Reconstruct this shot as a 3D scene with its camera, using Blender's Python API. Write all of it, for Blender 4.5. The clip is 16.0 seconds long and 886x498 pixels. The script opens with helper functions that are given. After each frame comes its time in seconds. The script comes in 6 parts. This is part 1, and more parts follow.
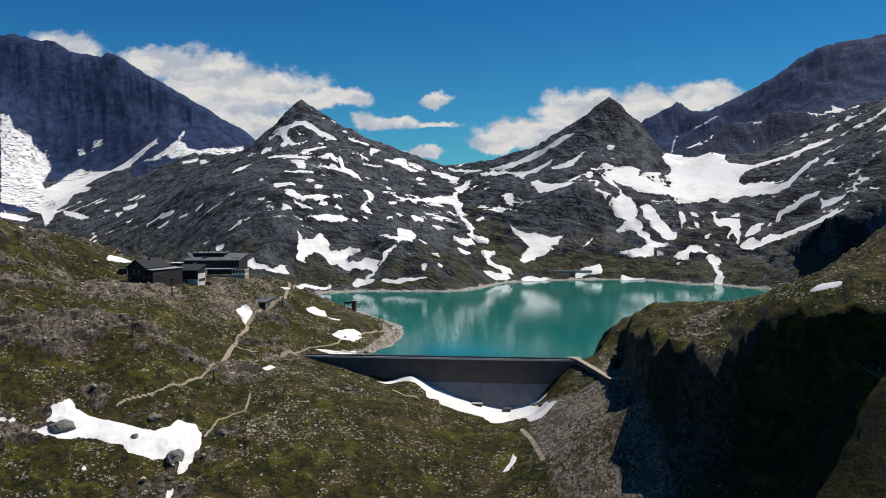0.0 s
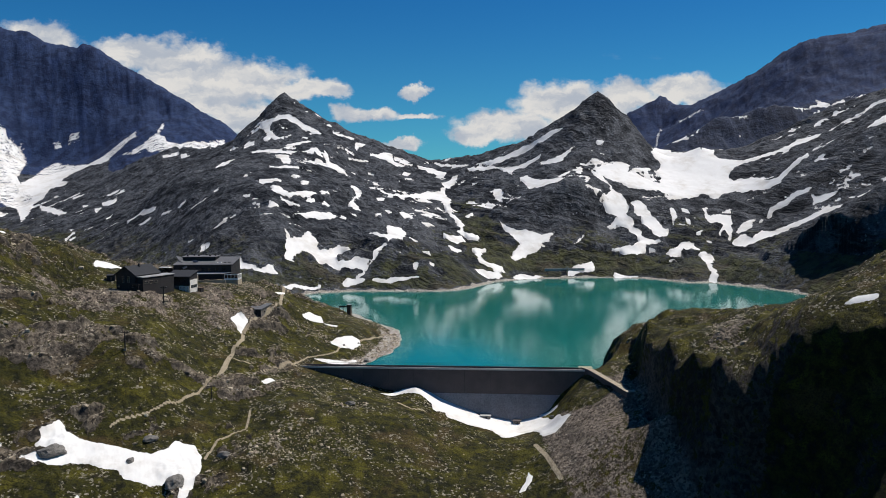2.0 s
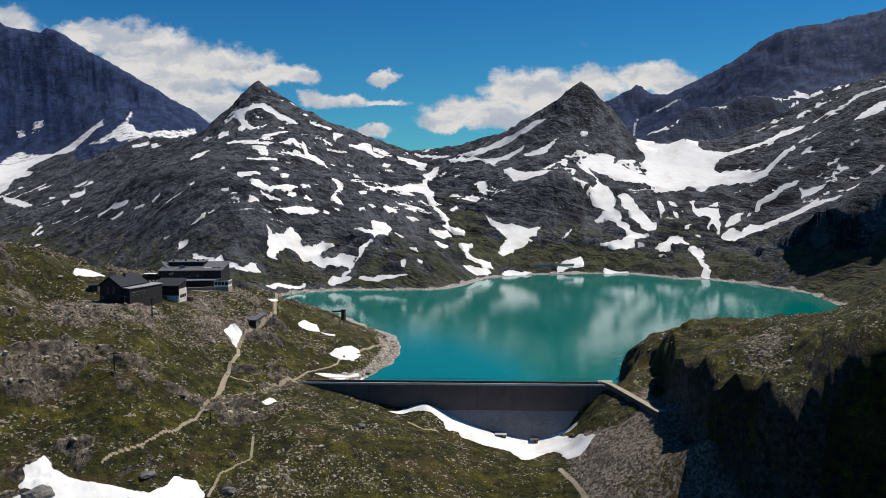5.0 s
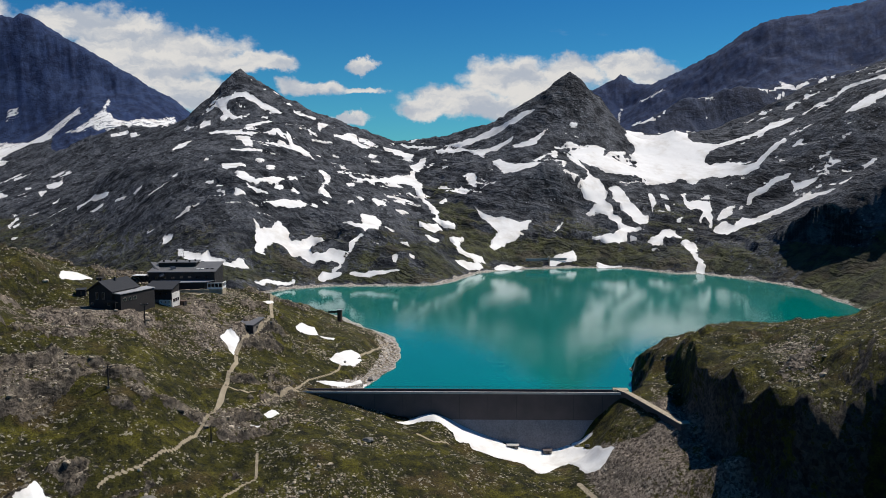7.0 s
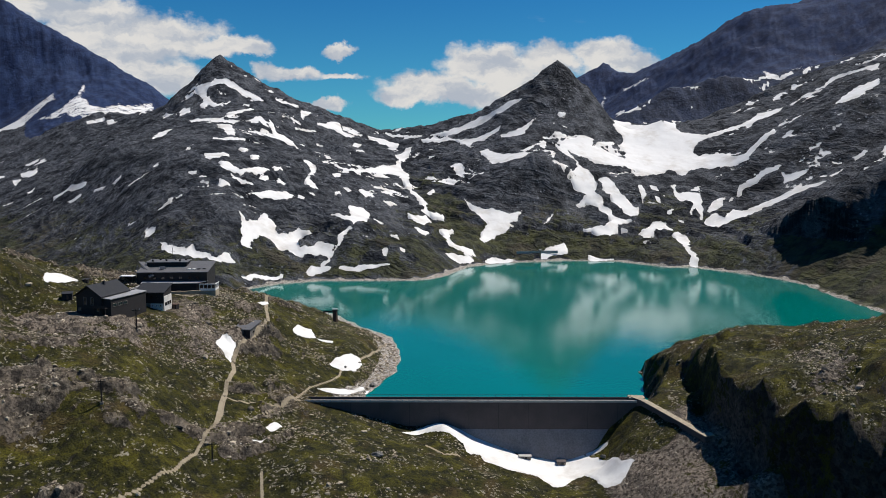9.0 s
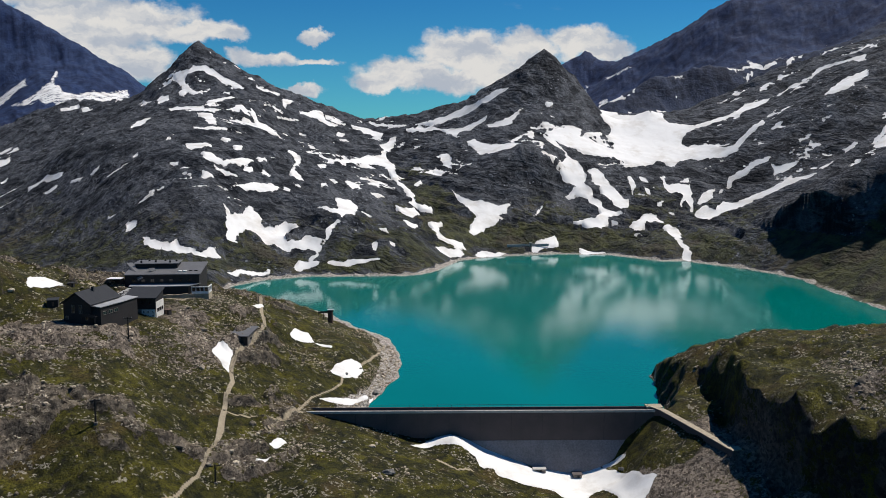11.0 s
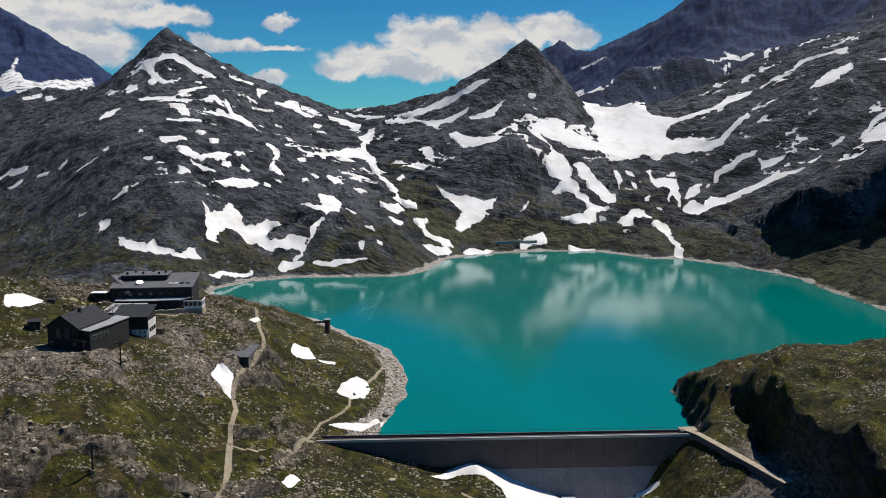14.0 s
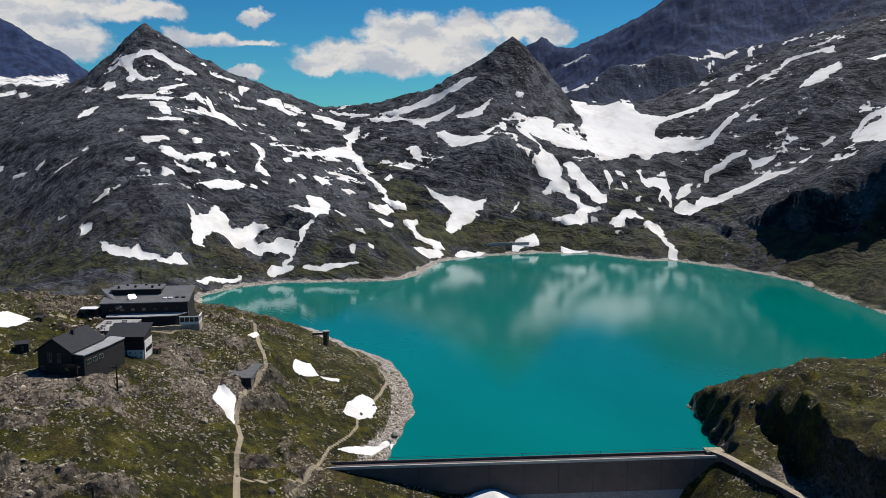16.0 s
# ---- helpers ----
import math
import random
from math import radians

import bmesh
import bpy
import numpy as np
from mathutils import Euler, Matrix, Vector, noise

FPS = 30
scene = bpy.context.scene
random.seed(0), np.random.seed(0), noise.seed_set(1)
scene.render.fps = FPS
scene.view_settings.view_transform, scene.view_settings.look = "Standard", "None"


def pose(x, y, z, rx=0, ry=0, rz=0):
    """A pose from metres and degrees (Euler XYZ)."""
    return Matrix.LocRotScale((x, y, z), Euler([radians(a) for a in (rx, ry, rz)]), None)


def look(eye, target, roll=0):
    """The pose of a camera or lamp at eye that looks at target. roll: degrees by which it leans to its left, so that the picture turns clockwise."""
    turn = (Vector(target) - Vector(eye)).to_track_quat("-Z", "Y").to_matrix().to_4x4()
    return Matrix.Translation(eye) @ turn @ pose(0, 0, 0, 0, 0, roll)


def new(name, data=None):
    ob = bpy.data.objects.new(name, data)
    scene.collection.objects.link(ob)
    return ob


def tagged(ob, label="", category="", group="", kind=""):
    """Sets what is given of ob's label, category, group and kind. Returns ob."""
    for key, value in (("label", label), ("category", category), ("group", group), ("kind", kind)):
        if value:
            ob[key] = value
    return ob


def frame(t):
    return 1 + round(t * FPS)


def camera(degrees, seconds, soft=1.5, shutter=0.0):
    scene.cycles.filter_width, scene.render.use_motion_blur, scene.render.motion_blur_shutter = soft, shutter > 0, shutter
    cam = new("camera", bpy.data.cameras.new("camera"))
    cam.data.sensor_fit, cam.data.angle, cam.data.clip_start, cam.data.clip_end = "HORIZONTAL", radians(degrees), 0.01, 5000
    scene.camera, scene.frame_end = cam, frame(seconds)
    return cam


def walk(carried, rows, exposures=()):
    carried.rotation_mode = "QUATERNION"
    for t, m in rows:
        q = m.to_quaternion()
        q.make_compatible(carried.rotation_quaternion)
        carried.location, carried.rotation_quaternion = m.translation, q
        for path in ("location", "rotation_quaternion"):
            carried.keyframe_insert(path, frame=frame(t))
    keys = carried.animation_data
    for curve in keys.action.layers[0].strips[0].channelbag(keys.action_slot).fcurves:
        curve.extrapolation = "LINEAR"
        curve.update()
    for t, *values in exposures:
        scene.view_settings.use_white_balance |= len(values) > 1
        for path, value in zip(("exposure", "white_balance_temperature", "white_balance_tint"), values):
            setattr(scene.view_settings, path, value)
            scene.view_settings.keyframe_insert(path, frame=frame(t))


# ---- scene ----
cam = camera(57.5, 16.0, 0.5)
METRES, EYE, TILT, LEAN, TURN = 190.0, 85.8, -2.71, 0.41, 0.0
ROWS = [
    (0.0, 0.0, 0.0, 0.0, 0.0, 0.0, 0.0),
    (0.5, -0.0185, 0.0237, 0.0096, -0.37, -0.13, 0.03),
    (1.0, -0.0366, 0.0476, 0.0189, -0.74, -0.27, 0.05),
    (1.5, -0.0545, 0.0717, 0.0282, -1.11, -0.42, 0.08),
    (2.0, -0.0722, 0.0958, 0.0374, -1.48, -0.57, 0.11),
    (2.5, -0.0895, 0.1199, 0.0463, -1.84, -0.72, 0.13),
    (3.0, -0.1064, 0.1441, 0.0549, -2.2, -0.87, 0.16),
    (3.5, -0.1235, 0.168, 0.0635, -2.57, -1.02, 0.17),
    (4.0, -0.1406, 0.1928, 0.0719, -2.93, -1.17, 0.19),
    (6.5, -0.2248, 0.3177, 0.1134, -4.76, -2.08, 0.22),
    (7.0, -0.2412, 0.3435, 0.1214, -5.14, -2.32, 0.19),
    (7.5, -0.2577, 0.369, 0.1293, -5.53, -2.56, 0.16),
    (8.0, -0.2739, 0.3947, 0.1372, -5.93, -2.8, 0.12),
    (8.5, -0.2898, 0.42, 0.1451, -6.34, -3.03, 0.09),
    (9.0, -0.3057, 0.4457, 0.153, -6.74, -3.26, 0.08),
    (9.5, -0.3214, 0.4715, 0.161, -7.15, -3.49, 0.06),
    (10.0, -0.3369, 0.4974, 0.1688, -7.56, -3.72, 0.04),
    (12.5, -0.4134, 0.6309, 0.2063, -9.58, -4.72, -0.03),
    (13.0, -0.4279, 0.6571, 0.214, -9.95, -4.84, -0.04),
    (13.5, -0.4428, 0.6838, 0.2209, -10.34, -4.95, -0.02),
    (14.0, -0.4572, 0.7101, 0.2283, -10.73, -5.04, -0.01),
    (14.5, -0.4715, 0.7367, 0.2353, -11.14, -5.11, 0.02),
    (15.0, -0.486, 0.7627, 0.2429, -11.54, -5.19, 0.02),
    (15.5, -0.5001, 0.7902, 0.2498, -11.95, -5.25, 0.04),
    (16.0, -0.5143, 0.8163, 0.2572, -12.34, -5.34, 0.03),
]
walk(cam, [(t, pose(0, 0, EYE, TILT, LEAN, TURN) @ pose(METRES * x, METRES * y, METRES * z, 90 + pitch, roll, yaw)) for t, x, y, z, yaw, pitch, roll in ROWS])

# ---- light: sun ahead and to the right, high summer sky with fair-weather clouds ----
SUN_AZ, SUN_EL = 68.0, 59.0          # degrees right of straight ahead, degrees above the horizon
sun_way = Vector((math.sin(radians(SUN_AZ)) * math.cos(radians(SUN_EL)), math.cos(radians(SUN_AZ)) * math.cos(radians(SUN_EL)), math.sin(radians(SUN_EL))))
sun = new("sun", bpy.data.lights.new("sun", "SUN"))
sun.data.energy, sun.data.angle, sun.data.color = 5.0, radians(0.53), (1.0, 0.945, 0.865)
sun.matrix_world = look((0, 0, 900), Vector((0, 0, 900)) - sun_way)


class Nodes:
    """A short way to write node trees."""

    def __init__(self, tree):
        self.tree = tree

    def add(self, kind, **values):
        node = self.tree.nodes.new(kind)
        for key, value in values.items():
            setattr(node, key, value)
        return node

    def put(self, socket, value):
        if isinstance(value, bpy.types.NodeSocket):
            self.tree.links.new(value, socket)
        elif value is not None:
            socket.default_value = value

    def math(self, op, a, b=None, c=None, clamp=False):
        node = self.add("ShaderNodeMath", operation=op, use_clamp=clamp)
        for socket, value in zip(node.inputs, (a, b, c)):
            self.put(socket, value)
        return node.outputs[0]

    def vec(self, op, a, b=None, scale=None):
        node = self.add("ShaderNodeVectorMath", operation=op)
        self.put(node.inputs[0], a)
        self.put(node.inputs[1], b)
        if scale is not None:
            self.put(node.inputs["Scale"], scale)
        return node.outputs["Value"] if op in ("LENGTH", "DOT_PRODUCT", "DISTANCE") else node.outputs["Vector"]

    def noise(self, vector, scale, detail=6.0, rough=0.55, warp=0.0, colour=False):
        node = self.add("ShaderNodeTexNoise")
        self.put(node.inputs["Vector"], vector)
        for key, value in (("Scale", scale), ("Detail", detail), ("Roughness", rough), ("Distortion", warp)):
            self.put(node.inputs[key], value)
        return node.outputs["Color" if colour else "Fac"]

    def voronoi(self, vector, scale, feature="F1", colour=False):
        node = self.add("ShaderNodeTexVoronoi", feature=feature)
        self.put(node.inputs["Vector"], vector)
        self.put(node.inputs["Scale"], scale)
        return node.outputs["Color" if colour else "Distance"]

    def step(self, value, low, high, to_low=0.0, to_high=1.0):
        node = self.add("ShaderNodeMapRange", interpolation_type="SMOOTHSTEP")
        for socket, v in zip(node.inputs, (value, low, high, to_low, to_high)):
            self.put(socket, v)
        return node.outputs[0]

    def mix(self, factor, a, b, blend="MIX"):
        node = self.add("ShaderNodeMix", data_type="RGBA", blend_type=blend)
        self.put(node.inputs[0], factor)
        self.put(node.inputs[6], (*a, 1) if isinstance(a, tuple) else a)
        self.put(node.inputs[7], (*b, 1) if isinstance(b, tuple) else b)
        return node.outputs[2]

    def attr(self, name):
        return self.add("ShaderNodeAttribute", attribute_name=name).outputs["Fac"]


# cloud puffs: across, up (tangents of the angles from straight ahead), half width, half height
PUFFS = [
    (-0.463, 0.195, 0.063, 0.029),
    (-0.343, 0.184, 0.068, 0.026),
    (-0.286, 0.170, 0.069, 0.029),
    (-0.215, 0.151, 0.081, 0.027),
    (-0.143, 0.142, 0.052, 0.016),
    (-0.113, 0.138, 0.030, 0.010),
    (-0.268, 0.131, 0.081, 0.031),
    (-0.217, 0.106, 0.059, 0.025),
    (-0.313, 0.148, 0.051, 0.023),
    (-0.008, 0.135, 0.023, 0.008),
    (-0.063, 0.110, 0.046, 0.010),
    (-0.005, 0.108, 0.031, 0.006),
    (-0.090, 0.113, 0.023, 0.012),
    (-0.023, 0.072, 0.028, 0.008),
    (0.102, 0.093, 0.075, 0.023),
    (0.070, 0.083, 0.039, 0.014),
    (0.172, 0.121, 0.068, 0.028),
    (0.250, 0.128, 0.056, 0.023),
    (0.322, 0.134, 0.064, 0.023),
    (0.362, 0.127, 0.033, 0.016),
    (0.158, 0.088, 0.064, 0.019),
    (0.222, 0.100, 0.072, 0.028),
]


def build_sky():
    world = bpy.data.worlds.new("sky")
    scene.world = world
    world.use_nodes = True
    tree = world.node_tree
    tree.nodes.clear()
    n = Nodes(tree)
    sky = n.add("ShaderNodeTexSky", sky_type="NISHITA", sun_disc=False)
    sky.sun_elevation, sky.sun_rotation = radians(SUN_EL), radians(SUN_AZ)
    sky.altitude, sky.air_density, sky.dust_density, sky.ozone_density = 2300, 1.15, 0.15, 2.2
    way = n.add("ShaderNodeTexCoord").outputs["Generated"]
    split = n.add("ShaderNodeSeparateXYZ")
    n.put(split.inputs[0], way)
    x, y, z = split.outputs
    depth = n.math("MAXIMUM", y, 0.02)
    flat = n.add("ShaderNodeCombineXYZ")
    n.put(flat.inputs[0], n.math("DIVIDE", x, depth))
    n.put(flat.inputs[1], n.math("DIVIDE", z, depth))
    flat = flat.outputs[0]
    wobble = n.vec("SUBTRACT", n.noise(flat, 26.0, 8.0, 0.62, colour=True), (0.5, 0.5, 0.5))
    curl = n.vec("MULTIPLY", wobble, (0.045, 0.038, 0.0))
    place = n.vec("ADD", flat, curl)
    thick = None
    for u, v, a, b in PUFFS:
        off = n.vec("MULTIPLY", n.vec("SUBTRACT", place, (u, v, 0.0)), (1 / a, 1 / b, 0.0))
        this = n.math("SUBTRACT", 1.0, n.vec("LENGTH", off))
        thick = this if thick is None else n.math("SMOOTH_MAX", thick, this, 0.12)
    billow = n.noise(n.vec("MULTIPLY", flat, (1.0, 1.7, 1.0)), 30.0, 9.0, 0.6)
    dense = n.math("ADD", thick, n.math("MULTIPLY", n.math("SUBTRACT", billow, 0.5), 0.9))
    cover = n.step(dense, -0.06, 0.42)
    wisp = n.noise(n.vec("MULTIPLY", flat, (1.0, 3.2, 1.0)), 5.5, 7.0, 0.6)
    cover = n.math("MAXIMUM", cover, n.math("MULTIPLY", n.step(wisp, 0.64, 0.85), 0.28))
    cover = n.math("MULTIPLY", cover, n.step(z, 0.02, 0.06))
    body = n.noise(n.vec("MULTIPLY", place, (1.0, 2.6, 1.0)), 17.0, 7.0, 0.55)
    tone = n.mix(n.step(body, 0.36, 0.62), (0.60, 0.66, 0.76), (1.0, 0.98, 0.95))
    paint = n.mix(1.0, sky.outputs[0], n.mix(n.step(z, 0.0, 0.30), (0.30, 1.0, 1.20), (0.13, 0.72, 1.22)), "MULTIPLY")
    out = n.add("ShaderNodeOutputWorld")
    clear = n.add("ShaderNodeBackground")
    n.put(clear.inputs[0], paint)
    n.put(clear.inputs[1], 0.062)
    cloud = n.add("ShaderNodeBackground")
    n.put(cloud.inputs[0], tone)
    n.put(cloud.inputs[1], 0.72)
    blend = n.add("ShaderNodeMixShader")
    n.put(blend.inputs[0], cover)
    tree.links.new(clear.outputs[0], blend.inputs[1])
    tree.links.new(cloud.outputs[0], blend.inputs[2])
    tree.links.new(blend.outputs[0], out.inputs[0])


build_sky()

# ---- the lie of the land: ridges, spurs, gullies and shores as lines of (across, ahead, height) ----
LINES = []


def line(region, *points, step=45.0):
    """A crest, foot or valley line; region says which piece of the land it belongs to."""
    for a, b in zip(points, points[1:] or points):
        pieces = max(1, int(math.dist(a, b) / step))
        for i in range(pieces):
            f = i / pieces
            LINES.append((region, *(p + (q - p) * f for p, q in zip(a, b))))
    LINES.append((region, *points[-1]))


NEAR, LEFT_PEAK, RIGHT_PEAK, LEFT_MASSIF, RIGHT_MASSIF, FAR_PEAK, RIGHT_SIDE, FORE_RIDGE = range(8)

# hut hill
line(NEAR, (-420, 430, 105), (-330, 430, 95), (-236, 430, 77), (-215, 470, 70), (-200, 491, 59), (-191, 498, 54), (-168, 512, 47), (-145, 520, 44), (-128, 532, 43), (-109, 545, 36), (-90, 580, 23), (-71, 636, 2.5), step=25)
line(NEAR, (-177, 439, 48.5), (-166, 446, 46), (-160, 452, 46), (-143, 466, 42), (-142, 485, 42), (-132, 508, 43), step=20)
line(NEAR, (-199, 444, 45), (-170, 412, 42), (-168, 376, 34), (-159, 357, 19), (-157, 327, 9), (-150, 290, -6), step=20)
line(NEAR, (-156, 452, 45), (-147, 457, 44.5), step=10)
line(NEAR, (-166, 436, 47.5), (-160, 437, 47), (-154, 441, 45.5), step=6)
line(NEAR, (-149, 441, 38.5), (-141, 400, 31), (-144, 371, 28), (-141, 355, 19), step=18)
line(NEAR, (-98, 537, 32), (-98, 491, 29), (-107, 473, 27), (-115, 456, 25), (-130, 437, 28), (-128, 406, 24), (-126, 380, 19), (-120, 353, 10), step=20)
line(NEAR, (-108, 440, 20), (-108, 403, 14), (-109, 386, 10), (-103, 335, -5), step=20)
line(NEAR, (-81, 528, 18), (-92, 470, 17), (-88, 447, 12), (-93, 406, 7), (-96, 388, 5), (-97, 363, -1), step=20)
line(NEAR, (-65, 525, 16), (-75, 484, 12), (-78, 447, 7), step=20)
line(NEAR, (-50, 590, 8), (-44, 565, 8), (-42, 545, 8), (-50, 512, 11), (-58, 485, 7), (-63, 462, 5))
# meadow below the dam
line(NEAR, (-76, 428, 5), (-74, 385, 5), (-73, 369, 4), (-66, 355, -2), (-71, 321, -11), (-80, 260, -36), step=20)
line(NEAR, (-60, 424, 2), (-49, 416, -1), (-47, 389, -2), (-36, 385, -3), (-23, 378, -8), (-24, 340, -18), step=18)
line(NEAR, (-13, 399, -9.5), (5, 393, -13), (19, 391, -18.5), (29, 387, -19), (40, 389, -17), (24, 350, -25), (10, 300, -40), (10, 200, -75))
line(NEAR, (-40, 431, -5), (-29, 430, -7), (-18, 429, -3.5), (-5, 427, -10.5), (13, 425, -15.5), (32, 422, -19), (50, 420, -14), (58, 418, -6), step=12)
line(NEAR, (-30, 418, -6.5), (-17, 410, -8.5), (-8, 404, -14), (10, 400, -18), (34, 405, -21), (48, 408, -17), step=12)
line(NEAR, (45, 392, -15), (44, 379, -14), (46, 361, -15), (33, 351, -22), (26, 320, -31), (30, 260, -60))
# scree on the right bank
line(NEAR, (64, 430, 1), (66, 420, 2.5), (69, 400, 1.5), (73, 383, 2.5), (78, 371, 4), (81, 357, 5), (80, 340, 3), step=15)
line(NEAR, (73, 421, 7), (77, 395, 6.5), (81, 381, 6.5), step=10)
line(NEAR, (57, 400, -2), (58, 388, -5), (65, 354, -3), (60, 336, -12), (68, 300, -28), (60, 240, -60), step=20)
# crag with its cliff
line(NEAR, (75, 430, 5), (80, 427, 9), (82, 410, 8), (84, 395, 8.5), (84, 385, 8))
line(NEAR, (85, 386, 9), (90, 402, 12), (95, 420, 13), (95, 438, 12), step=10)
line(NEAR, (92, 390, 26), (94, 401, 27), (99, 416, 28.5), (103, 434, 27), (108, 450, 23), step=10)
line(NEAR, (82, 455, 6), (90, 458, 14), (92, 446, 17))
line(NEAR, (89, 386, 20), (90, 376, 23), (91, 369, 26), (91, 357, 28), (94, 334, 27), (100, 320, 27), (112, 313, 29), (116, 312, 33), (124, 308, 43), (134, 301, 47), (160, 290, 52), (200, 285, 58), step=12)
line(NEAR, (83, 366, 5), (84, 352, 1), (86, 330, -2), (91, 312, -8), (104, 300, -14), (120, 292, -8), (135, 270, -2), (165, 250, 0), (210, 230, 0), step=15)
line(NEAR, (109, 428, 34), (111, 403, 30), (115, 381, 32), (111, 343, 33), step=20)
line(NEAR, (104, 460, 24), (118, 434, 34), (136, 452, 33), (155, 430, 34), (173, 455, 32), (201, 430, 42), (225, 450, 42), step=25)
line(NEAR, (124, 308, 43), (123, 322, 43.5), (123, 340, 43), step=10)
line(NEAR, (115, 340, 34), (116, 325, 32), step=10)
line(NEAR, (122, 402, 33), (124, 341, 43), (131, 321, 50), (167, 351, 51), (185, 376, 60), (212, 384, 78), (280, 390, 112), (420, 400, 175), (600, 400, 260), step=30)
line(NEAR, (171, 412, 40), (250, 450, 52), (330, 490, 75), (440, 500, 120))
line(NEAR, (112, 492, 9), (150, 488, 12), (200, 490, 14), (255, 503, 14), (310, 540, 12))
line(NEAR, (360, 560, 30), (420, 590, 60), (500, 600, 110))
# right shore and the dark cliff over it
line(RIGHT_SIDE, (345, 655, 3), (352, 712, 4), (362, 765, 5))
line(RIGHT_SIDE, (378, 713, 20), (420, 720, 40), (400, 660, 28))
line(RIGHT_SIDE, (340, 856, 3), (354, 830, 3), (363, 798, 4), (386, 778, 12), (430, 760, 40), (480, 735, 75), step=16)
line(RIGHT_SIDE, (350, 886, 30), (366, 872, 42), (378, 850, 54), (394, 828, 66), (418, 814, 78), (455, 785, 108), (520, 762, 145), (640, 740, 200), step=16)
line(RIGHT_SIDE, (365, 905, 22), (371, 992, 25), (393, 1058, 34))
line(RIGHT_SIDE, (410, 930, 46), (480, 900, 84), (600, 900, 140), (800, 900, 240))
line(RIGHT_SIDE, (457, 1097, 64), (511, 1112, 106), (564, 1058, 111), (615, 1015, 135), (760, 1000, 200))
line(RIGHT_SIDE, (469, 1235, 121), (532, 1188, 150), (611, 1122, 190), (700, 1100, 225))
line(RIGHT_SIDE, (540, 1490, 172), (644, 1490, 216), (727, 1480, 257), (800, 1400, 285), (890, 1280, 315), (1050, 1100, 380))
line(RIGHT_SIDE, (583, 1206, 174), (640, 1350, 200), (760, 1250, 255))
# right peak, its cliff band and the apron down to the far shore
line(RIGHT_PEAK, (12, 1580, 174), (103, 1530, 181), (173, 1490, 200), (219, 1450, 229), (255, 1434, 252), (291, 1420, 282), (316, 1417, 261), (342, 1415, 238), (368, 1408, 200), (397, 1400, 160), step=30)
line(RIGHT_PEAK, (288, 1400, 262), (275, 1345, 205), (257, 1276, 153))
line(RIGHT_PEAK, (150, 1420, 165), (158, 1296, 137), (150, 1210, 112), (140, 1150, 92), (160, 1147, 104), (182, 1150, 112), (205, 1150, 112), (232, 1153, 106), (256, 1158, 94), step=15)
line(RIGHT_PEAK, (134, 1112, 60), (160, 1114, 62), (182, 1118, 60), (205, 1118, 58), (232, 1124, 62), (256, 1128, 70), step=15)
line(RIGHT_PEAK, (144, 1109, 56), (118, 1040, 18), (113, 1012, 10))
line(RIGHT_PEAK, (303, 1300, 166), (365, 1307, 144), (354, 1178, 93), (384, 1091, 50))
line(RIGHT_PEAK, (40, 1700, 120), (200, 1640, 140), (300, 1580, 150), (380, 1520, 165))
line(LEFT_PEAK, (-420, 1950, 150), (-300, 1950, 190), (-200, 1900, 150), (-60, 1800, 120))
line(RIGHT_PEAK, (451, 1360, 181), (470, 1348, 170), (421, 1440, 182))
line(RIGHT_PEAK, (261, 1062, 39), (216, 1028, 20), (211, 992, 3))
line(RIGHT_PEAK, (330, 1040, 26), (295, 1034, 19), (282, 930, 13), (309, 918, 4))
line(RIGHT_PEAK, (150, 1011, 10), (190, 1000, 8), (250, 985, 6))
line(RIGHT_PEAK, (117, 1196, 94), (90, 1290, 118), (80, 1400, 135))
# gully between the peaks
line(LEFT_PEAK, (12, 1560, 168), (47, 1399, 119), (29, 1244, 93), (54, 1060, 43), (65, 953, 9), (72, 945, 2))
# left peak with its broad foot
line(LEFT_PEAK, (-415, 1760, 222), (-375, 1780, 271), (-345, 1788, 301), (-309, 1795, 336), (-270, 1782, 302), (-224, 1760, 269), (-122, 1700, 218), (-50, 1640, 192), (7, 1585, 175), step=35)
line(LEFT_PEAK, (-305, 1760, 310), (-270, 1600, 232), (-174, 1473, 200), (-185, 1342, 163), (-200, 1200, 140), (-210, 1048, 116), (-190, 985, 92), (-172, 929, 62), (-150, 905, 36), step=50)
line(LEFT_PEAK, (-119, 1419, 140), (-60, 1360, 120), (5, 1345, 119))
line(LEFT_PEAK, (-100, 1180, 112), (-67, 982, 60), (-28, 877, 26), (-20, 858, 5))
line(LEFT_PEAK, (-91, 915, 41), (-109, 936, 32), (-133, 910, 31), (-100, 876, 7))
line(LEFT_PEAK, (-5, 1100, 70), (10, 1000, 42), (30, 900, 14))
line(LEFT_PEAK, (-188, 874, 42), (-222, 855, 32), (-233, 954, 73), (-291, 1031, 74), (-344, 1190, 119), (-408, 1249, 118), (-401, 1656, 195))
line(LEFT_PEAK, (-150, 840, 9), (-190, 815, 12), (-260, 810, 12), (-331, 990, 22), (-395, 1100, 40), (-440, 1234, 75), (-520, 1500, 110))
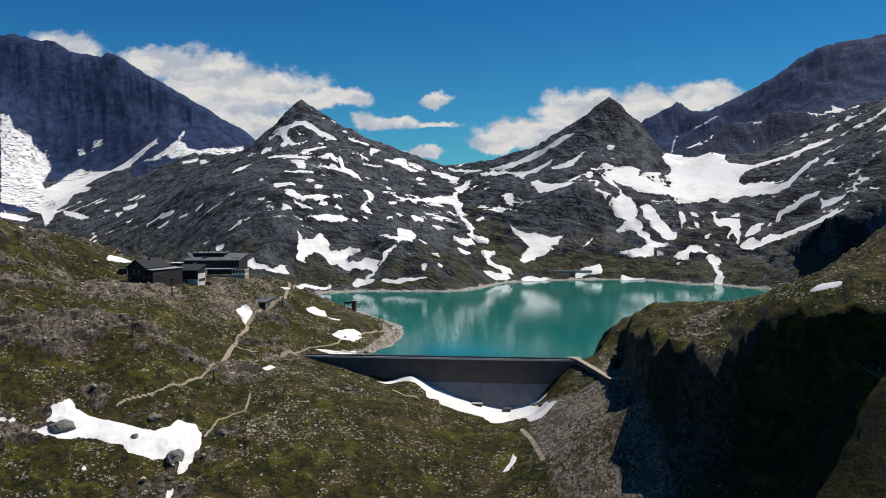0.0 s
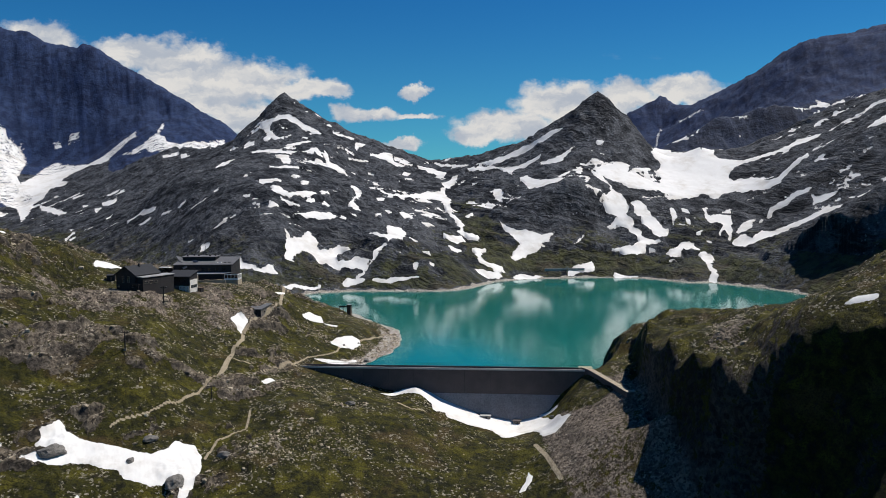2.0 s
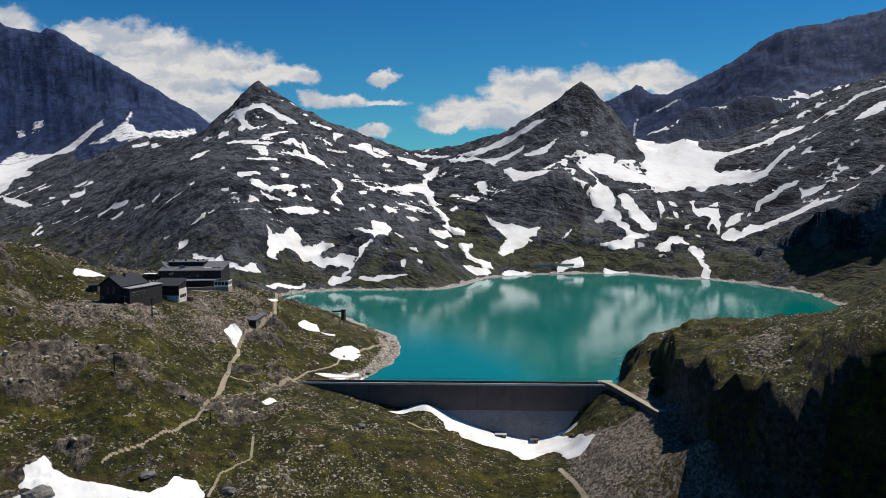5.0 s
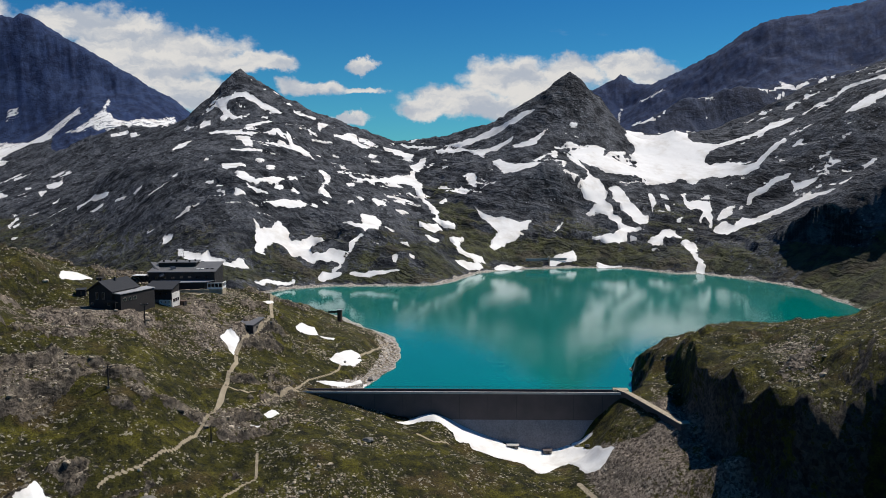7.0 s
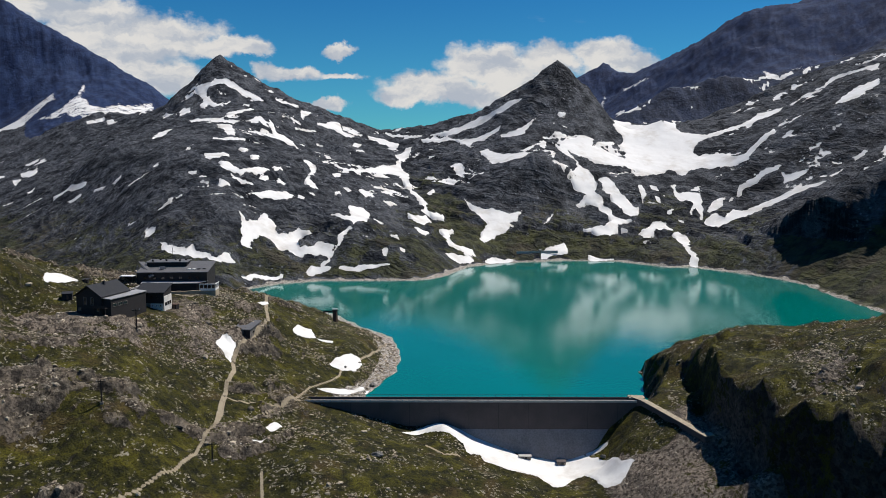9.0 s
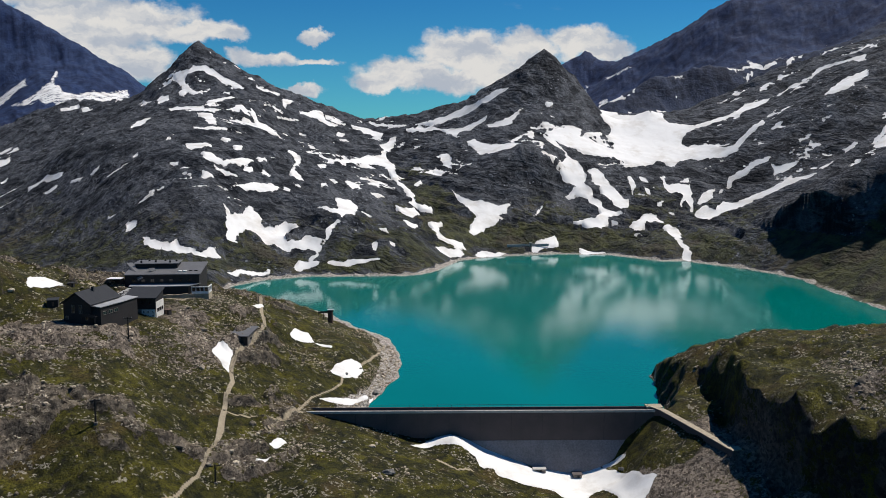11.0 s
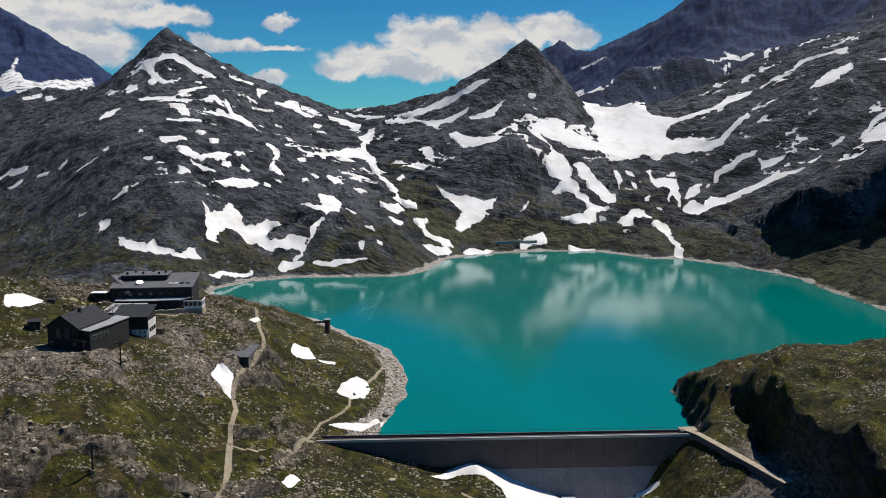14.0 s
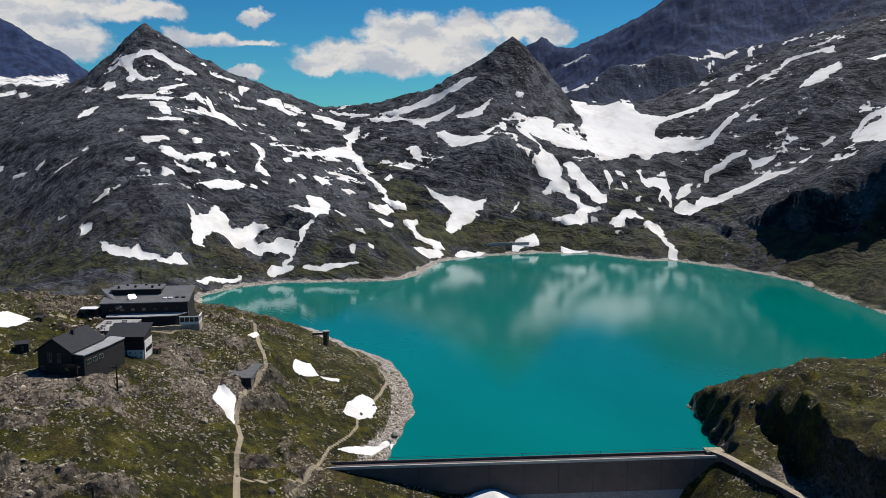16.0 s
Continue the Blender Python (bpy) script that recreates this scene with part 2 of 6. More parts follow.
# left valley and massif
line(NEAR, (-155, 765, 8), (-135, 705, 15), (-110, 660, 14), (-170, 680, 24), (-250, 690, 20), (-330, 780, 5), (-420, 950, -5))
line(NEAR, (-200, 600, 42), (-259, 604, 48), (-330, 560, 60), (-450, 560, 70))
line(NEAR, (-240, 340, 40), (-320, 330, 50), (-450, 320, 60))
line(NEAR, (-230, 270, 0), (-400, 200, 0))
line(LEFT_PEAK, (-554, 1824, 221), (-637, 1614, 101), (-600, 1300, 30), (-520, 1000, -10))
line(LEFT_PEAK, (-899, 2000, 145), (-893, 1816, 79), (-800, 1400, 20), (-900, 900, 60), (-900, 500, 160))
line(LEFT_MASSIF, (-1500, 2330, 480), (-1330, 2330, 456), (-1233, 2330, 455), (-1168, 2330, 439), (-1072, 2330, 406), (-943, 2330, 405), (-830, 2330, 372), (-734, 2330, 347), step=60)
line(LEFT_MASSIF, (-1246, 2180, 372), (-1156, 2180, 334), (-1098, 2180, 273), (-1054, 2180, 205), (-978, 2180, 212), (-887, 2180, 219), (-779, 2180, 278), (-700, 2120, 285), (-650, 2050, 250), step=60)
line(LEFT_MASSIF, (-1092, 1900, 151), (-1014, 1900, 124), (-935, 1900, 90))
line(LEFT_MASSIF, (-1450, 2150, 330), (-1300, 1950, 210), (-1250, 1700, 150))
line(LEFT_MASSIF, (-1800, 2450, 700), (-1450, 2450, 640), (-1310, 2450, 622), (-1222, 2450, 618), (-1170, 2450, 603), (-1105, 2450, 560), (-1050, 2450, 553), (-1000, 2440, 566), (-960, 2420, 545), (-920, 2400, 500), (-740, 2360, 410), (-674, 2350, 373), (-553, 2350, 302), (-430, 2300, 230), step=60)
line(LEFT_MASSIF, (-1800, 2750, 420), (-1300, 2750, 380), (-1000, 2720, 330), (-700, 2680, 220), (-450, 2600, 130), step=100)
# right massif and far peak
line(RIGHT_MASSIF, (830, 2455, 388), (905, 2491, 428), (972, 2512, 427), (991, 2400, 463), (1000, 2288, 496), (1013, 2176, 513), (1081, 2153, 523), (1181, 2153, 541), (1349, 2153, 597), (1573, 2064, 681), (1909, 1896, 748), step=60)
line(FORE_RIDGE, (524, 1800, 214), (593, 1800, 242), (644, 1800, 274), (695, 1800, 281), (759, 1800, 299), (830, 1800, 295), (889, 1795, 297), (960, 1750, 318), (1150, 1600, 380), step=30)
line(FORE_RIDGE, (560, 1755, 212), (640, 1755, 226), (700, 1755, 232), (770, 1755, 246), (850, 1750, 262), step=40)
line(FORE_RIDGE, (470, 1600, 182), (545, 1695, 190), (605, 1700, 193), (654, 1700, 180), (727, 1700, 190), (788, 1700, 212), (849, 1700, 233), step=40)
line(RIGHT_MASSIF, (600, 1910, 215), (690, 1910, 245), (770, 1900, 268), step=40)
line(RIGHT_MASSIF, (1080, 2800, 300), (1200, 2560, 330), (1420, 2480, 400), (1800, 2330, 500), step=100)
line(RIGHT_MASSIF, (480, 1750, 180), (560, 2050, 190), (640, 2350, 250), (720, 2480, 310))
line(RIGHT_MASSIF, (1060, 1830, 345), (900, 1860, 318), (800, 1930, 285), (775, 2080, 280), (770, 2200, 300), (740, 2300, 325))
line(FAR_PEAK, (560, 2850, 180), (760, 2850, 220), (950, 2850, 230))
line(FAR_PEAK, (520, 2600, 290), (600, 2616, 330), (650, 2616, 374), (700, 2616, 392), (753, 2616, 424), (800, 2616, 392), (840, 2616, 373), (930, 2616, 390), step=60)
line(FAR_PEAK, (400, 2300, 200), (250, 2000, 150), (0, 2000, 100), (-200, 2200, 120))
# behind the skyline and behind the way
for x, y, z in ((-2500, 3600, 300), (-900, 3600, 150), (200, 3600, 100), (1200, 3600, 150), (2600, 3000, 350), (2800, 1500, 500), (2600, 0, 400), (1200, 200, 350), (-2600, 1500, 500), (-2600, 0, 450), (-1300, 100, 250),
                (0, -300, -140), (0, -1200, -250), (1500, -1800, 100), (-1500, -1800, 100), (0, -3500, -350), (4500, 4500, 200), (-4500, 4500, 200), (4500, -4500, 0), (-4500, -4500, 0), (500, -100, 100), (-500, -100, 50)):
    line(NEAR, (x, y, z))

LAKE = [(75, 427), (83, 448), (92, 479), (96, 494), (112, 505), (150, 500), (200, 503), (255, 516), (303, 548), (330, 595), (338, 650), (345, 713), (357, 775), (350, 815), (337, 852), (322, 882), (308, 910), (283, 910), (262, 945), (247, 970), (189, 986), (110, 974), (70, 944), (40, 882), (22, 858),
        (2, 851), (-42, 855), (-86, 860), (-123, 846), (-141, 824), (-150, 809), (-143, 763), (-116, 731), (-71, 690), (-50, 640), (-32, 600), (-28, 562), (-30, 530), (-36, 505), (-52, 466), (-60, 446)]


def hashed(ix, iy, seed):
    h = (ix.astype(np.int64) * 374761393 + iy.astype(np.int64) * 668265263 + seed * 2147483647) & 0xFFFFFFFF
    h = ((h ^ (h >> 13)) * 1274126177) & 0xFFFFFFFF
    return (h ^ (h >> 16)) / 4294967295.0


def waves(x, y, size, seed=0):
    """Smooth random relief in -1 .. 1 with bumps of that size."""
    x, y = x / size, y / size
    ix, iy = np.floor(x), np.floor(y)
    fx, fy = x - ix, y - iy
    sx, sy = fx * fx * fx * (fx * (fx * 6 - 15) + 10), fy * fy * fy * (fy * (fy * 6 - 15) + 10)

    def corner(dx, dy):
        a = hashed(ix + dx, iy + dy, seed) * 6.28318
        return np.cos(a) * (fx - dx) + np.sin(a) * (fy - dy)

    low = corner(0, 0) * (1 - sx) + corner(1, 0) * sx
    high = corner(0, 1) * (1 - sx) + corner(1, 1) * sx
    return (low * (1 - sy) + high * sy) * 1.45


def rough(x, y, size, octaves, seed=0, gain=0.5, sharp=False):
    total, amp = np.zeros_like(x), 1.0
    for i in range(octaves):
        w = waves(x, y, size / 2 ** i, seed + 17 * i)
        total += amp * ((1 - 2.2 * np.abs(w)) if sharp else w)
        amp *= gain
    return total


def to_outline(x, y, outline):
    """Distance to a closed outline, minus inside."""
    px, py = np.array(outline, float).T
    best, inside = np.full(x.shape, 1e18), np.zeros(x.shape, bool)
    for ax, ay, bx, by in zip(px, py, np.roll(px, -1), np.roll(py, -1)):
        dx, dy = bx - ax, by - ay
        f = np.clip(((x - ax) * dx + (y - ay) * dy) / (dx * dx + dy * dy), 0, 1)
        best = np.minimum(best, (x - ax - f * dx) ** 2 + (y - ay - f * dy) ** 2)
        if dy:
            inside ^= ((ay > y) != (by > y)) & (x < dx * (y - ay) / dy + ax)
    return np.where(inside, -1, 1) * np.sqrt(best)


def to_track(x, y, track):
    """Distance to an open line."""
    best = np.full(x.shape, 1e18)
    for (ax, ay), (bx, by) in zip(track, track[1:]):
        dx, dy = bx - ax, by - ay
        f = np.clip(((x - ax) * dx + (y - ay) * dy) / (dx * dx + dy * dy), 0, 1)
        best = np.minimum(best, (x - ax - f * dx) ** 2 + (y - ay - f * dy) ** 2)
    return np.sqrt(best)


def smooth(v, a, b):
    f = np.clip((v - a) / (b - a), 0, 1)
    return f * f * (3 - 2 * f)


KNOTS = np.array([row[1:] for row in LINES])
KNOT_REGION = np.array([row[0] for row in LINES])


def solve_land():
    """Weights of cones that carry a taut skin over all the lines."""
    d = np.hypot(KNOTS[:, None, 0] - KNOTS[None, :, 0], KNOTS[:, None, 1] - KNOTS[None, :, 1])
    count = len(KNOTS)
    full = np.zeros((count + 1, count + 1))
    full[:count, :count] = -d - np.eye(count) * 0.6
    full[:count, count] = full[count, :count] = 1
    return np.linalg.solve(full, np.append(KNOTS[:, 2], 0))


LAND = solve_land()


def skin_of(x, y, want_region=False):
    """The taut skin alone, and which piece of the land each place belongs to."""
    flat_x, flat_y = x.ravel(), y.ravel()
    high, region = np.empty_like(flat_x), np.zeros(flat_x.shape, int)
    middle = np.array([100.0, 900.0])
    knots = KNOTS[:, :2] - middle
    for i in range(0, len(flat_x), 20000):
        here = np.stack((flat_x[i:i + 20000], flat_y[i:i + 20000]), -1) - middle
        d = np.maximum((here ** 2).sum(1)[:, None] + (knots ** 2).sum(1)[None, :] - 2 * here @ knots.T, 0)
        if want_region:
            region[i:i + 20000] = KNOT_REGION[np.argmin(d, axis=1)]
        high[i:i + 20000] = -np.sqrt(d, out=d) @ LAND[:-1] + LAND[-1]
    return high.reshape(x.shape), region.reshape(x.shape)


CLIFF = [(99, 445), (96, 422), (92, 403), (88, 390), (87, 372), (87, 357), (90, 334), (96, 319), (106, 307), (122, 300), (150, 286), (320, 240), (320, 445)]


def outcrop(x, y):
    """Where bare rock breaks through the turf of the hut hill and the crag, 0 .. 1."""
    wx, wy = x + 7 * waves(x, y, 30, 405), y + 7 * waves(x, y, 30, 406)
    tilted_x, tilted_y = (wx * 0.94 + wy * 0.34) * 0.62, -wx * 0.34 + wy * 0.94
    return smooth(rough(tilted_x, tilted_y, 30, 4, 411, 0.58), 0.06, 0.42)


def far_relief(x, y, skin):
    """Ledges, whalebacks, slanting beds and gullies of the mountains."""
    wx, wy = x + 9 * waves(x, y, 60, 5), y + 9 * waves(x, y, 60, 6)
    crest = np.interp(y, [900, 1000, 1200, 1340, 1500, 1760], [-165, -205, -205, -195, -250, -315])
    flank = smooth(crest - x, -10, 70) * (1 - smooth(y, 1850, 2000)) * smooth(y, 800, 880)
    side = smooth(x, 330, 470) * (1 - smooth(y, 1550, 1700))
    massif = smooth(y, 1850, 2100)
    front = (1 - flank) * (1 - 0.8 * side) * (1 - massif)
    sx, sy = wx * 0.92 + wy * 0.39, (-wx * 0.39 + wy * 0.92) * 0.55
    high = front * 3.0 * rough(sx, sy, 130, 2, 61, 0.5) * (1 - smooth(skin, 170, 260))
    # rounded whalebacks with sharp grooves between them
    backs = -rough(wx * 0.55, wy, 44, 4, 151, 0.52, sharp=True)
    high += front * (4.6 - 3.4 * smooth(skin, 150, 220)) * (backs + 0.7) * smooth(rough(wx, wy, 140, 2, 157), -0.6, 0.3)
    # ledges and risers of bedded rock, at two sizes
    for tread, bold, seed in ((15.0, 0.85, 301), (5.6, 0.8, 311)):
        phase = (skin + 0.5 * high + 10 * waves(x, y, 210, seed) + 5 * waves(x, y, 75, seed + 1) + 0.12 * tread * waves(x, y, 22, seed + 2) + 0.10 * x) / tread
        part_way = phase - np.floor(phase)
        patchy = (1 - 0.75 * smooth(x, 90, 125) * (1 - smooth(x, 250, 290)) * smooth(y, 1060, 1090) * (1 - smooth(y, 1190, 1230))) * smooth(rough(wx * 0.6, wy, 120 if tread > 9 else 70, 3, seed + 6), -0.35, 0.3)
        high += front * patchy * (1 - 0.92 * smooth(skin, 125, 175)) * smooth(skin, 6, 26) * bold * tread * (smooth(part_way, 0.3, 0.7) - part_way)
    high += smooth(skin, 150, 210) * (1 - massif) * 4.5 * (rough(wx + 0.3 * wy, wy * 0.42, 64, 4, 201, 0.55, sharp=True) - 0.8)
    high += (1 - 0.75 * massif) * 1.5 * (rough(sx, sy, 26, 4, 31, 0.6, sharp=True) - 0.7)
    # beds that slant down the shaded flank
    ax, ay = wx * 0.45 - wy * 0.89, wx * 0.89 + wy * 0.45
    high += flank * 3.4 * (rough(ax, ay * 0.12, 34, 4, 171, 0.58, sharp=True) - 0.75)
    # beds that climb the right valley side
    bx, by = wx * 0.80 - wy * 0.60, wx * 0.60 + wy * 0.80
    high += side * 1.9 * (rough(bx * 0.16, by, 30, 4, 181, 0.56, sharp=True) - 0.75)
    # gullies of the massifs
    high += massif * smooth(skin, 180, 330) * (5.0 * (rough(wx + 0.4 * wy, wy * 0.35, 130, 5, 191, 0.58, sharp=True) - 0.8) + 7.0 * rough(wx, wy, 70, 4, 195, 0.6))
    return high


def near_relief(x, y):
    yard = smooth(to_track(x, y, [(-170, 446), (-150, 478), (-152, 530)]), 10, 24)
    hill = smooth(-x, 60, 110) * yard
    crag = smooth(x, 84, 104) * smooth(y, 270, 300)
    wx, wy = x + 9 * waves(x, y, 60, 5), y + 9 * waves(x, y, 60, 6)
    sx, sy = wx * 0.92 + wy * 0.39, (-wx * 0.39 + wy * 0.92) * 0.55
    high = (0.30 + 0.9 * hill + 0.9 * crag) * rough(wx, wy, 26, 4, 3, 0.5)
    high += (0.12 + 0.28 * hill + 0.3 * crag) * (rough(sx, sy, 9, 4, 9, 0.6, sharp=True) - 0.3)
    # tilted slabs of rock with a steep side
    bare = outcrop(x, y) * np.clip(0.15 + hill + 0.3 * crag, 0, 1)
    tilt = (wx * 0.80 - wy * 0.60 + 4 * waves(x, y, 17, 421)) / 11.0
    part_way = tilt - np.floor(tilt)
    tilt2 = (wx * 0.70 - wy * 0.72 + 2 * waves(x, y, 8, 422)) / 4.3
    part_way2 = tilt2 - np.floor(tilt2)
    high += bare * (0.5 + 2.3 * smooth(part_way, 0.0, 0.8) * smooth(1 - part_way, 0.0, 0.16) + 1.0 * smooth(part_way2, 0.0, 0.75) * smooth(1 - part_way2, 0.0, 0.2))
    high += bare * 0.7 * rough(x, y, 3.6, 2, 431, 0.6)
    # the crag's cliff, fluted and near upright
    brink = (x > 60) & (y < 470)
    if brink.any():
        bx, by = x[brink], y[brink]
        inward = -to_outline(bx, by, CLIFF) + 1.8 * waves(bx, by, 11, 441) + 0.8 * waves(bx, by, 4, 442)
        tall = 15.0 * (1 - smooth(by, 410, 445))
        high[brink] += tall * (smooth(inward, -1.6, 2.0) - smooth(inward, -11, 12))
    return high


def relief(x, y, skin):
    """The roughness of the bare land over its taut skin."""
    far = smooth(y, 620, 900)
    out = np.zeros_like(x)
    there, here = far > 0, far < 1
    out[there] += far[there] * far_relief(x[there], y[there], skin[there])
    out[here] += (1 - far)[here] * near_relief(x[here], y[here])
    return out


def finish(x, y, high):
    """The lake's basin and its beach; the dam closes the near end."""
    edge = to_outline(x, y, LAKE) + 2.0 * waves(x, y, 14, 71)
    high = np.where((edge < 60) & (y > 470) & ((x < 60) | (y > 560)), np.minimum(high, 0.4 + 0.10 * np.maximum(edge, 0) + 0.62 * np.maximum(edge - 7, 0)), high)
    high = np.where((edge < 40) & (y < 560) & (x > 60), np.minimum(high, 0.6 + 1.9 * np.maximum(edge + 2.5 * waves(x, y, 9, 73) + 1.2 * waves(x, y, 4, 74), 0)), high)
    basin = np.where(edge < 0, np.minimum(high, -0.25 + 0.5 * edge), np.maximum(high, np.minimum(0.10 + 0.16 * edge, 0.7)))
    behind_dam = y > 443.6 - 0.1324 * (x + 78.4) + 2.2
    return np.where((edge < 30) & behind_dam, basin, high)


def land(x, y):
    """Height of the bare land."""
    x, y = np.asarray(x, float), np.asarray(y, float)
    skin = skin_of(x, y)[0]
    return finish(x, y, skin + relief(x, y, skin))


# ---- end of the land ----

# ---- materials ----


def material(name):
    m = bpy.data.materials.new(name)
    m.use_nodes = True
    n = Nodes(m.node_tree)
    m.node_tree.nodes.clear()
    shader = n.add("ShaderNodeBsdfPrincipled")
    out = n.add("ShaderNodeOutputMaterial")
    m.node_tree.links.new(shader.outputs[0], out.inputs[0])
    return m, n, shader


def bump(n, shader, height, distance, strength=1.0):
    node = n.add("ShaderNodeBump")
    n.put(node.inputs["Strength"], strength)
    n.put(node.inputs["Distance"], distance)
    n.put(node.inputs["Height"], height)
    n.put(shader.inputs["Normal"], node.outputs[0])


def metres(n):
    return n.add("ShaderNodeTexCoord").outputs["Object"]


def plain(name, colour, roughness=0.7, metallic=0.0, grain=3.0, spread=0.25, relief=0.02):
    """A painted, wooden, stone or metal surface with grain and stains at two sizes."""
    m, n, s = material(name)
    p = metres(n)
    fine, broad = n.noise(p, grain * 4, 5.0), n.noise(p, grain * 0.35, 4.0, 0.6)
    mixed = n.math("ADD", n.math("MULTIPLY", fine, 0.5), n.math("MULTIPLY", broad, 0.5))
    dark = tuple(c * (1 - spread) for c in colour)
    light = tuple(min(1.0, c * (1 + spread)) for c in colour)
    n.put(s.inputs["Base Color"], n.mix(n.step(mixed, 0.3, 0.7), dark, light))
    n.put(s.inputs["Roughness"], n.step(broad, 0.2, 0.8, max(0.05, roughness - 0.1), min(1.0, roughness + 0.1)))
    n.put(s.inputs["Metallic"], metallic)
    bump(n, s, fine, relief)
    return m


def hill_material():
    """Turf, tilted rock, rubble, shingle, worn path and old snow of the near hills, with shade painted on steep rock.
    """
    m, n, s = material("hill_ground")
    p = metres(n)
    snow, green, track, scree, beach, cliff_shade = (n.attr(a) for a in ("snow", "green", "track", "scree", "beach", "cliff_shade"))
    warp = n.vec("SCALE", n.vec("SUBTRACT", n.noise(p, 0.12, 4.0, 0.55, colour=True), (0.5, 0.5, 0.5)), scale=6.0)
    q = n.vec("ADD", p, warp)
    beds = n.add("ShaderNodeCombineXYZ")
    for socket, way in zip(beds.inputs, ((0.50, -0.38, 0.1), (0.10, 0.13, 0.0), (0.05, -0.05, 0.42))):
        n.put(socket, n.vec("DOT_PRODUCT", q, way))
    lines = n.noise(beds.outputs[0], 1.0, 6.0, 0.66, 0.4)
    broad, mid, fine = n.noise(p, 0.045, 5.0, 0.6, 0.5), n.noise(p, 0.30, 6.0, 0.62), n.noise(p, 1.6, 5.0, 0.68)
    facet = n.add("ShaderNodeSeparateColor")
    n.put(facet.inputs[0], n.voronoi(q, 0.55, colour=True))
    tone = n.math("ADD", n.math("MULTIPLY", lines, 0.45), n.math("ADD", n.math("MULTIPLY", mid, 0.30), n.math("ADD", n.math("MULTIPLY", facet.outputs[0], 0.13), n.math("MULTIPLY", fine, 0.12))))
    rock = n.mix(n.step(tone, 0.40, 0.62), (0.018, 0.014, 0.010), (0.235, 0.192, 0.142))
    rock = n.mix(n.step(tone, 0.56, 0.66, 0.0, 0.75), rock, (0.46, 0.40, 0.31))
    # shade painted into the colour: steep rock goes near-black
    rock = n.mix(n.math("MULTIPLY", cliff_shade, 0.65), rock, n.mix(n.step(mid, 0.38, 0.66), (0.010, 0.010, 0.010), (0.060, 0.055, 0.050)))
    stones = n.voronoi(n.vec("ADD", p, n.vec("SCALE", n.noise(p, 0.9, 3.0, colour=True), scale=1.2)), 1.1, colour=True)
    tint = n.add("ShaderNodeSeparateColor")
    n.put(tint.inputs[0], stones)
    tint = tint.outputs[0]
    gravel = n.math("ADD", n.math("MULTIPLY", tint, 0.35), n.math("MULTIPLY", n.noise(p, 0.7, 6.0, 0.7), 0.65))
    rubble = n.mix(n.step(gravel, 0.32, 0.66), (0.055, 0.042, 0.033), (0.36, 0.295, 0.235))
    rubble = n.mix(n.step(n.noise(n.vec("MULTIPLY", p, (1.0, 0.22, 0.6)), 0.22, 5.0, 0.62), 0.40, 0.62, 0.0, 0.6), rubble, (0.040, 0.035, 0.031))
    rock = n.mix(scree, rock, rubble)
    shingle = n.mix(n.step(gravel, 0.30, 0.70), (0.19, 0.17, 0.15), (0.60, 0.55, 0.49))
    rock = n.mix(n.step(n.math("ADD", beach, n.math("MULTIPLY", n.math("SUBTRACT", mid, 0.5), 0.8)), 0.38, 0.6), rock, shingle)
    turf = n.mix(n.step(mid, 0.36, 0.62), (0.007, 0.0080, 0.001), (0.046, 0.0435, 0.0032))
    turf = n.mix(n.step(n.noise(p, 0.11, 5.0, 0.62, 0.5), 0.50, 0.64, 0.0, 0.8), turf, (0.100, 0.089, 0.007))
    turf = n.mix(n.step(broad, 0.53, 0.66, 0.0, 0.7), turf, n.mix(fine, (0.040, 0.025, 0.008), (0.110, 0.074, 0.027)))
    turf = n.mix(n.step(fine, 0.54, 0.38, 0.0, 0.75), turf, (0.007, 0.0065, 0.001))
    noisy = n.math("ADD", n.math("MULTIPLY", n.math("SUBTRACT", mid, 0.5), 1.5), n.math("ADD", n.math("MULTIPLY", n.math("SUBTRACT", lines, 0.5), 1.3), n.math("MULTIPLY", n.math("SUBTRACT", fine, 0.5), 0.7)))
    lawn = n.step(n.math("ADD", green, noisy), 0.40, 0.58)
    base = n.mix(lawn, rock, turf)
    loose = n.math("MULTIPLY", n.step(tint, 0.80, 0.86), n.step(n.noise(p, 0.09, 4.0, 0.6), 0.46, 0.58))
    base = n.mix(n.math("MULTIPLY", n.math("MULTIPLY", loose, n.step(fine, 0.42, 0.52)), n.math("SUBTRACT", 0.8, n.math("MULTIPLY", cliff_shade, 0.8))), base, (0.36, 0.325, 0.265))
    worn = n.mix(mid, (0.27, 0.22, 0.15), (0.47, 0.40, 0.29))
    base = n.mix(n.step(n.math("ADD", track, n.math("MULTIPLY", n.math("SUBTRACT", fine, 0.5), 0.9)), 0.34, 0.66), base, worn)
    white = n.step(n.math("ADD", snow, n.math("MULTIPLY", n.math("SUBTRACT", n.noise(p, 0.6, 6.0, 0.66), 0.5), 0.9)), 0.44, 0.55)
    old = n.mix(n.step(n.noise(p, 0.10, 6.0, 0.62), 0.45, 0.72), (0.74, 0.73, 0.71), (0.61, 0.585, 0.55))
    old = n.mix(n.step(fine, 0.66, 0.78, 0.0, 0.35), old, (0.25, 0.23, 0.20))
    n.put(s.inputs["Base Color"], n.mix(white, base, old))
    n.put(s.inputs["Roughness"], n.step(white, 0.0, 1.0, 0.92, 0.75))
    n.put(s.inputs["Specular IOR Level"], 0.25)
    bare = n.math("SUBTRACT", 1.0, n.math("MULTIPLY", lawn, 0.65))
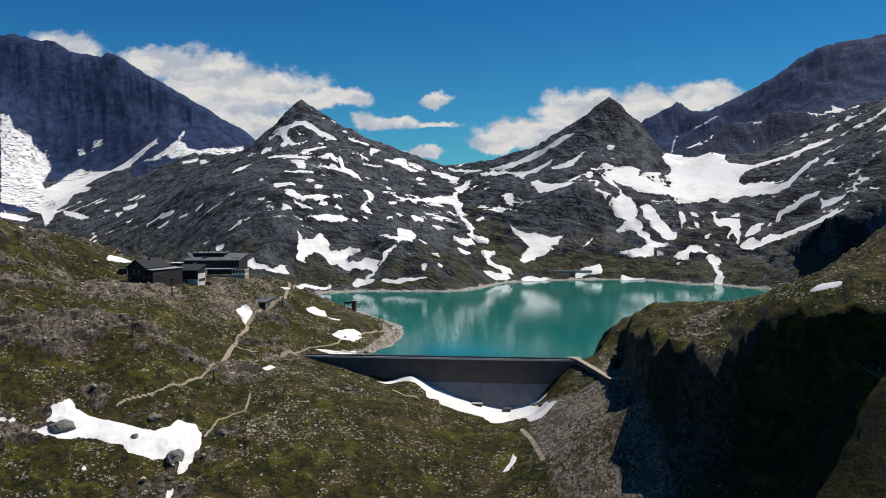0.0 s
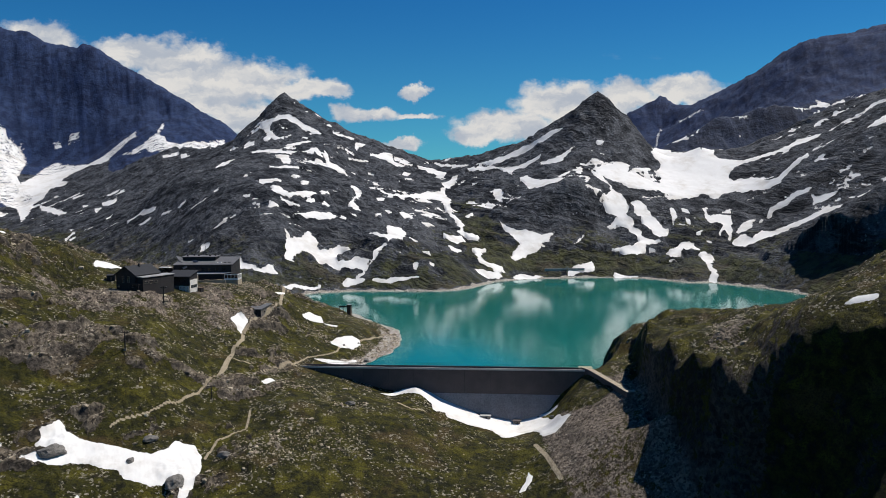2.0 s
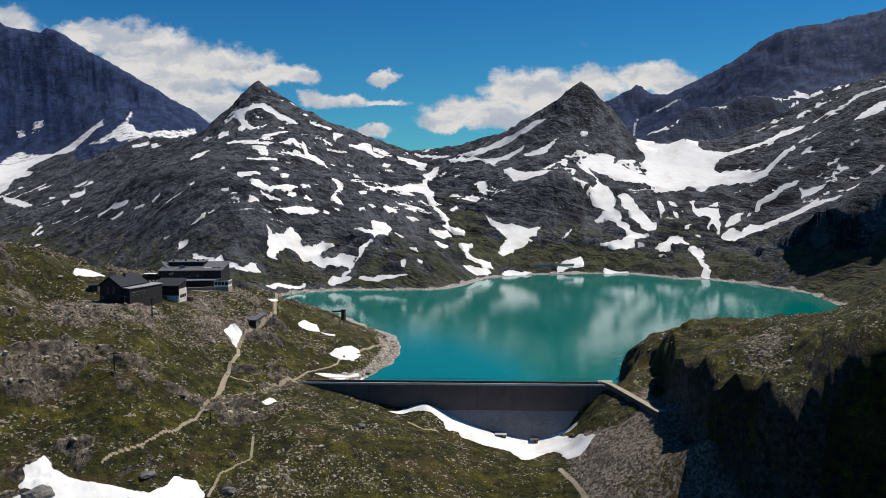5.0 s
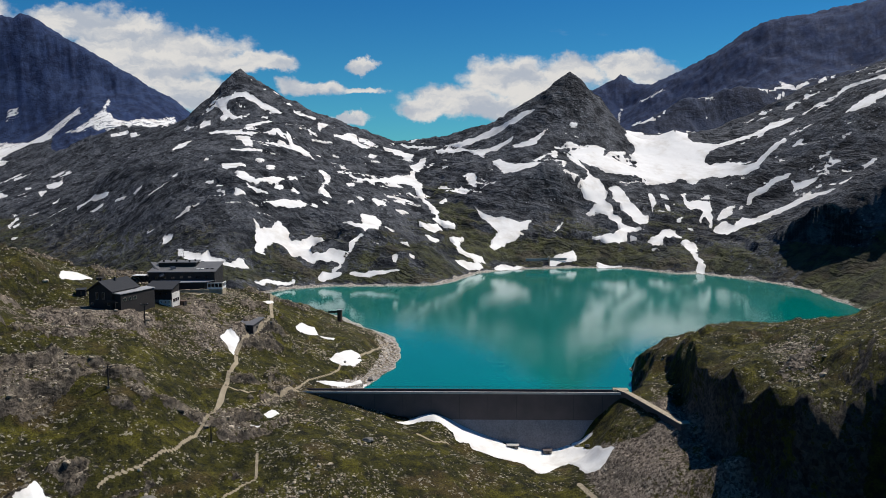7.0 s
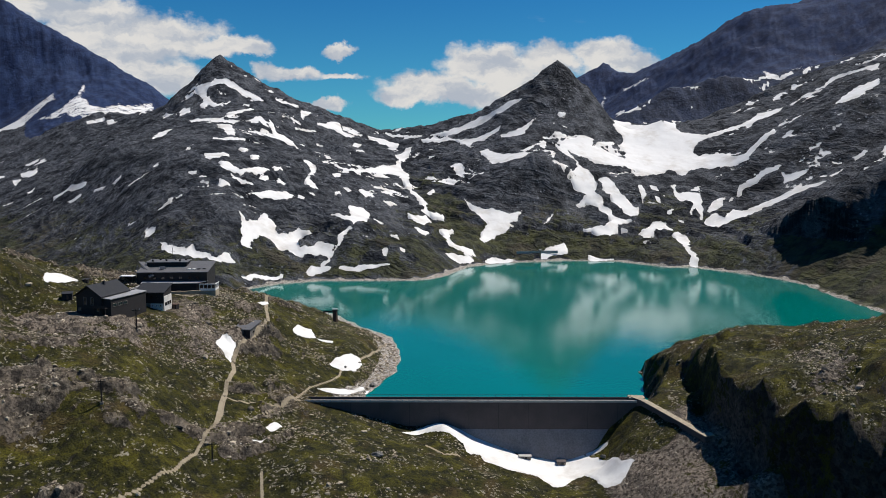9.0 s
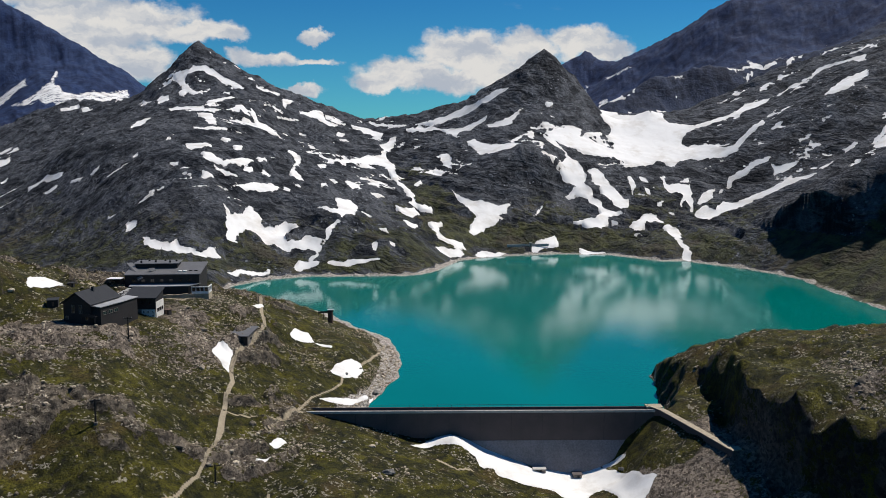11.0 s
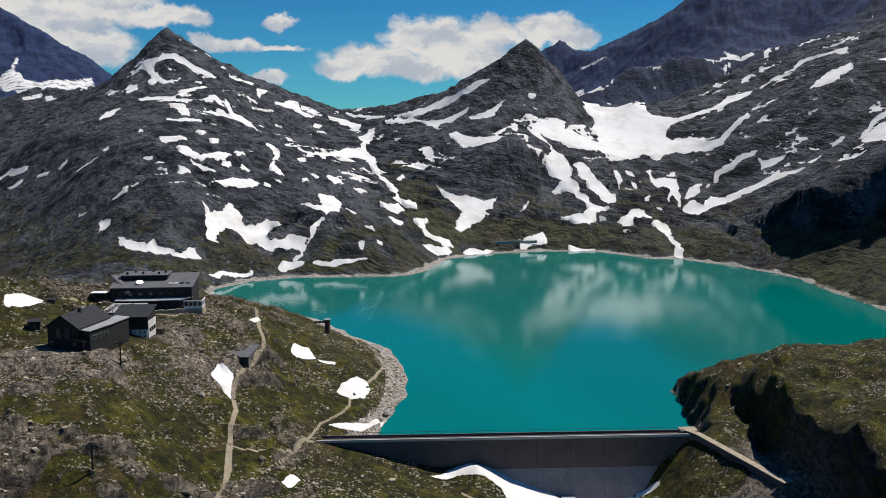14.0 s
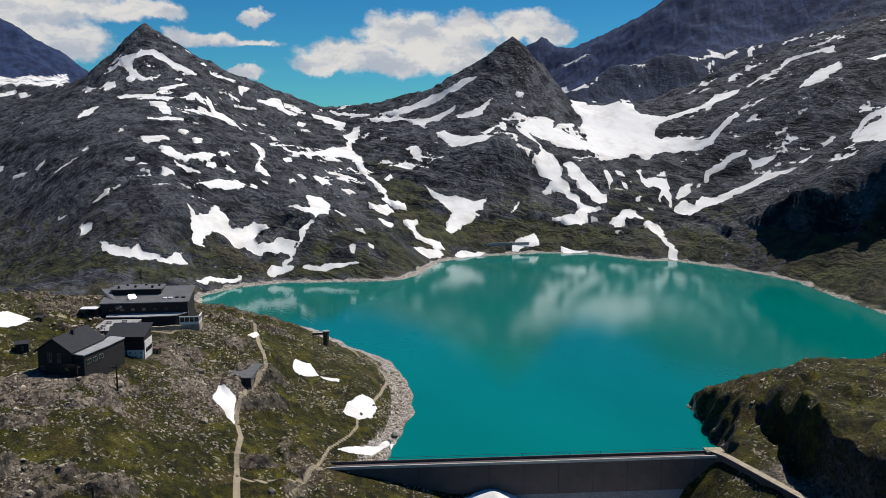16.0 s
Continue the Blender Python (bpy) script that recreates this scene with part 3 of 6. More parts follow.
    height_ = n.math("ADD", n.math("MULTIPLY", lines, n.math("MULTIPLY", bare, 1.2)), n.math("ADD", n.math("MULTIPLY", mid, 0.8), n.math("MULTIPLY", fine, 0.40)))
    height_ = n.math("MULTIPLY", height_, n.math("SUBTRACT", 1.0, n.math("MULTIPLY", white, 0.96)))
    bump(n, s, height_, 1.9)
    return m


near_ground = hill_material()


def mountain_material(name, dark, light, hazy=0.0):
    """Bedded mountain rock with slanting or level beds, thin turf, rubble and old snow; hazy paints in distance haze by
    muting beds, turf and relief.
    """
    m, n, s = material(name)
    p = metres(n)
    slant, snow, green, scree, beach, cliff_shade = (n.attr(a) for a in ("slant", "snow", "green", "scree", "beach", "cliff_shade"))
    warp = n.vec("SCALE", n.vec("SUBTRACT", n.noise(p, 0.018, 4.0, 0.55, colour=True), (0.5, 0.5, 0.5)), scale=34.0)
    q = n.vec("ADD", p, warp)

    def turned(*ways):
        out = n.add("ShaderNodeCombineXYZ")
        for socket, way in zip(out.inputs, ways):
            n.put(socket, n.vec("DOT_PRODUCT", q, way))
        return out.outputs[0]

    level = turned((0.034, 0.0, 0.0), (0.0, 0.026, 0.0), (0.022, 0.006, 0.115))
    sloped = turned((0.075, -0.15, 0.05), (0.016, 0.010, 0.0), (-0.03, 0.02, 0.09))
    lines_level, lines_sloped = n.noise(level, 1.0, 5.0, 0.56, 0.9), n.noise(sloped, 1.0, 5.0, 0.60, 0.6)
    lines = n.math("ADD", n.math("MULTIPLY", lines_level, n.math("SUBTRACT", 1.0, slant)), n.math("MULTIPLY", lines_sloped, slant))
    grain = n.noise(p, 0.22, 6.0, 0.7)
    broad = n.noise(p, 0.011, 4.0, 0.6, 0.8)
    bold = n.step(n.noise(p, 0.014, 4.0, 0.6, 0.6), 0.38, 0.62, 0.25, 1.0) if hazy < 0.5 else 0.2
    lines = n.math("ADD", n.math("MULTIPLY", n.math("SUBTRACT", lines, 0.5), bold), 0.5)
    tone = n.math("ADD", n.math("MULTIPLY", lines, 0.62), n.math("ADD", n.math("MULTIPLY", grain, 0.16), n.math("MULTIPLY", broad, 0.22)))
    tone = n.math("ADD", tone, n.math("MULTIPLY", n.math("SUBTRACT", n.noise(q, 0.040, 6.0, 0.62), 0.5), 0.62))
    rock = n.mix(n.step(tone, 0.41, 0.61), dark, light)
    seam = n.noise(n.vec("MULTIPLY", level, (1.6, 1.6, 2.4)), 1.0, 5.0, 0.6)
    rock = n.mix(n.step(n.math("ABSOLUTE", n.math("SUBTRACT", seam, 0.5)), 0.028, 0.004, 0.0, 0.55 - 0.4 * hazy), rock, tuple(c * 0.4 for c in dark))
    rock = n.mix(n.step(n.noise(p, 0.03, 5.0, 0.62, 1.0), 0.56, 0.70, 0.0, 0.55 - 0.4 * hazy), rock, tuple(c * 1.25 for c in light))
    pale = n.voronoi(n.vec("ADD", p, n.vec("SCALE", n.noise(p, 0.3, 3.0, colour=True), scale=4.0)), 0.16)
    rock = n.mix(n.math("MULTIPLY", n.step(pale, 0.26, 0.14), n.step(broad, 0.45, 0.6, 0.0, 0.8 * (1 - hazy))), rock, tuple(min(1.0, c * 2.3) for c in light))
    rubble = n.mix(n.step(n.noise(p, 0.3, 6.0, 0.72), 0.36, 0.66), tuple(c * 1.8 for c in dark), tuple(c * 1.35 for c in light))
    rock = n.mix(n.math("MULTIPLY", scree, 0.7), rock, rubble)
    shingle = n.mix(n.step(n.noise(p, 0.5, 5.0, 0.7), 0.35, 0.65), (0.15, 0.135, 0.115), (0.50, 0.46, 0.41))
    rock = n.mix(n.step(n.math("ADD", beach, n.math("MULTIPLY", n.math("SUBTRACT", grain, 0.5), 0.6)), 0.35, 0.6), rock, shingle)
    turf = n.mix(n.step(n.noise(p, 0.07, 6.0, 0.66), 0.40, 0.62), (0.014, 0.017, 0.007), (0.062, 0.064, 0.020))
    turf = n.mix(n.step(n.noise(p, 0.02, 4.0, 0.6), 0.52, 0.62, 0.0, 0.6), turf, (0.060, 0.046, 0.026))
    lawn = n.step(n.math("ADD", green, n.math("MULTIPLY", n.math("SUBTRACT", n.math("ADD", n.math("MULTIPLY", lines, 0.5), n.math("MULTIPLY", grain, 0.5)), 0.5), 2.4)), 0.36, 0.66)
    base = n.mix(n.math("MULTIPLY", lawn, 0.85 * (1 - min(1.0, 1.4 * hazy))), rock, turf)
    loose = n.noise(sloped, 1.6, 6.0, 0.68, 0.4)
    ragged = n.math("ADD", n.math("MULTIPLY", n.math("SUBTRACT", loose, 0.46), -4.2 * max(0.0, hazy - 0.6) / 0.4), n.math("ADD", n.math("MULTIPLY", n.math("SUBTRACT", n.noise(p, 0.16, 5.0, 0.62), 0.5), 0.9), n.math("MULTIPLY", n.math("SUBTRACT", lines, 0.5), 1.0)))
    white = n.step(n.math("ADD", snow, ragged), 0.45, 0.56)
    white = n.math("MULTIPLY", white, n.step(snow, 0.02, 0.12))
    old = n.mix(n.step(n.noise(p, 0.035, 6.0, 0.62), 0.45, 0.72), (0.74, 0.73, 0.715), (0.58, 0.55, 0.51))
    old = n.mix(n.step(grain, 0.66, 0.76, 0.0, 0.35), old, (0.22, 0.20, 0.18))
    n.put(s.inputs["Base Color"], n.mix(white, base, old))
    n.put(s.inputs["Roughness"], n.step(white, 0.0, 1.0, 0.92, 0.75))
    n.put(s.inputs["Specular IOR Level"], 0.25)
    height_ = n.math("ADD", n.math("MULTIPLY", lines, 1.3), n.math("ADD", n.math("MULTIPLY", grain, 0.34), n.math("MULTIPLY", pale, -0.10)))
    height_ = n.math("MULTIPLY", height_, n.math("SUBTRACT", 1.0, n.math("MULTIPLY", white, 0.97)))
    bump(n, s, height_, 9.0 - 5.0 * hazy)
    return m


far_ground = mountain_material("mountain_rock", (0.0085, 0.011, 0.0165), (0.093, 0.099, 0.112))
# the fore ridge's shade and some haze are put into its rock colour
shaded_ground = mountain_material("shade_haze_rock", (0.007, 0.012, 0.030), (0.030, 0.043, 0.078), 0.6)
# blue tint stands in for the haze over the far massifs
hazed_ground = mountain_material("massif_haze_blue", (0.005, 0.014, 0.050), (0.022, 0.042, 0.104), 1.0)


def water_material():
    m, n, s = material("glacial_water")
    p = metres(n)
    silt = n.noise(n.vec("MULTIPLY", p, (1.0, 0.5, 1.0)), 0.006, 4.0, 0.5)
    n.put(s.inputs["Base Color"], n.mix(n.step(silt, 0.3, 0.7), (0.000, 0.124, 0.106), (0.000, 0.158, 0.138)))
    n.put(s.inputs["Roughness"], 0.035)
    n.put(s.inputs["IOR"], 1.33)
    ripple = n.math("ADD", n.noise(p, 0.35, 4.0, 0.6), n.math("MULTIPLY", n.noise(p, 0.05, 3.0, 0.5), 0.6))
    bump(n, s, ripple, 0.25, 0.2)
    return m


lake_water = water_material()


# ---- snow patches, paths and covers of the land ----
SNOW = []


def snow(*outline):
    """A patch of old snow by its outline on the plan."""
    SNOW.append(outline)


snow((-890, 2087.9), (-849.1, 2082.6), (-819.5, 2107.9), (-799.3, 2145.2), (-778.7, 2163.9), (-776, 2208.1), (-747.6, 2131.2), (-761.6, 2113.3), (-771.4, 2065.3), (-780.2, 2028.5), (-801.7, 2024.9), (-840.8, 2061), (-875.4, 2051.9))
snow((-758, 2025), (-724, 2020), (-701, 2066), (-687, 2107), (-716, 2246), (-702, 2217), (-678, 2097), (-662, 2087), (-648, 2051), (-614, 2053), (-598, 2087), (-562, 2125), (-539, 2201), (-421, 1772), (-528, 2151), (-452, 1761), (-464, 1750), (-472, 1805), (-511, 1828), (-545, 1808), (-645, 1984), (-660, 1975), (-683, 2009), (-710, 1996))
snow((-563.3, 1288.8), (-557.8, 1314.3), (-556, 1317.8), (-555, 1283.8), (-556.1, 1271.4))
snow((-530.9, 1210), (-522.3, 1210.3), (-521.4, 1187.1))
snow((-606.4, 1393.9), (-587.5, 1367.8), (-592.2, 1359.1))
snow((-647.2, 1640.4), (-613.3, 1645.7), (-611.2, 1633.1), (-627.1, 1626.8))
snow((-628.1, 1583.5), (-596.1, 1567.8), (-611.9, 1626.1), (-582.4, 1537.3), (-581.8, 1509.7), (-610.2, 1545.7))
snow((-625.2, 1545.3), (-599.4, 1516.9), (-587.6, 1461.1), (-606.6, 1496.7))
snow((-681.3, 1617.3), (-664.1, 1613.5), (-662.7, 1597.2))
snow((-538.2, 1366.1), (-535.1, 1397.1), (-525.3, 1365), (-533.9, 1363.6))
snow((-748.9, 1741.5), (-701.6, 1730.4), (-703.1, 1745.3), (-709.5, 1723), (-739, 1717.1))
snow((-458.2, 1242.4), (-439.9, 1238.1), (-411.8, 1210), (-398.6, 1200.8), (-397.5, 1187.2), (-416.9, 1202), (-423.6, 1207), (-437.5, 1214.7), (-451.4, 1230.9))
snow((-417.6, 1175.6), (-407.3, 1170.9), (-399.2, 1175.6), (-395.6, 1170.2), (-401.2, 1162.7), (-411.5, 1165.8))
snow((-379.9, 1156.7), (-364.5, 1147.9), (-356.4, 1139.3), (-360.7, 1134.2), (-376.4, 1151.6))
snow((-348.4, 1133.3), (-340.6, 1139), (-337.9, 1139.6), (-336.8, 1132.1), (-343.9, 1129.8))
snow((-294.6, 1114), (-288.4, 1126.9), (-290.1, 1144.1), (-286.9, 1113.4), (-291.7, 1110))
snow((-368.1, 1035.9), (-361.9, 1040.8), (-362.2, 1035.4), (-365.8, 1032.7))
snow((-292.5, 987.3), (-279.7, 968.2), (-281, 966.1), (-287.7, 973.4))
snow((-257, 965.7), (-249.1, 971.3), (-247.4, 978), (-242.7, 975.3), (-243.3, 966.4), (-250.8, 964.9), (-255.7, 965.3))
snow((-241.2, 976.8), (-232, 976.3), (-233.5, 974.3), (-239, 974.5))
snow((-243.5, 917.7), (-239.3, 919.1), (-239.6, 917.7), (-242.7, 916.5))
snow((-261.6, 922.2), (-256.3, 924), (-246.4, 914.9), (-247.2, 903.4), (-251.7, 898.8), (-256.9, 906.7))
snow((-328.7, 1245.4), (-328.1, 1273.7), (-327.3, 1305.9), (-323.6, 1326.8), (-311.7, 1328.9), (-311.6, 1289.2), (-311.7, 1252.9), (-320.5, 1257.3))
snow((-393.8, 1607), (-392.9, 1674.4), (-361.4, 1587), (-371, 1561.4))
snow((-527.2, 1761.5), (-516.5, 1770.5), (-510.5, 1751.7), (-520.9, 1750))
snow((-474, 1550.2), (-430, 1459.9), (-440, 1472.8), (-465.6, 1526.9))
snow((-349, 1715), (-335, 1697), (-331, 1699), (-314, 1684), (-305, 1697), (-290, 1684), (-282, 1685), (-266, 1665), (-250, 1639), (-220, 1603), (-199, 1568), (-206, 1562), (-227, 1586), (-243, 1600), (-255, 1622), (-270, 1635), (-284, 1660), (-297, 1665), (-308, 1662), (-314, 1651), (-313, 1636), (-294, 1588), (-280, 1557), (-266, 1564), (-265, 1508), (-288, 1548), (-303, 1580), (-302, 1542), (-316, 1579), (-314, 1607), (-326, 1644), (-338, 1676))
snow((-350.1, 1592.3), (-331.2, 1581.8), (-320.7, 1498.2), (-341.8, 1523.4), (-354.2, 1561.6))
snow((-235.9, 1523.3), (-221.4, 1523.2), (-225, 1511.7), (-232.9, 1514.4))
snow((-303, 1403), (-287.2, 1402.9), (-263, 1388.8), (-246.5, 1395.6), (-250.6, 1455.4), (-233.6, 1466), (-217.8, 1490.5), (-212.1, 1481.3), (-231.1, 1446.2), (-244, 1408.3), (-245.4, 1369.4), (-264.4, 1370.3), (-280, 1361.1), (-293.9, 1358.4))
snow((-250.8, 1377.1), (-222, 1374.4), (-203.3, 1402), (-197.3, 1428.8), (-188, 1407.9), (-182.1, 1382.8), (-186.6, 1367), (-192.6, 1391.4), (-204.7, 1389.4), (-229.3, 1363.3), (-245.1, 1355.2))
snow((-252.6, 1348.8), (-240.3, 1351), (-231.3, 1347.4), (-220.4, 1309.6), (-211.1, 1245.8), (-221.7, 1248.7), (-233.8, 1289.6), (-248.8, 1334.6))
snow((-180, 1417.5), (-172, 1396.9), (-164.9, 1363.8), (-152.1, 1364.9), (-136, 1316.5), (-117.8, 1244.5), (-127.8, 1252.2), (-148, 1310), (-161.9, 1308.7), (-171.4, 1358.7), (-178.3, 1388.8))
snow((-241.2, 1234), (-227.1, 1232.3), (-213, 1242), (-197.1, 1239.6), (-202.3, 1218.5), (-217, 1215.3), (-236.1, 1216))
snow((-193.1, 1237.5), (-181.3, 1235.8), (-170.2, 1240.7), (-181.1, 1233.2))
snow((-232.7, 1111.4), (-230.2, 1112.9), (-221.3, 1108.5), (-205.9, 1111.9), (-199.5, 1099.8), (-207, 1073.2), (-218.6, 1074.6), (-225.6, 1077.1))
snow((-204.8, 1057.8), (-194.5, 1054.6), (-178.3, 1029.8), (-163.1, 1066), (-150.3, 1070.7), (-152.8, 1043.3), (-168.8, 1029.5), (-183.8, 1022.4), (-193.4, 1023.8), (-199.8, 1025))
snow((-146.7, 1091.4), (-139.1, 1097.5), (-137.4, 1093.8), (-142.2, 1056))
snow((-198.3, 993.4), (-192, 992.2), (-185.6, 989.6), (-188.3, 974.7), (-193.3, 972), (-197.2, 990))
snow((-187.9, 1020), (-174.6, 1000), (-165.5, 1001), (-158.4, 1004.2), (-162.2, 998.9), (-174, 993.5), (-177.1, 995.1), (-181.5, 995.9))
snow((-202.6, 962.1), (-193.9, 963.5), (-179.6, 967.1), (-165.4, 972.2), (-149.9, 997.9), (-126, 1010.7), (-117.5, 1007.2), (-124.6, 992.4), (-142.5, 984.5), (-162.5, 972.3), (-176.7, 967.1), (-193.7, 961.6))
snow((-172, 941), (-167, 933), (-162, 930), (-162, 926), (-155, 934), (-150, 939), (-147, 950), (-150, 952), (-143, 956), (-143, 952), (-135, 948), (-133, 939), (-129, 930), (-121, 937), (-110, 953), (-107, 947), (-98, 945), (-92, 933), (-97, 936), (-107, 941), (-108, 910), (-104, 904), (-96, 907), (-88, 912), (-79, 911), (-70, 908), (-73, 901), (-74, 894), (-77, 891), (-87, 895), (-96, 894), (-104, 890), (-112, 890), (-118, 894), (-126, 893), (-130, 902), (-133, 908), (-142, 912), (-147, 911), (-153, 903), (-153, 889), (-149, 884), (-161, 884), (-164, 892), (-161, 904), (-164, 907), (-164, 921), (-167, 925))
snow((-73, 901), (-70, 906), (-66, 926), (-60, 931), (-54, 935), (-63, 966), (-73, 974), (-76, 975), (-62, 975), (-54, 975), (-57, 986), (-57, 1015), (-49, 1015), (-39, 1020), (-33, 995), (-37, 972), (-50, 934), (-55, 929), (-60, 925), (-64, 909), (-70, 898), (-74, 891), (-81, 882), (-87, 881), (-92, 879), (-84, 886), (-77, 892))
snow((-236.7, 880.1), (-226.6, 867.8), (-215.8, 861.2), (-206.8, 855.2), (-202.2, 864.2), (-197.6, 853.3), (-187.9, 850.9), (-180.1, 850.8), (-175.8, 856.4), (-166.6, 865.7), (-168.3, 857.9), (-165.7, 857.9), (-162, 857.4), (-169.7, 848.5), (-179.3, 844.2), (-191.7, 842.2), (-207.4, 843.9), (-224.3, 851.5), (-232.5, 865.6))
snow((-155.3, 836.4), (-146.1, 846.1), (-131.8, 859.9), (-120.3, 864.4), (-118.5, 861.1), (-135.8, 847.4), (-149.9, 833.9))
snow((-102.9, 871.3), (-95, 880.3), (-78.4, 882.9), (-75.5, 878.8), (-83.8, 874.6), (-97.3, 869))
snow((-70, 877.4), (-50.4, 878.7), (-22.3, 878.6), (-19.6, 876.2), (-33.8, 872.8), (-50.5, 872.8), (-67.1, 873.7))
snow((-24.2, 901.2), (-17.4, 898.2), (-15.9, 893.7), (-20.3, 884.5), (-24.2, 887.5))
snow((-186.4, 1601.6), (-167.9, 1586.8), (-143, 1591.9), (-146.2, 1560.2), (-171.9, 1570.8), (-185, 1585))
snow((-140.9, 1554.2), (-131.3, 1561.6), (-118.4, 1564.7), (-125, 1533.3), (-130.9, 1493.4), (-135.2, 1504.8))
snow((-109.4, 1508.6), (-93.3, 1523.8), (-85.8, 1542.1), (-71, 1558.6), (-65.7, 1508.1), (-46.1, 1503.7), (-38.2, 1514.8), (-51.1, 1476.1), (-70.4, 1495.6), (-80.3, 1506.5), (-94.7, 1502), (-107.2, 1498.7))
snow((-142.6, 1449.9), (-122.1, 1466), (-106.4, 1476.3), (-109.9, 1466.5), (-126.5, 1458.5), (-139.7, 1446.4))
snow((-21.2, 1519.4), (-1.4, 1517.9), (13, 1505.7), (31.6, 1485.5), (28.2, 1461.4), (11.2, 1467.9), (-7.6, 1480.4), (-19.5, 1508.6))
snow((-115.5, 1172.8), (-109.2, 1195.9), (-98.5, 1156.9), (-97, 1137.6), (-101.4, 1106.3), (-102.2, 1077.8), (-98, 1073.2), (-92.7, 1058.7), (-101.9, 1042.1), (-108.5, 1066.7), (-107.3, 1084), (-104.1, 1118.1), (-106.3, 1136.6))
snow((-80, 1241), (-70, 1220), (-56, 1216), (-31, 1259), (-9, 1304), (4, 1312), (15, 1321), (23, 1375), (21, 1420), (33, 1430), (42, 1454), (52, 1453), (45, 1421), (31, 1358), (23, 1320), (26, 1283), (31, 1268), (21, 1245), (1, 1261), (-24, 1241), (-40, 1211), (-60, 1210), (-73, 1214))
snow((17, 1269), (31, 1268), (29, 1215), (30, 1180), (38, 1153), (43, 1127), (42, 1083), (52, 1089), (61, 1091), (59, 1069), (52, 1072), (42, 1078), (37, 1076), (30, 1076), (36, 1086), (35, 1125), (32, 1146), (26, 1166), (19, 1216), (16, 1221))
snow((12.1, 1052.9), (22, 1047.2), (37.8, 1071.2), (41.4, 1050.6), (29.7, 1019), (20.6, 1030), (13.1, 1047.9))
snow((16.6, 1003.3), (25.1, 1004.1), (33.8, 1005.4), (27.2, 975.8), (20.7, 989.8))
snow((49.2, 1027), (58.4, 1035.8), (66, 1042.2), (67, 1039.1), (59.4, 1027.3), (58.8, 994.7), (63.1, 991.9), (73.2, 994.3), (83.5, 997.6), (83.6, 975.7), (72.9, 968.4), (64.9, 980.9), (55.6, 984.1), (51.2, 985.3), (51.6, 1024))
snow((46.3, 958.8), (56.2, 962.8), (69.7, 968.8), (81.4, 970.2), (75.9, 958.8), (64.3, 952.2), (51.1, 946.4))
snow((94, 1133), (101, 1113), (107, 1109), (118, 1104), (125, 1105), (136, 1101), (146, 1097), (154, 1100), (164, 1106), (160, 1095), (153, 1085), (143, 1083), (148, 1072), (136, 1062), (128, 1059), (120, 1052), (110, 1037), (104, 1028), (98, 1033), (104, 1058), (116, 1074), (114, 1080), (106, 1086), (103, 1102), (95, 1112))
snow((182.4, 1069.8), (191.5, 1087.2), (201.8, 1099.1), (208.9, 1103.8), (201, 1086.8), (190.8, 1074.8))
snow((80.5, 1481.3), (108.3, 1465.7), (136.1, 1454.4), (164.5, 1449), (188.5, 1420.4), (211.6, 1416.1), (227.8, 1389.3), (219.9, 1387.1), (197.7, 1392.9), (177.6, 1412), (150.7, 1421.6), (123.6, 1433), (98.4, 1464.7))
snow((5.3, 1559.6), (24.5, 1533.3), (43.5, 1515.5), (71.8, 1494), (66.1, 1485.7), (38.3, 1512.8), (14.2, 1531))
snow((65.4, 1477.3), (87.7, 1455.8), (121.2, 1414.8), (140.4, 1384.1), (160.7, 1366.7), (182.2, 1358.9), (190.1, 1362.2), (180.2, 1348), (166.8, 1348.9), (156.4, 1340.6), (140.9, 1357), (133.9, 1339.9), (139.6, 1318.8), (126.8, 1352.9), (120.9, 1412), (94.1, 1425.6), (68.7, 1459.9))
snow((177.1, 1331), (184.3, 1321.6), (201.3, 1317.9), (220.8, 1326), (232.4, 1329.6), (225.5, 1318.9), (212.1, 1306.1), (211.3, 1293.9), (193.2, 1299.5), (177.2, 1307))
snow((137.9, 1291.2), (152.5, 1290.3), (156.5, 1263.9), (164.9, 1240.9), (181.1, 1217.7), (195.4, 1208.5), (199.8, 1191.8), (179.1, 1169.4), (162.9, 1187.1), (153.2, 1199.1), (143.5, 1212.4), (143, 1244.1), (139.7, 1280.8))
snow((186.6, 1224.6), (201.6, 1236.8), (211.1, 1242.3), (233.9, 1267.3), (224.1, 1251.2), (206.9, 1223.4), (191.6, 1209.5))
snow((91.2, 1260.8), (105.4, 1260.2), (110.5, 1236.8), (106.7, 1227.6), (97.2, 1229.2), (91.7, 1237.7))
snow((68, 1350.5), (80.8, 1344.2), (75.5, 1336), (69.2, 1344.6))
snow((46.5, 1165.9), (58.4, 1185.1), (58.9, 1174.2), (49.6, 1157.4))
snow((-41.5, 1111.3), (-30.9, 1103.4), (-21.3, 1069.4), (-26.9, 1068.9), (-38.6, 1062), (-43, 1102.8))
snow((-75.6, 1045.5), (-68.1, 1073.4), (-63.7, 1045.2), (-72.3, 1045.2))
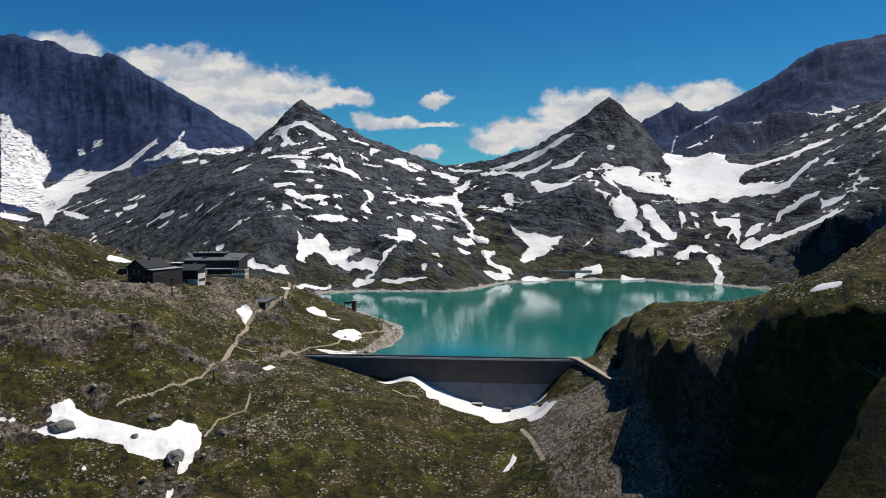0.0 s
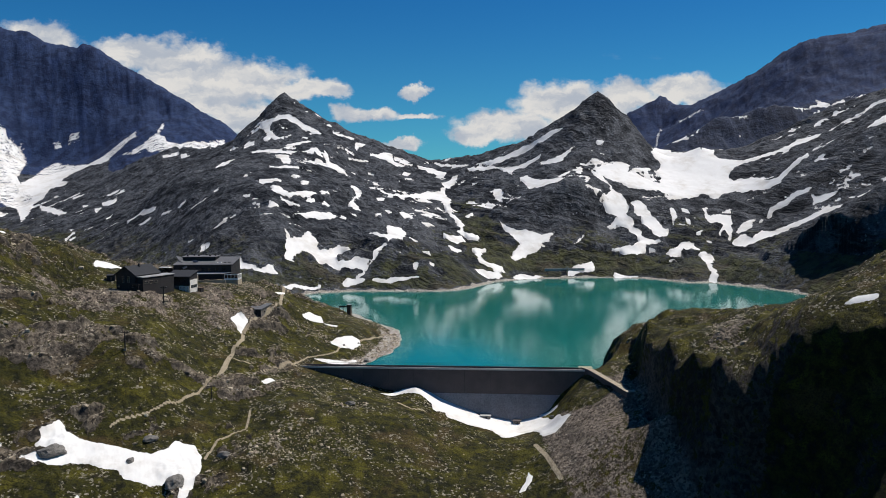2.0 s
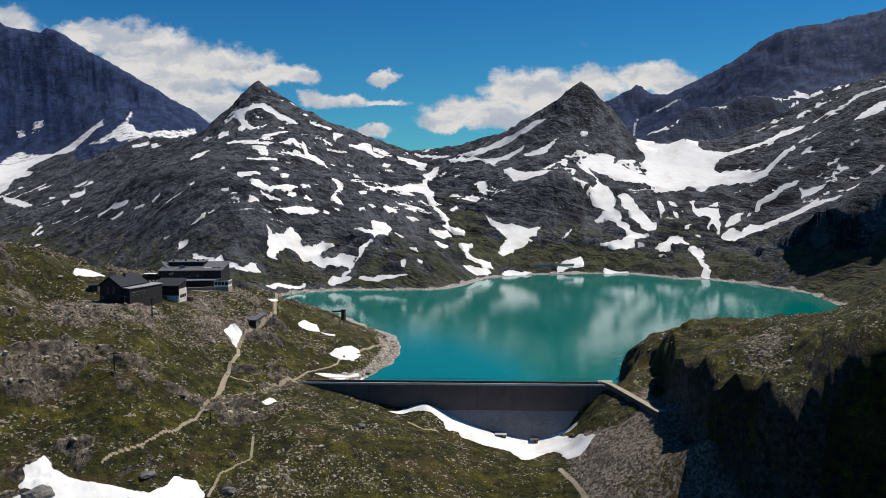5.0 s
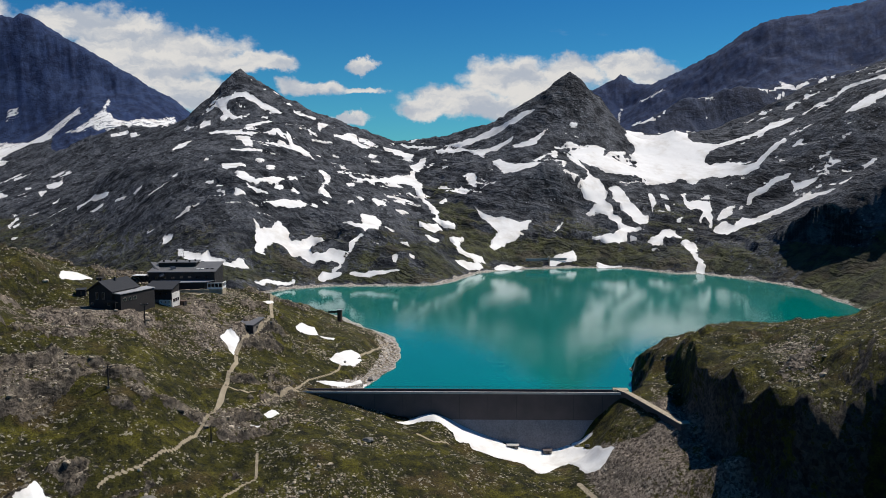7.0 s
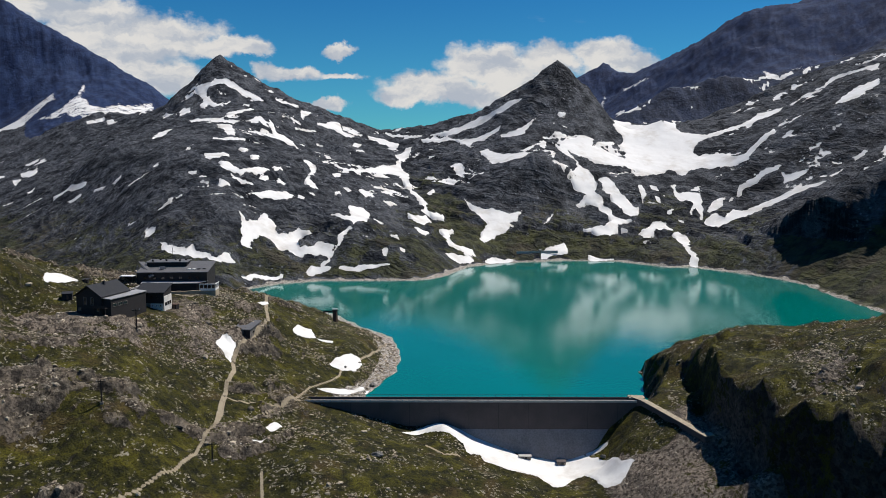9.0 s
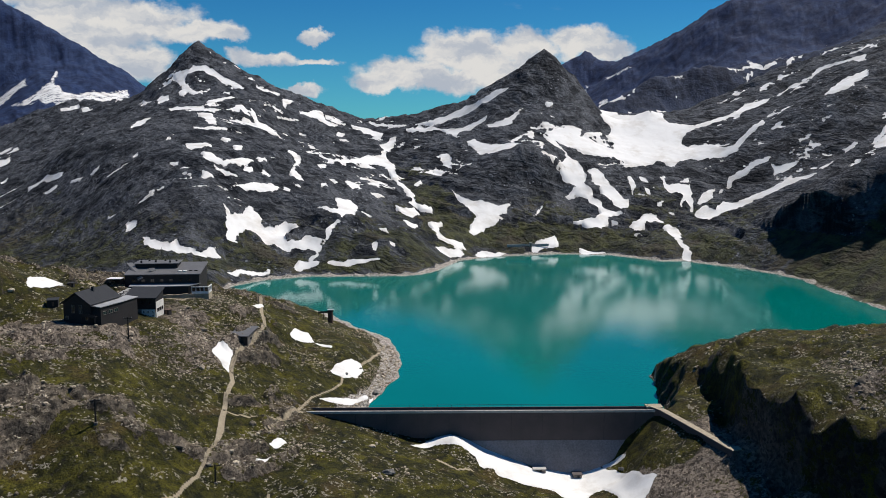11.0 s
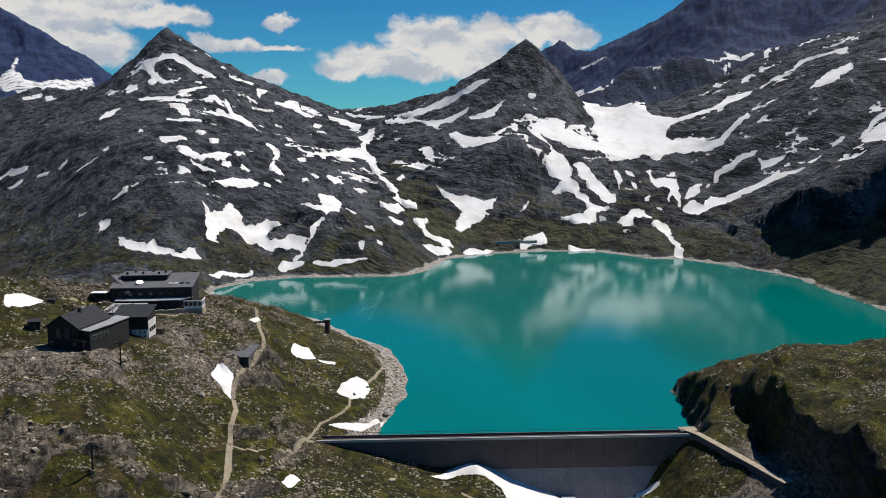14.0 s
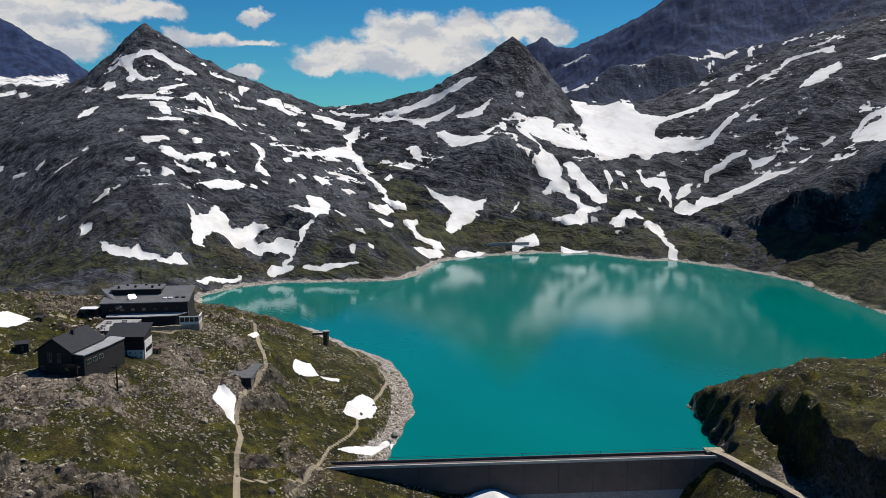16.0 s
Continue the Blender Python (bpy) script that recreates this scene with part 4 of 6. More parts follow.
snow((370, 1368), (517, 1759), (423, 1424), (441, 1417), (428, 1344), (446, 1341), (602, 1694), (466, 1339), (468, 1325), (484, 1310), (502, 1297), (522, 1302), (542, 1305), (564, 1302), (606, 1348), (627, 1344), (643, 1328), (629, 1316), (593, 1297), (565, 1285), (543, 1288), (518, 1283), (500, 1284), (480, 1279), (465, 1264), (456, 1253), (460, 1242), (473, 1242), (487, 1215), (489, 1183), (500, 1173), (509, 1183), (517, 1182), (532, 1187), (554, 1197), (545, 1176), (533, 1174), (524, 1173), (509, 1167), (497, 1157), (487, 1161), (473, 1167), (463, 1180), (451, 1182), (444, 1195), (425, 1188), (409, 1179), (411, 1196))
snow((411, 1185), (401, 1202), (381, 1193), (357, 1184), (335, 1175), (353, 1196), (339, 1204), (317, 1202), (302, 1206), (290, 1206), (284, 1216), (270, 1210), (261, 1223), (251, 1233), (250, 1255), (263, 1264), (284, 1275), (298, 1281), (312, 1278), (300, 1255), (308, 1255), (323, 1248), (345, 1236), (358, 1266), (353, 1286), (371, 1313), (373, 1323), (366, 1332), (365, 1353), (441, 1417), (456, 1330), (476, 1290), (456, 1253), (437, 1198))
snow((244, 1256), (248, 1240), (257, 1224), (262, 1198), (263, 1184), (273, 1178), (277, 1162), (277, 1144), (269, 1132), (277, 1123), (274, 1103), (281, 1099), (279, 1083), (288, 1077), (281, 1078), (270, 1077), (267, 1090), (262, 1112), (251, 1115), (243, 1111), (236, 1114), (250, 1124), (255, 1127), (245, 1135), (240, 1145), (250, 1154), (237, 1147), (241, 1155), (257, 1177), (261, 1198), (247, 1202), (245, 1227))
snow((284.3, 1161.7), (298, 1167.3), (302.9, 1157.3), (304.7, 1138.2), (305, 1127), (311.4, 1122.7), (312.5, 1103.3), (319.2, 1100.7), (311.9, 1084.2), (300.3, 1078.9), (293.4, 1091.6), (288, 1098.8), (288.7, 1124.5), (283.8, 1134.2), (283.6, 1146.2))
snow((336, 1153.4), (342.4, 1155.5), (340.2, 1133.8), (332.3, 1120.2), (332.3, 1126.9), (334, 1138.4))
snow((233.1, 1058.8), (245.6, 1057), (259.3, 1054.7), (278.1, 1079.1), (295.9, 1076.8), (306.3, 1074.4), (291.3, 1073.8), (275, 1058.1), (273.9, 1054.6), (258.7, 1030), (243.5, 1037.8), (240.2, 1050.7), (233.5, 1052.5))
snow((301, 1048.6), (310.1, 1054), (327, 1069.9), (341.3, 1068.5), (342.1, 1066.6), (321.8, 1046.3), (339.2, 1062.7), (342.5, 1043.3), (317.7, 1044.7), (298.4, 1021.8))
snow((295.1, 1022.1), (306.3, 1014.4), (302.7, 1014), (296.2, 1015.3))
snow((353.5, 1094.1), (363.8, 1097.1), (357.8, 1085.6), (352.6, 1087.9))
snow((382.6, 1155.3), (392.7, 1160.3), (383.8, 1138), (387.2, 1132.5), (398.6, 1135.1), (409.7, 1133.1), (415.9, 1129), (405.1, 1100.1), (396.2, 1074.1), (388.6, 1065.3), (391.9, 1081.7), (394.3, 1096.5), (382.5, 1077.4), (378.4, 1080.6), (392.6, 1101.7), (392, 1118.9), (379.6, 1107.9), (379.1, 1126))
snow((406.9, 1090), (420.4, 1103.3), (430.5, 1108.3), (441.7, 1112.5), (429.1, 1091.7), (416.6, 1086), (406.5, 1080.4))
snow((400, 1074.1), (413.6, 1079.2), (415.8, 1059.7), (435.2, 1076.6), (444.2, 1056.7), (467.1, 1057.8), (487.6, 1047.7), (507.6, 1050.3), (521.2, 1029.4), (531.1, 1021.5), (520.3, 1021.5), (502, 1027.4), (483.2, 1032.8), (460.3, 1037.6), (430.3, 1028.8), (417.6, 1039.8), (397.7, 1028.3), (388.2, 1039.2), (390.7, 1061.3))
snow((539, 1034.7), (556.8, 1033.9), (560.7, 1034.3), (549.4, 1027.8), (534.1, 1020.5))
snow((452.9, 1106.2), (466.2, 1121.1), (475.5, 1121.1), (486.4, 1119.5), (494.9, 1120.8), (505.6, 1118.7), (516.3, 1109.2), (510.5, 1105.4), (496.6, 1108.6), (485.2, 1109), (474.3, 1110.4), (465.9, 1109), (457.5, 1102.8))
snow((513.5, 1103.9), (512.6, 1087.6), (520.3, 1080.7), (534.1, 1071.4), (535.8, 1067.8), (527.9, 1066.8), (514, 1068.9), (505.3, 1073.7), (500.6, 1074.6), (507.1, 1079.9), (507.6, 1089.7))
snow((337.9, 1035.2), (346.6, 1038.9), (347.7, 1024.2), (349, 1015), (334.4, 975.6), (323.4, 946.4), (324.8, 934.2), (318.6, 916.7), (309.9, 906.7), (309.3, 919), (316.5, 930), (319.5, 949.8), (325.2, 974.9), (329.5, 1002.2), (335.8, 1026.3))
snow((542.9, 1152.8), (552.3, 1155.5), (557.5, 1150.1), (551.7, 1146.6), (542.5, 1147.5))
snow((519.7, 1159.4), (526.4, 1156.7), (525.2, 1154.3), (519.5, 1154.2))
snow((679.6, 1343.2), (686.8, 1339.5), (692.2, 1324.2), (668.9, 1300.4), (662.6, 1305.5))
snow((605.3, 1135.9), (630.1, 1156.4), (661.4, 1179.7), (679.4, 1175.1), (708, 1188.7), (669.2, 1131.3), (657.4, 1135.2), (634.3, 1124.4), (621.4, 1126.9), (611.4, 1132.7))
snow((693.7, 1334.9), (709.2, 1329.3), (731.5, 1350.4), (742.7, 1337.6), (751.8, 1321.8), (780.6, 1296.7), (745.6, 1244.7), (756.2, 1299.2), (743.3, 1323.2), (730.5, 1332.8), (700.5, 1314.4))
snow((853.2, 1822), (869.8, 1813.6), (910.5, 1904.7), (897.8, 1854.1), (893.9, 1797.4), (929.2, 1814.2), (914.9, 1777.1), (893, 1783.6), (869.7, 1800.6), (855.7, 1811.5))
snow((722.9, 1424.1), (930.2, 1770.1), (978.4, 1824.1), (936.3, 1758.5))
snow((757, 2434.1), (753.7, 2320), (781.2, 2306.1), (744.3, 2293.3), (727.9, 2339.4))
snow((354.3, 1393.8), (717.6, 2487.6), (717.8, 2434.3), (697.6, 2451.6))
snow((660.4, 2208.6), (679.6, 2196.7), (570.6, 1789.5), (592.2, 1797.3), (772.7, 2177.6), (596.8, 1792.5), (566.5, 1777.8), (546, 1790.7), (529.9, 1806.3))
snow((250.6, 1282.6), (260.5, 1287.4), (267.3, 1279.8), (253, 1257.9))
snow((270.7, 1328.2), (282, 1330), (279.1, 1325.4), (269, 1321.4))
snow((159.1, 992.4), (173.9, 1012.6), (186, 1020.1), (198, 1026.3), (199.8, 1014.5), (194.9, 1001), (181.4, 1001.4), (168.7, 990.6))
snow((95.3, 976.5), (104.5, 984.8), (121.3, 986.7), (134.4, 986.1), (119.5, 976.8), (95, 966.7))
snow((220.9, 996.6), (233.7, 982.8), (246.4, 980.5), (245.5, 977.7), (224.8, 975.5), (217.2, 979.3))
snow((-37.1, 428.4), (-28, 432.7), (-23.5, 433.7), (-20, 434.9), (-15.9, 437.5), (-12.2, 435.4), (-7.2, 433.5), (1.6, 431.2), (8.6, 426.6), (12.8, 425.1), (14.5, 423.3), (22.3, 423.8), (30.2, 424), (35.2, 423.3), (41.4, 421.9), (46.4, 421.5), (51.3, 420.6), (55.3, 418.3), (52.9, 417.2), (50.1, 418), (43.5, 420.4), (48.5, 415.1), (51.9, 393.8), (55.4, 388), (52.8, 385.9), (49.4, 382.3), (46.1, 379.1), (40.9, 381.1), (40.6, 387.9), (40.4, 399.6), (39.9, 405.1), (35.2, 403), (30.1, 397.5), (26.6, 393.4), (23.1, 393.5), (21.7, 398), (18.7, 406.6), (10.4, 408.1), (3.3, 410), (-2.5, 412), (-3.6, 416.6), (-9.5, 415.1), (-10, 421.4), (-13.4, 424.5), (-15.9, 425.3), (-19.6, 425.6), (-25.8, 428.3), (-32.2, 426.5))
snow((-77.7, 1146.2), (-67.1, 1174.2), (-64.5, 1145.9), (-73, 1126.9))
snow((-104.5, 1026.7), (-97.5, 1030.1), (-94.9, 1027.8), (-101.2, 1024.5))
snow((-62.6, 1088.4), (-52.9, 1089.8), (-48.8, 1062.2), (-58.5, 1084.4))
snow((-14.3, 1072.3), (-4, 1084.9), (1.3, 1080.2), (-9, 1067.8))
snow((-113.5, 1014.1), (-105.7, 1011.7), (-107.8, 1002.9), (-114.1, 1003.9))
snow((-132.9, 1108.5), (-125.7, 1105.5), (-128.4, 1103.6), (-133.8, 1101.1))
snow((-94.2, 1319.2), (-80.6, 1284.4), (-75.3, 1263.5), (-86.6, 1259.8))
snow((-46.4, 1470.5), (-31.1, 1470.7), (-37.2, 1445.6), (-48.5, 1451.2))
snow((-107, 1433.4), (-92.9, 1424.8), (-96.6, 1422.5), (-107.5, 1421.6))
snow((-185.8, 1358), (-177.1, 1355.9), (-178.6, 1335.2), (-185.5, 1337.3))
snow((-196.3, 1171), (-187.1, 1167.2), (-186.3, 1137.6), (-195.1, 1150.7))
snow((-176.8, 1128.5), (-167.7, 1135.3), (-168.5, 1115.7), (-174.1, 1093.4))
snow((-138.5, 1048.1), (-126.8, 1024.8), (-129, 1019.1), (-136.9, 1015.7))
snow((-156.9, 1037.4), (-148.7, 1039.5), (-148.6, 1012.7), (-156.2, 1018.3))
snow((-237.4, 1039.2), (-226.7, 1029.6), (-229, 1028), (-236.8, 1029))
snow((-215.9, 995.8), (-208.2, 993), (-210.5, 992.2), (-216.9, 993.9))
snow((-263, 1159.1), (-259.5, 1190.3), (-256.1, 1156.1), (-261.3, 1153.5))
snow((-29.3, 985.6), (-21.9, 979.7), (-18.3, 973.8), (-25.9, 972.9))
snow((-44, 923), (-37, 921.2), (-39.4, 920), (-45.2, 920.7))
snow((-13.4, 944.6), (-6.1, 945.6), (-4.3, 935.3), (-11.3, 940.3))
snow((-6.6, 904.7), (1, 905.6), (-1.9, 895.8), (-7.7, 895.7))
snow((233.5, 1165.5), (242.5, 1172.5), (233.5, 1150.5), (228.1, 1150.8))
snow((354, 1154.2), (361.4, 1148.2), (360.8, 1138), (352.9, 1142.5))
snow((351.4, 1129.8), (357.9, 1122.1), (353.2, 1113.6), (347.6, 1119.6))
snow((280.5, 1057.2), (289.8, 1054.5), (286.8, 1053.9), (280, 1055.5))
snow((360.8, 1070.5), (368.2, 1066.5), (362.3, 1059.6), (357.5, 1064.1))
snow((444.2, 1104.3), (452.9, 1106.2), (446.5, 1099.1), (438.8, 1096))
snow((533.4, 1097.9), (544.8, 1096.2), (539.4, 1092), (531, 1093.3))
snow((486.4, 1127.5), (494.5, 1124.7), (491.8, 1122.4), (484.4, 1123.3))
snow((552.2, 1104), (567, 1100.2), (562.4, 1097.4), (549.6, 1096.7))
snow((583.2, 1104.4), (595.7, 1099.6), (591.8, 1095.4), (580.7, 1097.5))
snow((578.3, 1044.9), (592.7, 1038.7), (585.2, 1032.7), (573.4, 1034.7))
snow((666, 1407.9), (683.3, 1406.8), (664.3, 1379), (650.2, 1378.2))
snow((692.5, 1401.9), (708.1, 1404.7), (693.5, 1385.8), (687.9, 1396.8))
snow((229.9, 1215.7), (234.1, 1202.9), (221.2, 1164.3), (217.7, 1169.5))
snow((224.4, 1263.2), (234.6, 1259.4), (222.8, 1220.8), (214.2, 1222.6))
snow((312.1, 1268.2), (334.9, 1284.8), (353.3, 1294.6), (335.5, 1272.6), (314.4, 1261.2))
snow((-1187, 2181), (-1172, 2196), (-1146, 2173), (-1122, 2185), (-1100, 2186), (-1085, 2184), (-1066, 2190), (-1055, 2189), (-1029, 2113), (-1008, 2038), (-983, 2002), (-981, 2056), (-989, 2137), (-974, 2172), (-943, 2152), (-885, 2121), (-845, 2076), (-868, 2063), (-882, 2043), (-889, 2009), (-848, 1965), (-861, 1947), (-895, 1960), (-872, 1879), (-886, 1853), (-835, 1732), (-797, 1618), (-906, 1827), (-964, 1880), (-997, 1868), (-1017, 1858))
snow((-990.9, 1808.2), (-964.7, 1818), (-908, 1793.4), (-899.3, 1751.4), (-940.7, 1760.5), (-967.2, 1764.2))
snow((-867.9, 1842.4), (-756.8, 1681), (-690.8, 1583), (-718.6, 1595.4), (-807.2, 1725.6))
snow((-1003.6, 2222.7), (-987.1, 2231.5), (-981.2, 2224.6), (-996.1, 2215.7))
snow((-979, 2219.1), (-956.1, 2239.5), (-935.8, 2243.8), (-954.9, 2228.6), (-971.7, 2216.3))
snow((-156.8, 319.4), (-155.1, 322), (-154.7, 329.5), (-149.4, 324.2), (-143.9, 322.1), (-139.2, 321.5), (-133.6, 321.8), (-127.4, 323.2), (-121.6, 323.1), (-117.1, 323.2), (-114, 327.6), (-112, 335.7), (-108.2, 334.7), (-103.8, 335.7), (-100, 329.2), (-98.4, 321.3), (-98.1, 312.8), (-98.7, 307.5), (-99.6, 303.4), (-101.2, 301.9), (-101.5, 305.1), (-103.5, 313.9), (-105.4, 313.2), (-108.6, 311.3), (-109, 309.1), (-112.5, 306.6), (-118, 307), (-122.5, 307.3), (-125.6, 311.5), (-130.1, 310.1), (-136.1, 311.5), (-141.5, 308.8), (-147.5, 305.3), (-152.6, 304.8), (-158.5, 301.6), (-157, 305.2), (-152.3, 308.7), (-150.7, 312.3), (-156.9, 313.8), (-155.1, 317))
snow((-170.7, 306.8), (-167.9, 307.5), (-166.6, 311.2), (-165.8, 308.7), (-168.1, 305.9), (-169.9, 305.2))
snow((-102.7, 287.4), (-101.8, 289), (-101.8, 291.6), (-99.8, 292.9), (-99.3, 290.2), (-100.1, 288.7))
snow((-134.3, 295.1), (-133.5, 296.3), (-132.3, 295.2), (-132.6, 293.2))
snow((-119.5, 460.4), (-117.6, 471.2), (-113.7, 468.7), (-110.8, 467.4), (-111.5, 459), (-111.6, 448.7), (-115.7, 457.8))
snow((-88.4, 513), (-86.3, 533.2), (-79.1, 535.2), (-75.5, 522.6), (-80.2, 517.5), (-85.5, 512.4))
snow((-68.8, 487.4), (-65, 498), (-57.6, 510.2), (-52.3, 510.2), (-51.2, 502.6), (-55.8, 493.2), (-61.7, 485.4))
snow((-248.4, 470.9), (-239.9, 463.7), (-240.7, 459.1))
snow((-579, 1305), (-585, 1349), (-578, 1348), (-563, 1278))
snow((593, 1016), (626, 1035), (641, 1035), (649, 1033), (669, 1036), (658, 1022), (624, 1026), (595, 1010))
snow((587, 1006), (626, 1024), (637, 1016), (648, 1010), (585, 934), (590, 983))
snow((699, 1128), (726, 1132), (749, 1127), (738, 1113), (697, 1105))
snow((899, 1439), (1137, 1699), (1107, 1669), (879, 1405))
snow((-75.1, 522), (-66.8, 520.2), (-67.5, 516.9), (-74, 518))
snow((-73.5, 456.2), (-65.8, 462.6), (-56.3, 465.7), (-47.4, 479.4), (-51.5, 466.7), (-59.5, 457.4), (-68.7, 455.2))
snow((-108.4, 531), (-103.8, 543.8), (-102.1, 539.2), (-104.8, 530.1))
snow((-90.4, 408), (-87.5, 411), (-85.2, 407.5), (-87.7, 405.4), (-90.5, 405.7))
snow((-99.5, 383.8), (-94.8, 391), (-89.1, 393.3), (-91.7, 387.2), (-97.5, 385.4))
snow((-91.7, 404.2), (-87.9, 409.5), (-84.9, 406.4), (-88.9, 399.9))
snow((24.2, 338.7), (30.2, 352.3), (31.7, 349), (27.1, 339.4))
snow((139.1, 306.2), (144.3, 307.2), (147.2, 305.9), (150.3, 303.7), (149.1, 301.6), (140.9, 304.6))
snow((-196, 482.2), (-192.1, 489.4), (-189.2, 503), (-190.2, 483.2), (-192.9, 479.9))
snow((-200.6, 483.6), (-199.9, 501.6), (-191.3, 501.7), (-190.5, 483.3), (-192.6, 476.6), (-197.3, 472.6))

PATHS = []


def path(width, *track):
    PATHS.append((width, track))


path(2.7, (-114.1, 663.2), (-105.6, 558.4), (-102.7, 526.9), (-99.9, 507.7), (-99.6, 488.9), (-103.7, 479.4), (-108.9, 468.1), (-110.7, 460.7), (-110.4, 451.5), (-108.6, 442.4), (-109.8, 428.8), (-109.4, 416.6), (-108.8, 403.1), (-109.6, 395.3))
path(1.6, (-110, 417.3), (-109.6, 392), (-112.9, 370.8), (-117.2, 357.1), (-126.1, 343), (-133.8, 335.1), (-135.4, 331))
path(2.0, (-109.4, 415.8), (-98.7, 421.2), (-87, 428.2), (-83.7, 436.6), (-80.5, 439.7))
path(1.6, (-83.7, 436.6), (-76.4, 456.2), (-67.5, 470), (-63.1, 480.2), (-62.5, 485.9))
path(1.3, (-87.1, 427.3), (-91.2, 417), (-96.8, 409.3))
path(1.8, (-52.3, 636.6), (-51, 578), (-41.1, 582.9), (-35.5, 577.7), (-41.3, 544.8), (-48.9, 517.1), (-52.6, 508.3))
path(1.6, (-90, 370.8), (-88.2, 354.3), (-92, 350.9), (-97.7, 342.4), (-98.7, 328.5))
path(2.0, (-26.6, 413.8), (-20.1, 405.7), (-13.5, 409.2))
path(3.0, (36.3, 375.3), (39.3, 359.6), (40.9, 345.3), (41.9, 340.1))
path(1.4, (76.7, 449.5), (92.4, 480.1), (98.7, 493.8))
path(1.6, (-190.5, 512.4), (-183.7, 519.8), (-174.3, 517.4))
path(2.5, (-146.5, 512.2), (-139.3, 509.2), (-131.3, 524.2))



def snow_cover(x, y, hollow=0.0):
    """How deep in a snow patch each place lies: 0 outside, 1 well inside."""
    far = smooth(y, 620, 900)
    wx = x + (0.6 + 1.4 * far) * waves(x, y, 12, 41) + (0.4 + 0.6 * far) * waves(x, y, 4, 43)
    wy = y + (0.8 + 1.6 * far) * waves(x, y, 14, 42) + (0.5 + 0.7 * far) * waves(x, y, 5, 44)
    deep = np.full(x.shape, -9.0)
    for outline in SNOW:
        xs, ys = np.array(outline, float).T
        near = (x > xs.min() - 15) & (x < xs.max() + 15) & (y > ys.min() - 15) & (y < ys.max() + 15)
        if near.any():
            deep[near] = np.maximum(deep[near], -to_outline(wx[near], wy[near], outline))
    band = 1.0 + 2.0 * far
    return smooth((deep + hollow) / band, -1.0, 1.0)


def covers(x, y, z, steep, white, hollow):
    """How much snow, turf, worn track and rubble lies at each place, and how strongly steep rock is painted as shaded.
    """
    track = np.zeros(x.shape)
    for width, line_ in PATHS:
        xs, ys = np.array(line_, float).T
        near = (x > xs.min() - 9) & (x < xs.max() + 9) & (y > ys.min() - 9) & (y < ys.max() + 9)
        if near.any():
            track[near] = np.maximum(track[near], 1 - smooth(to_track(x[near], y[near], line_), width * 0.1, width * 0.55))
    far = smooth(y, 620, 900)
    sx, sy = x * 0.92 + y * 0.39, (-x * 0.39 + y * 0.92) * 0.45
    lie = rough(sx * 0.5, sy * 1.5, 34, 4, 133, 0.6) + 0.14 * np.clip(hollow, -4, 4)
    small = smooth(lie, 0.46, 0.56) * far * (1 - smooth(steep, 0.75, 1.1)) * smooth(z, 40, 90) * smooth(waves(x, y, 260, 19), -0.35, 0.1) * (1 - smooth(y, 1750, 1900))
    ax, ay = x * 0.45 - y * 0.89, x * 0.89 + y * 0.45
    crest = np.interp(y, [900, 1000, 1200, 1340, 1500, 1760], [-165, -205, -205, -195, -250, -315])
    slant = smooth(crest - x, -10, 70) * far * (1 - smooth(y, 1850, 2000))
    streaks = smooth(rough(ax, ay * 0.16, 26, 3, 233, 0.55) + 0.12 * np.clip(hollow, -4, 4), 0.56, 0.68) * slant * smooth(z, 30, 60) * smooth(waves(x, y, 150, 29), -0.2, 0.2)
    white = np.maximum(white, np.maximum(small * (1 - slant), streaks))
    crag = smooth(x, 84, 100) * (1 - far)
    hill = smooth(-x, 60, 110) * (1 - far)
    rocky = np.zeros_like(x)
    close = y < 900
    rocky[close] = outcrop(x[close], y[close])
    rocky = rocky * np.clip(0.35 + hill + 0.1 * crag, 0, 1)
    green = 0.98 - 0.62 * rocky - 0.55 * smooth(steep, 0.75, 1.5) + 0.28 * rough(x, y, 60, 3, 88) + 0.30 * crag
    green = green - far * (0.36 + 0.55 * smooth(z + 14 * waves(x, y, 90, 23), 15, 95))
    lush = 1 - smooth(to_track(x, y, [(70, 1010), (60, 1150), (45, 1270)]), 14, 34)
    lush = np.maximum(lush, 1 - smooth(to_track(x, y, [(110, 1030), (180, 1040), (260, 1020)]), 12, 40))
    green = green + 0.42 * lush * far
    rubble_yard = 1 - smooth(to_track(x, y, [(-196, 430), (-165, 422), (-140, 436), (-124, 460), (-120, 500), (-126, 520)]) + 5 * waves(x, y, 18, 461), 8, 22)
    green = green - 0.42 * rubble_yard
    green = green + 0.45 * smooth(x, 325, 350) * smooth(y, 600, 640) * (1 - smooth(y, 770, 800))
    meadow = smooth(x, -95, -60) * (1 - smooth(x, 30, 42)) * (1 - smooth(y, 425, 440))
    green = green + 0.35 * meadow
    edge = to_outline(x, y, LAKE)
    beach = (1 - smooth(edge + 3 * waves(x, y, 12, 90), 4.0, 10)) * (z < 7) * (y > 440) * (1 - smooth(steep, 0.9, 1.3))
    spit = 1 - smooth(to_track(x, y, [(-58, 456), (-46, 478), (-37, 505), (-32, 540), (-35, 562)]), 6, 10)
    beach = np.clip(np.maximum(beach, spit), 0, 1) * (x < 70) + beach * (x >= 70)
    shale = smooth(x, 36, 46) * (1 - smooth(x, 82, 90)) * (1 - smooth(y, 400, 420))
    knob = 1 - smooth(to_track(x, y, [(52, 420), (66, 396)]), 8, 13)
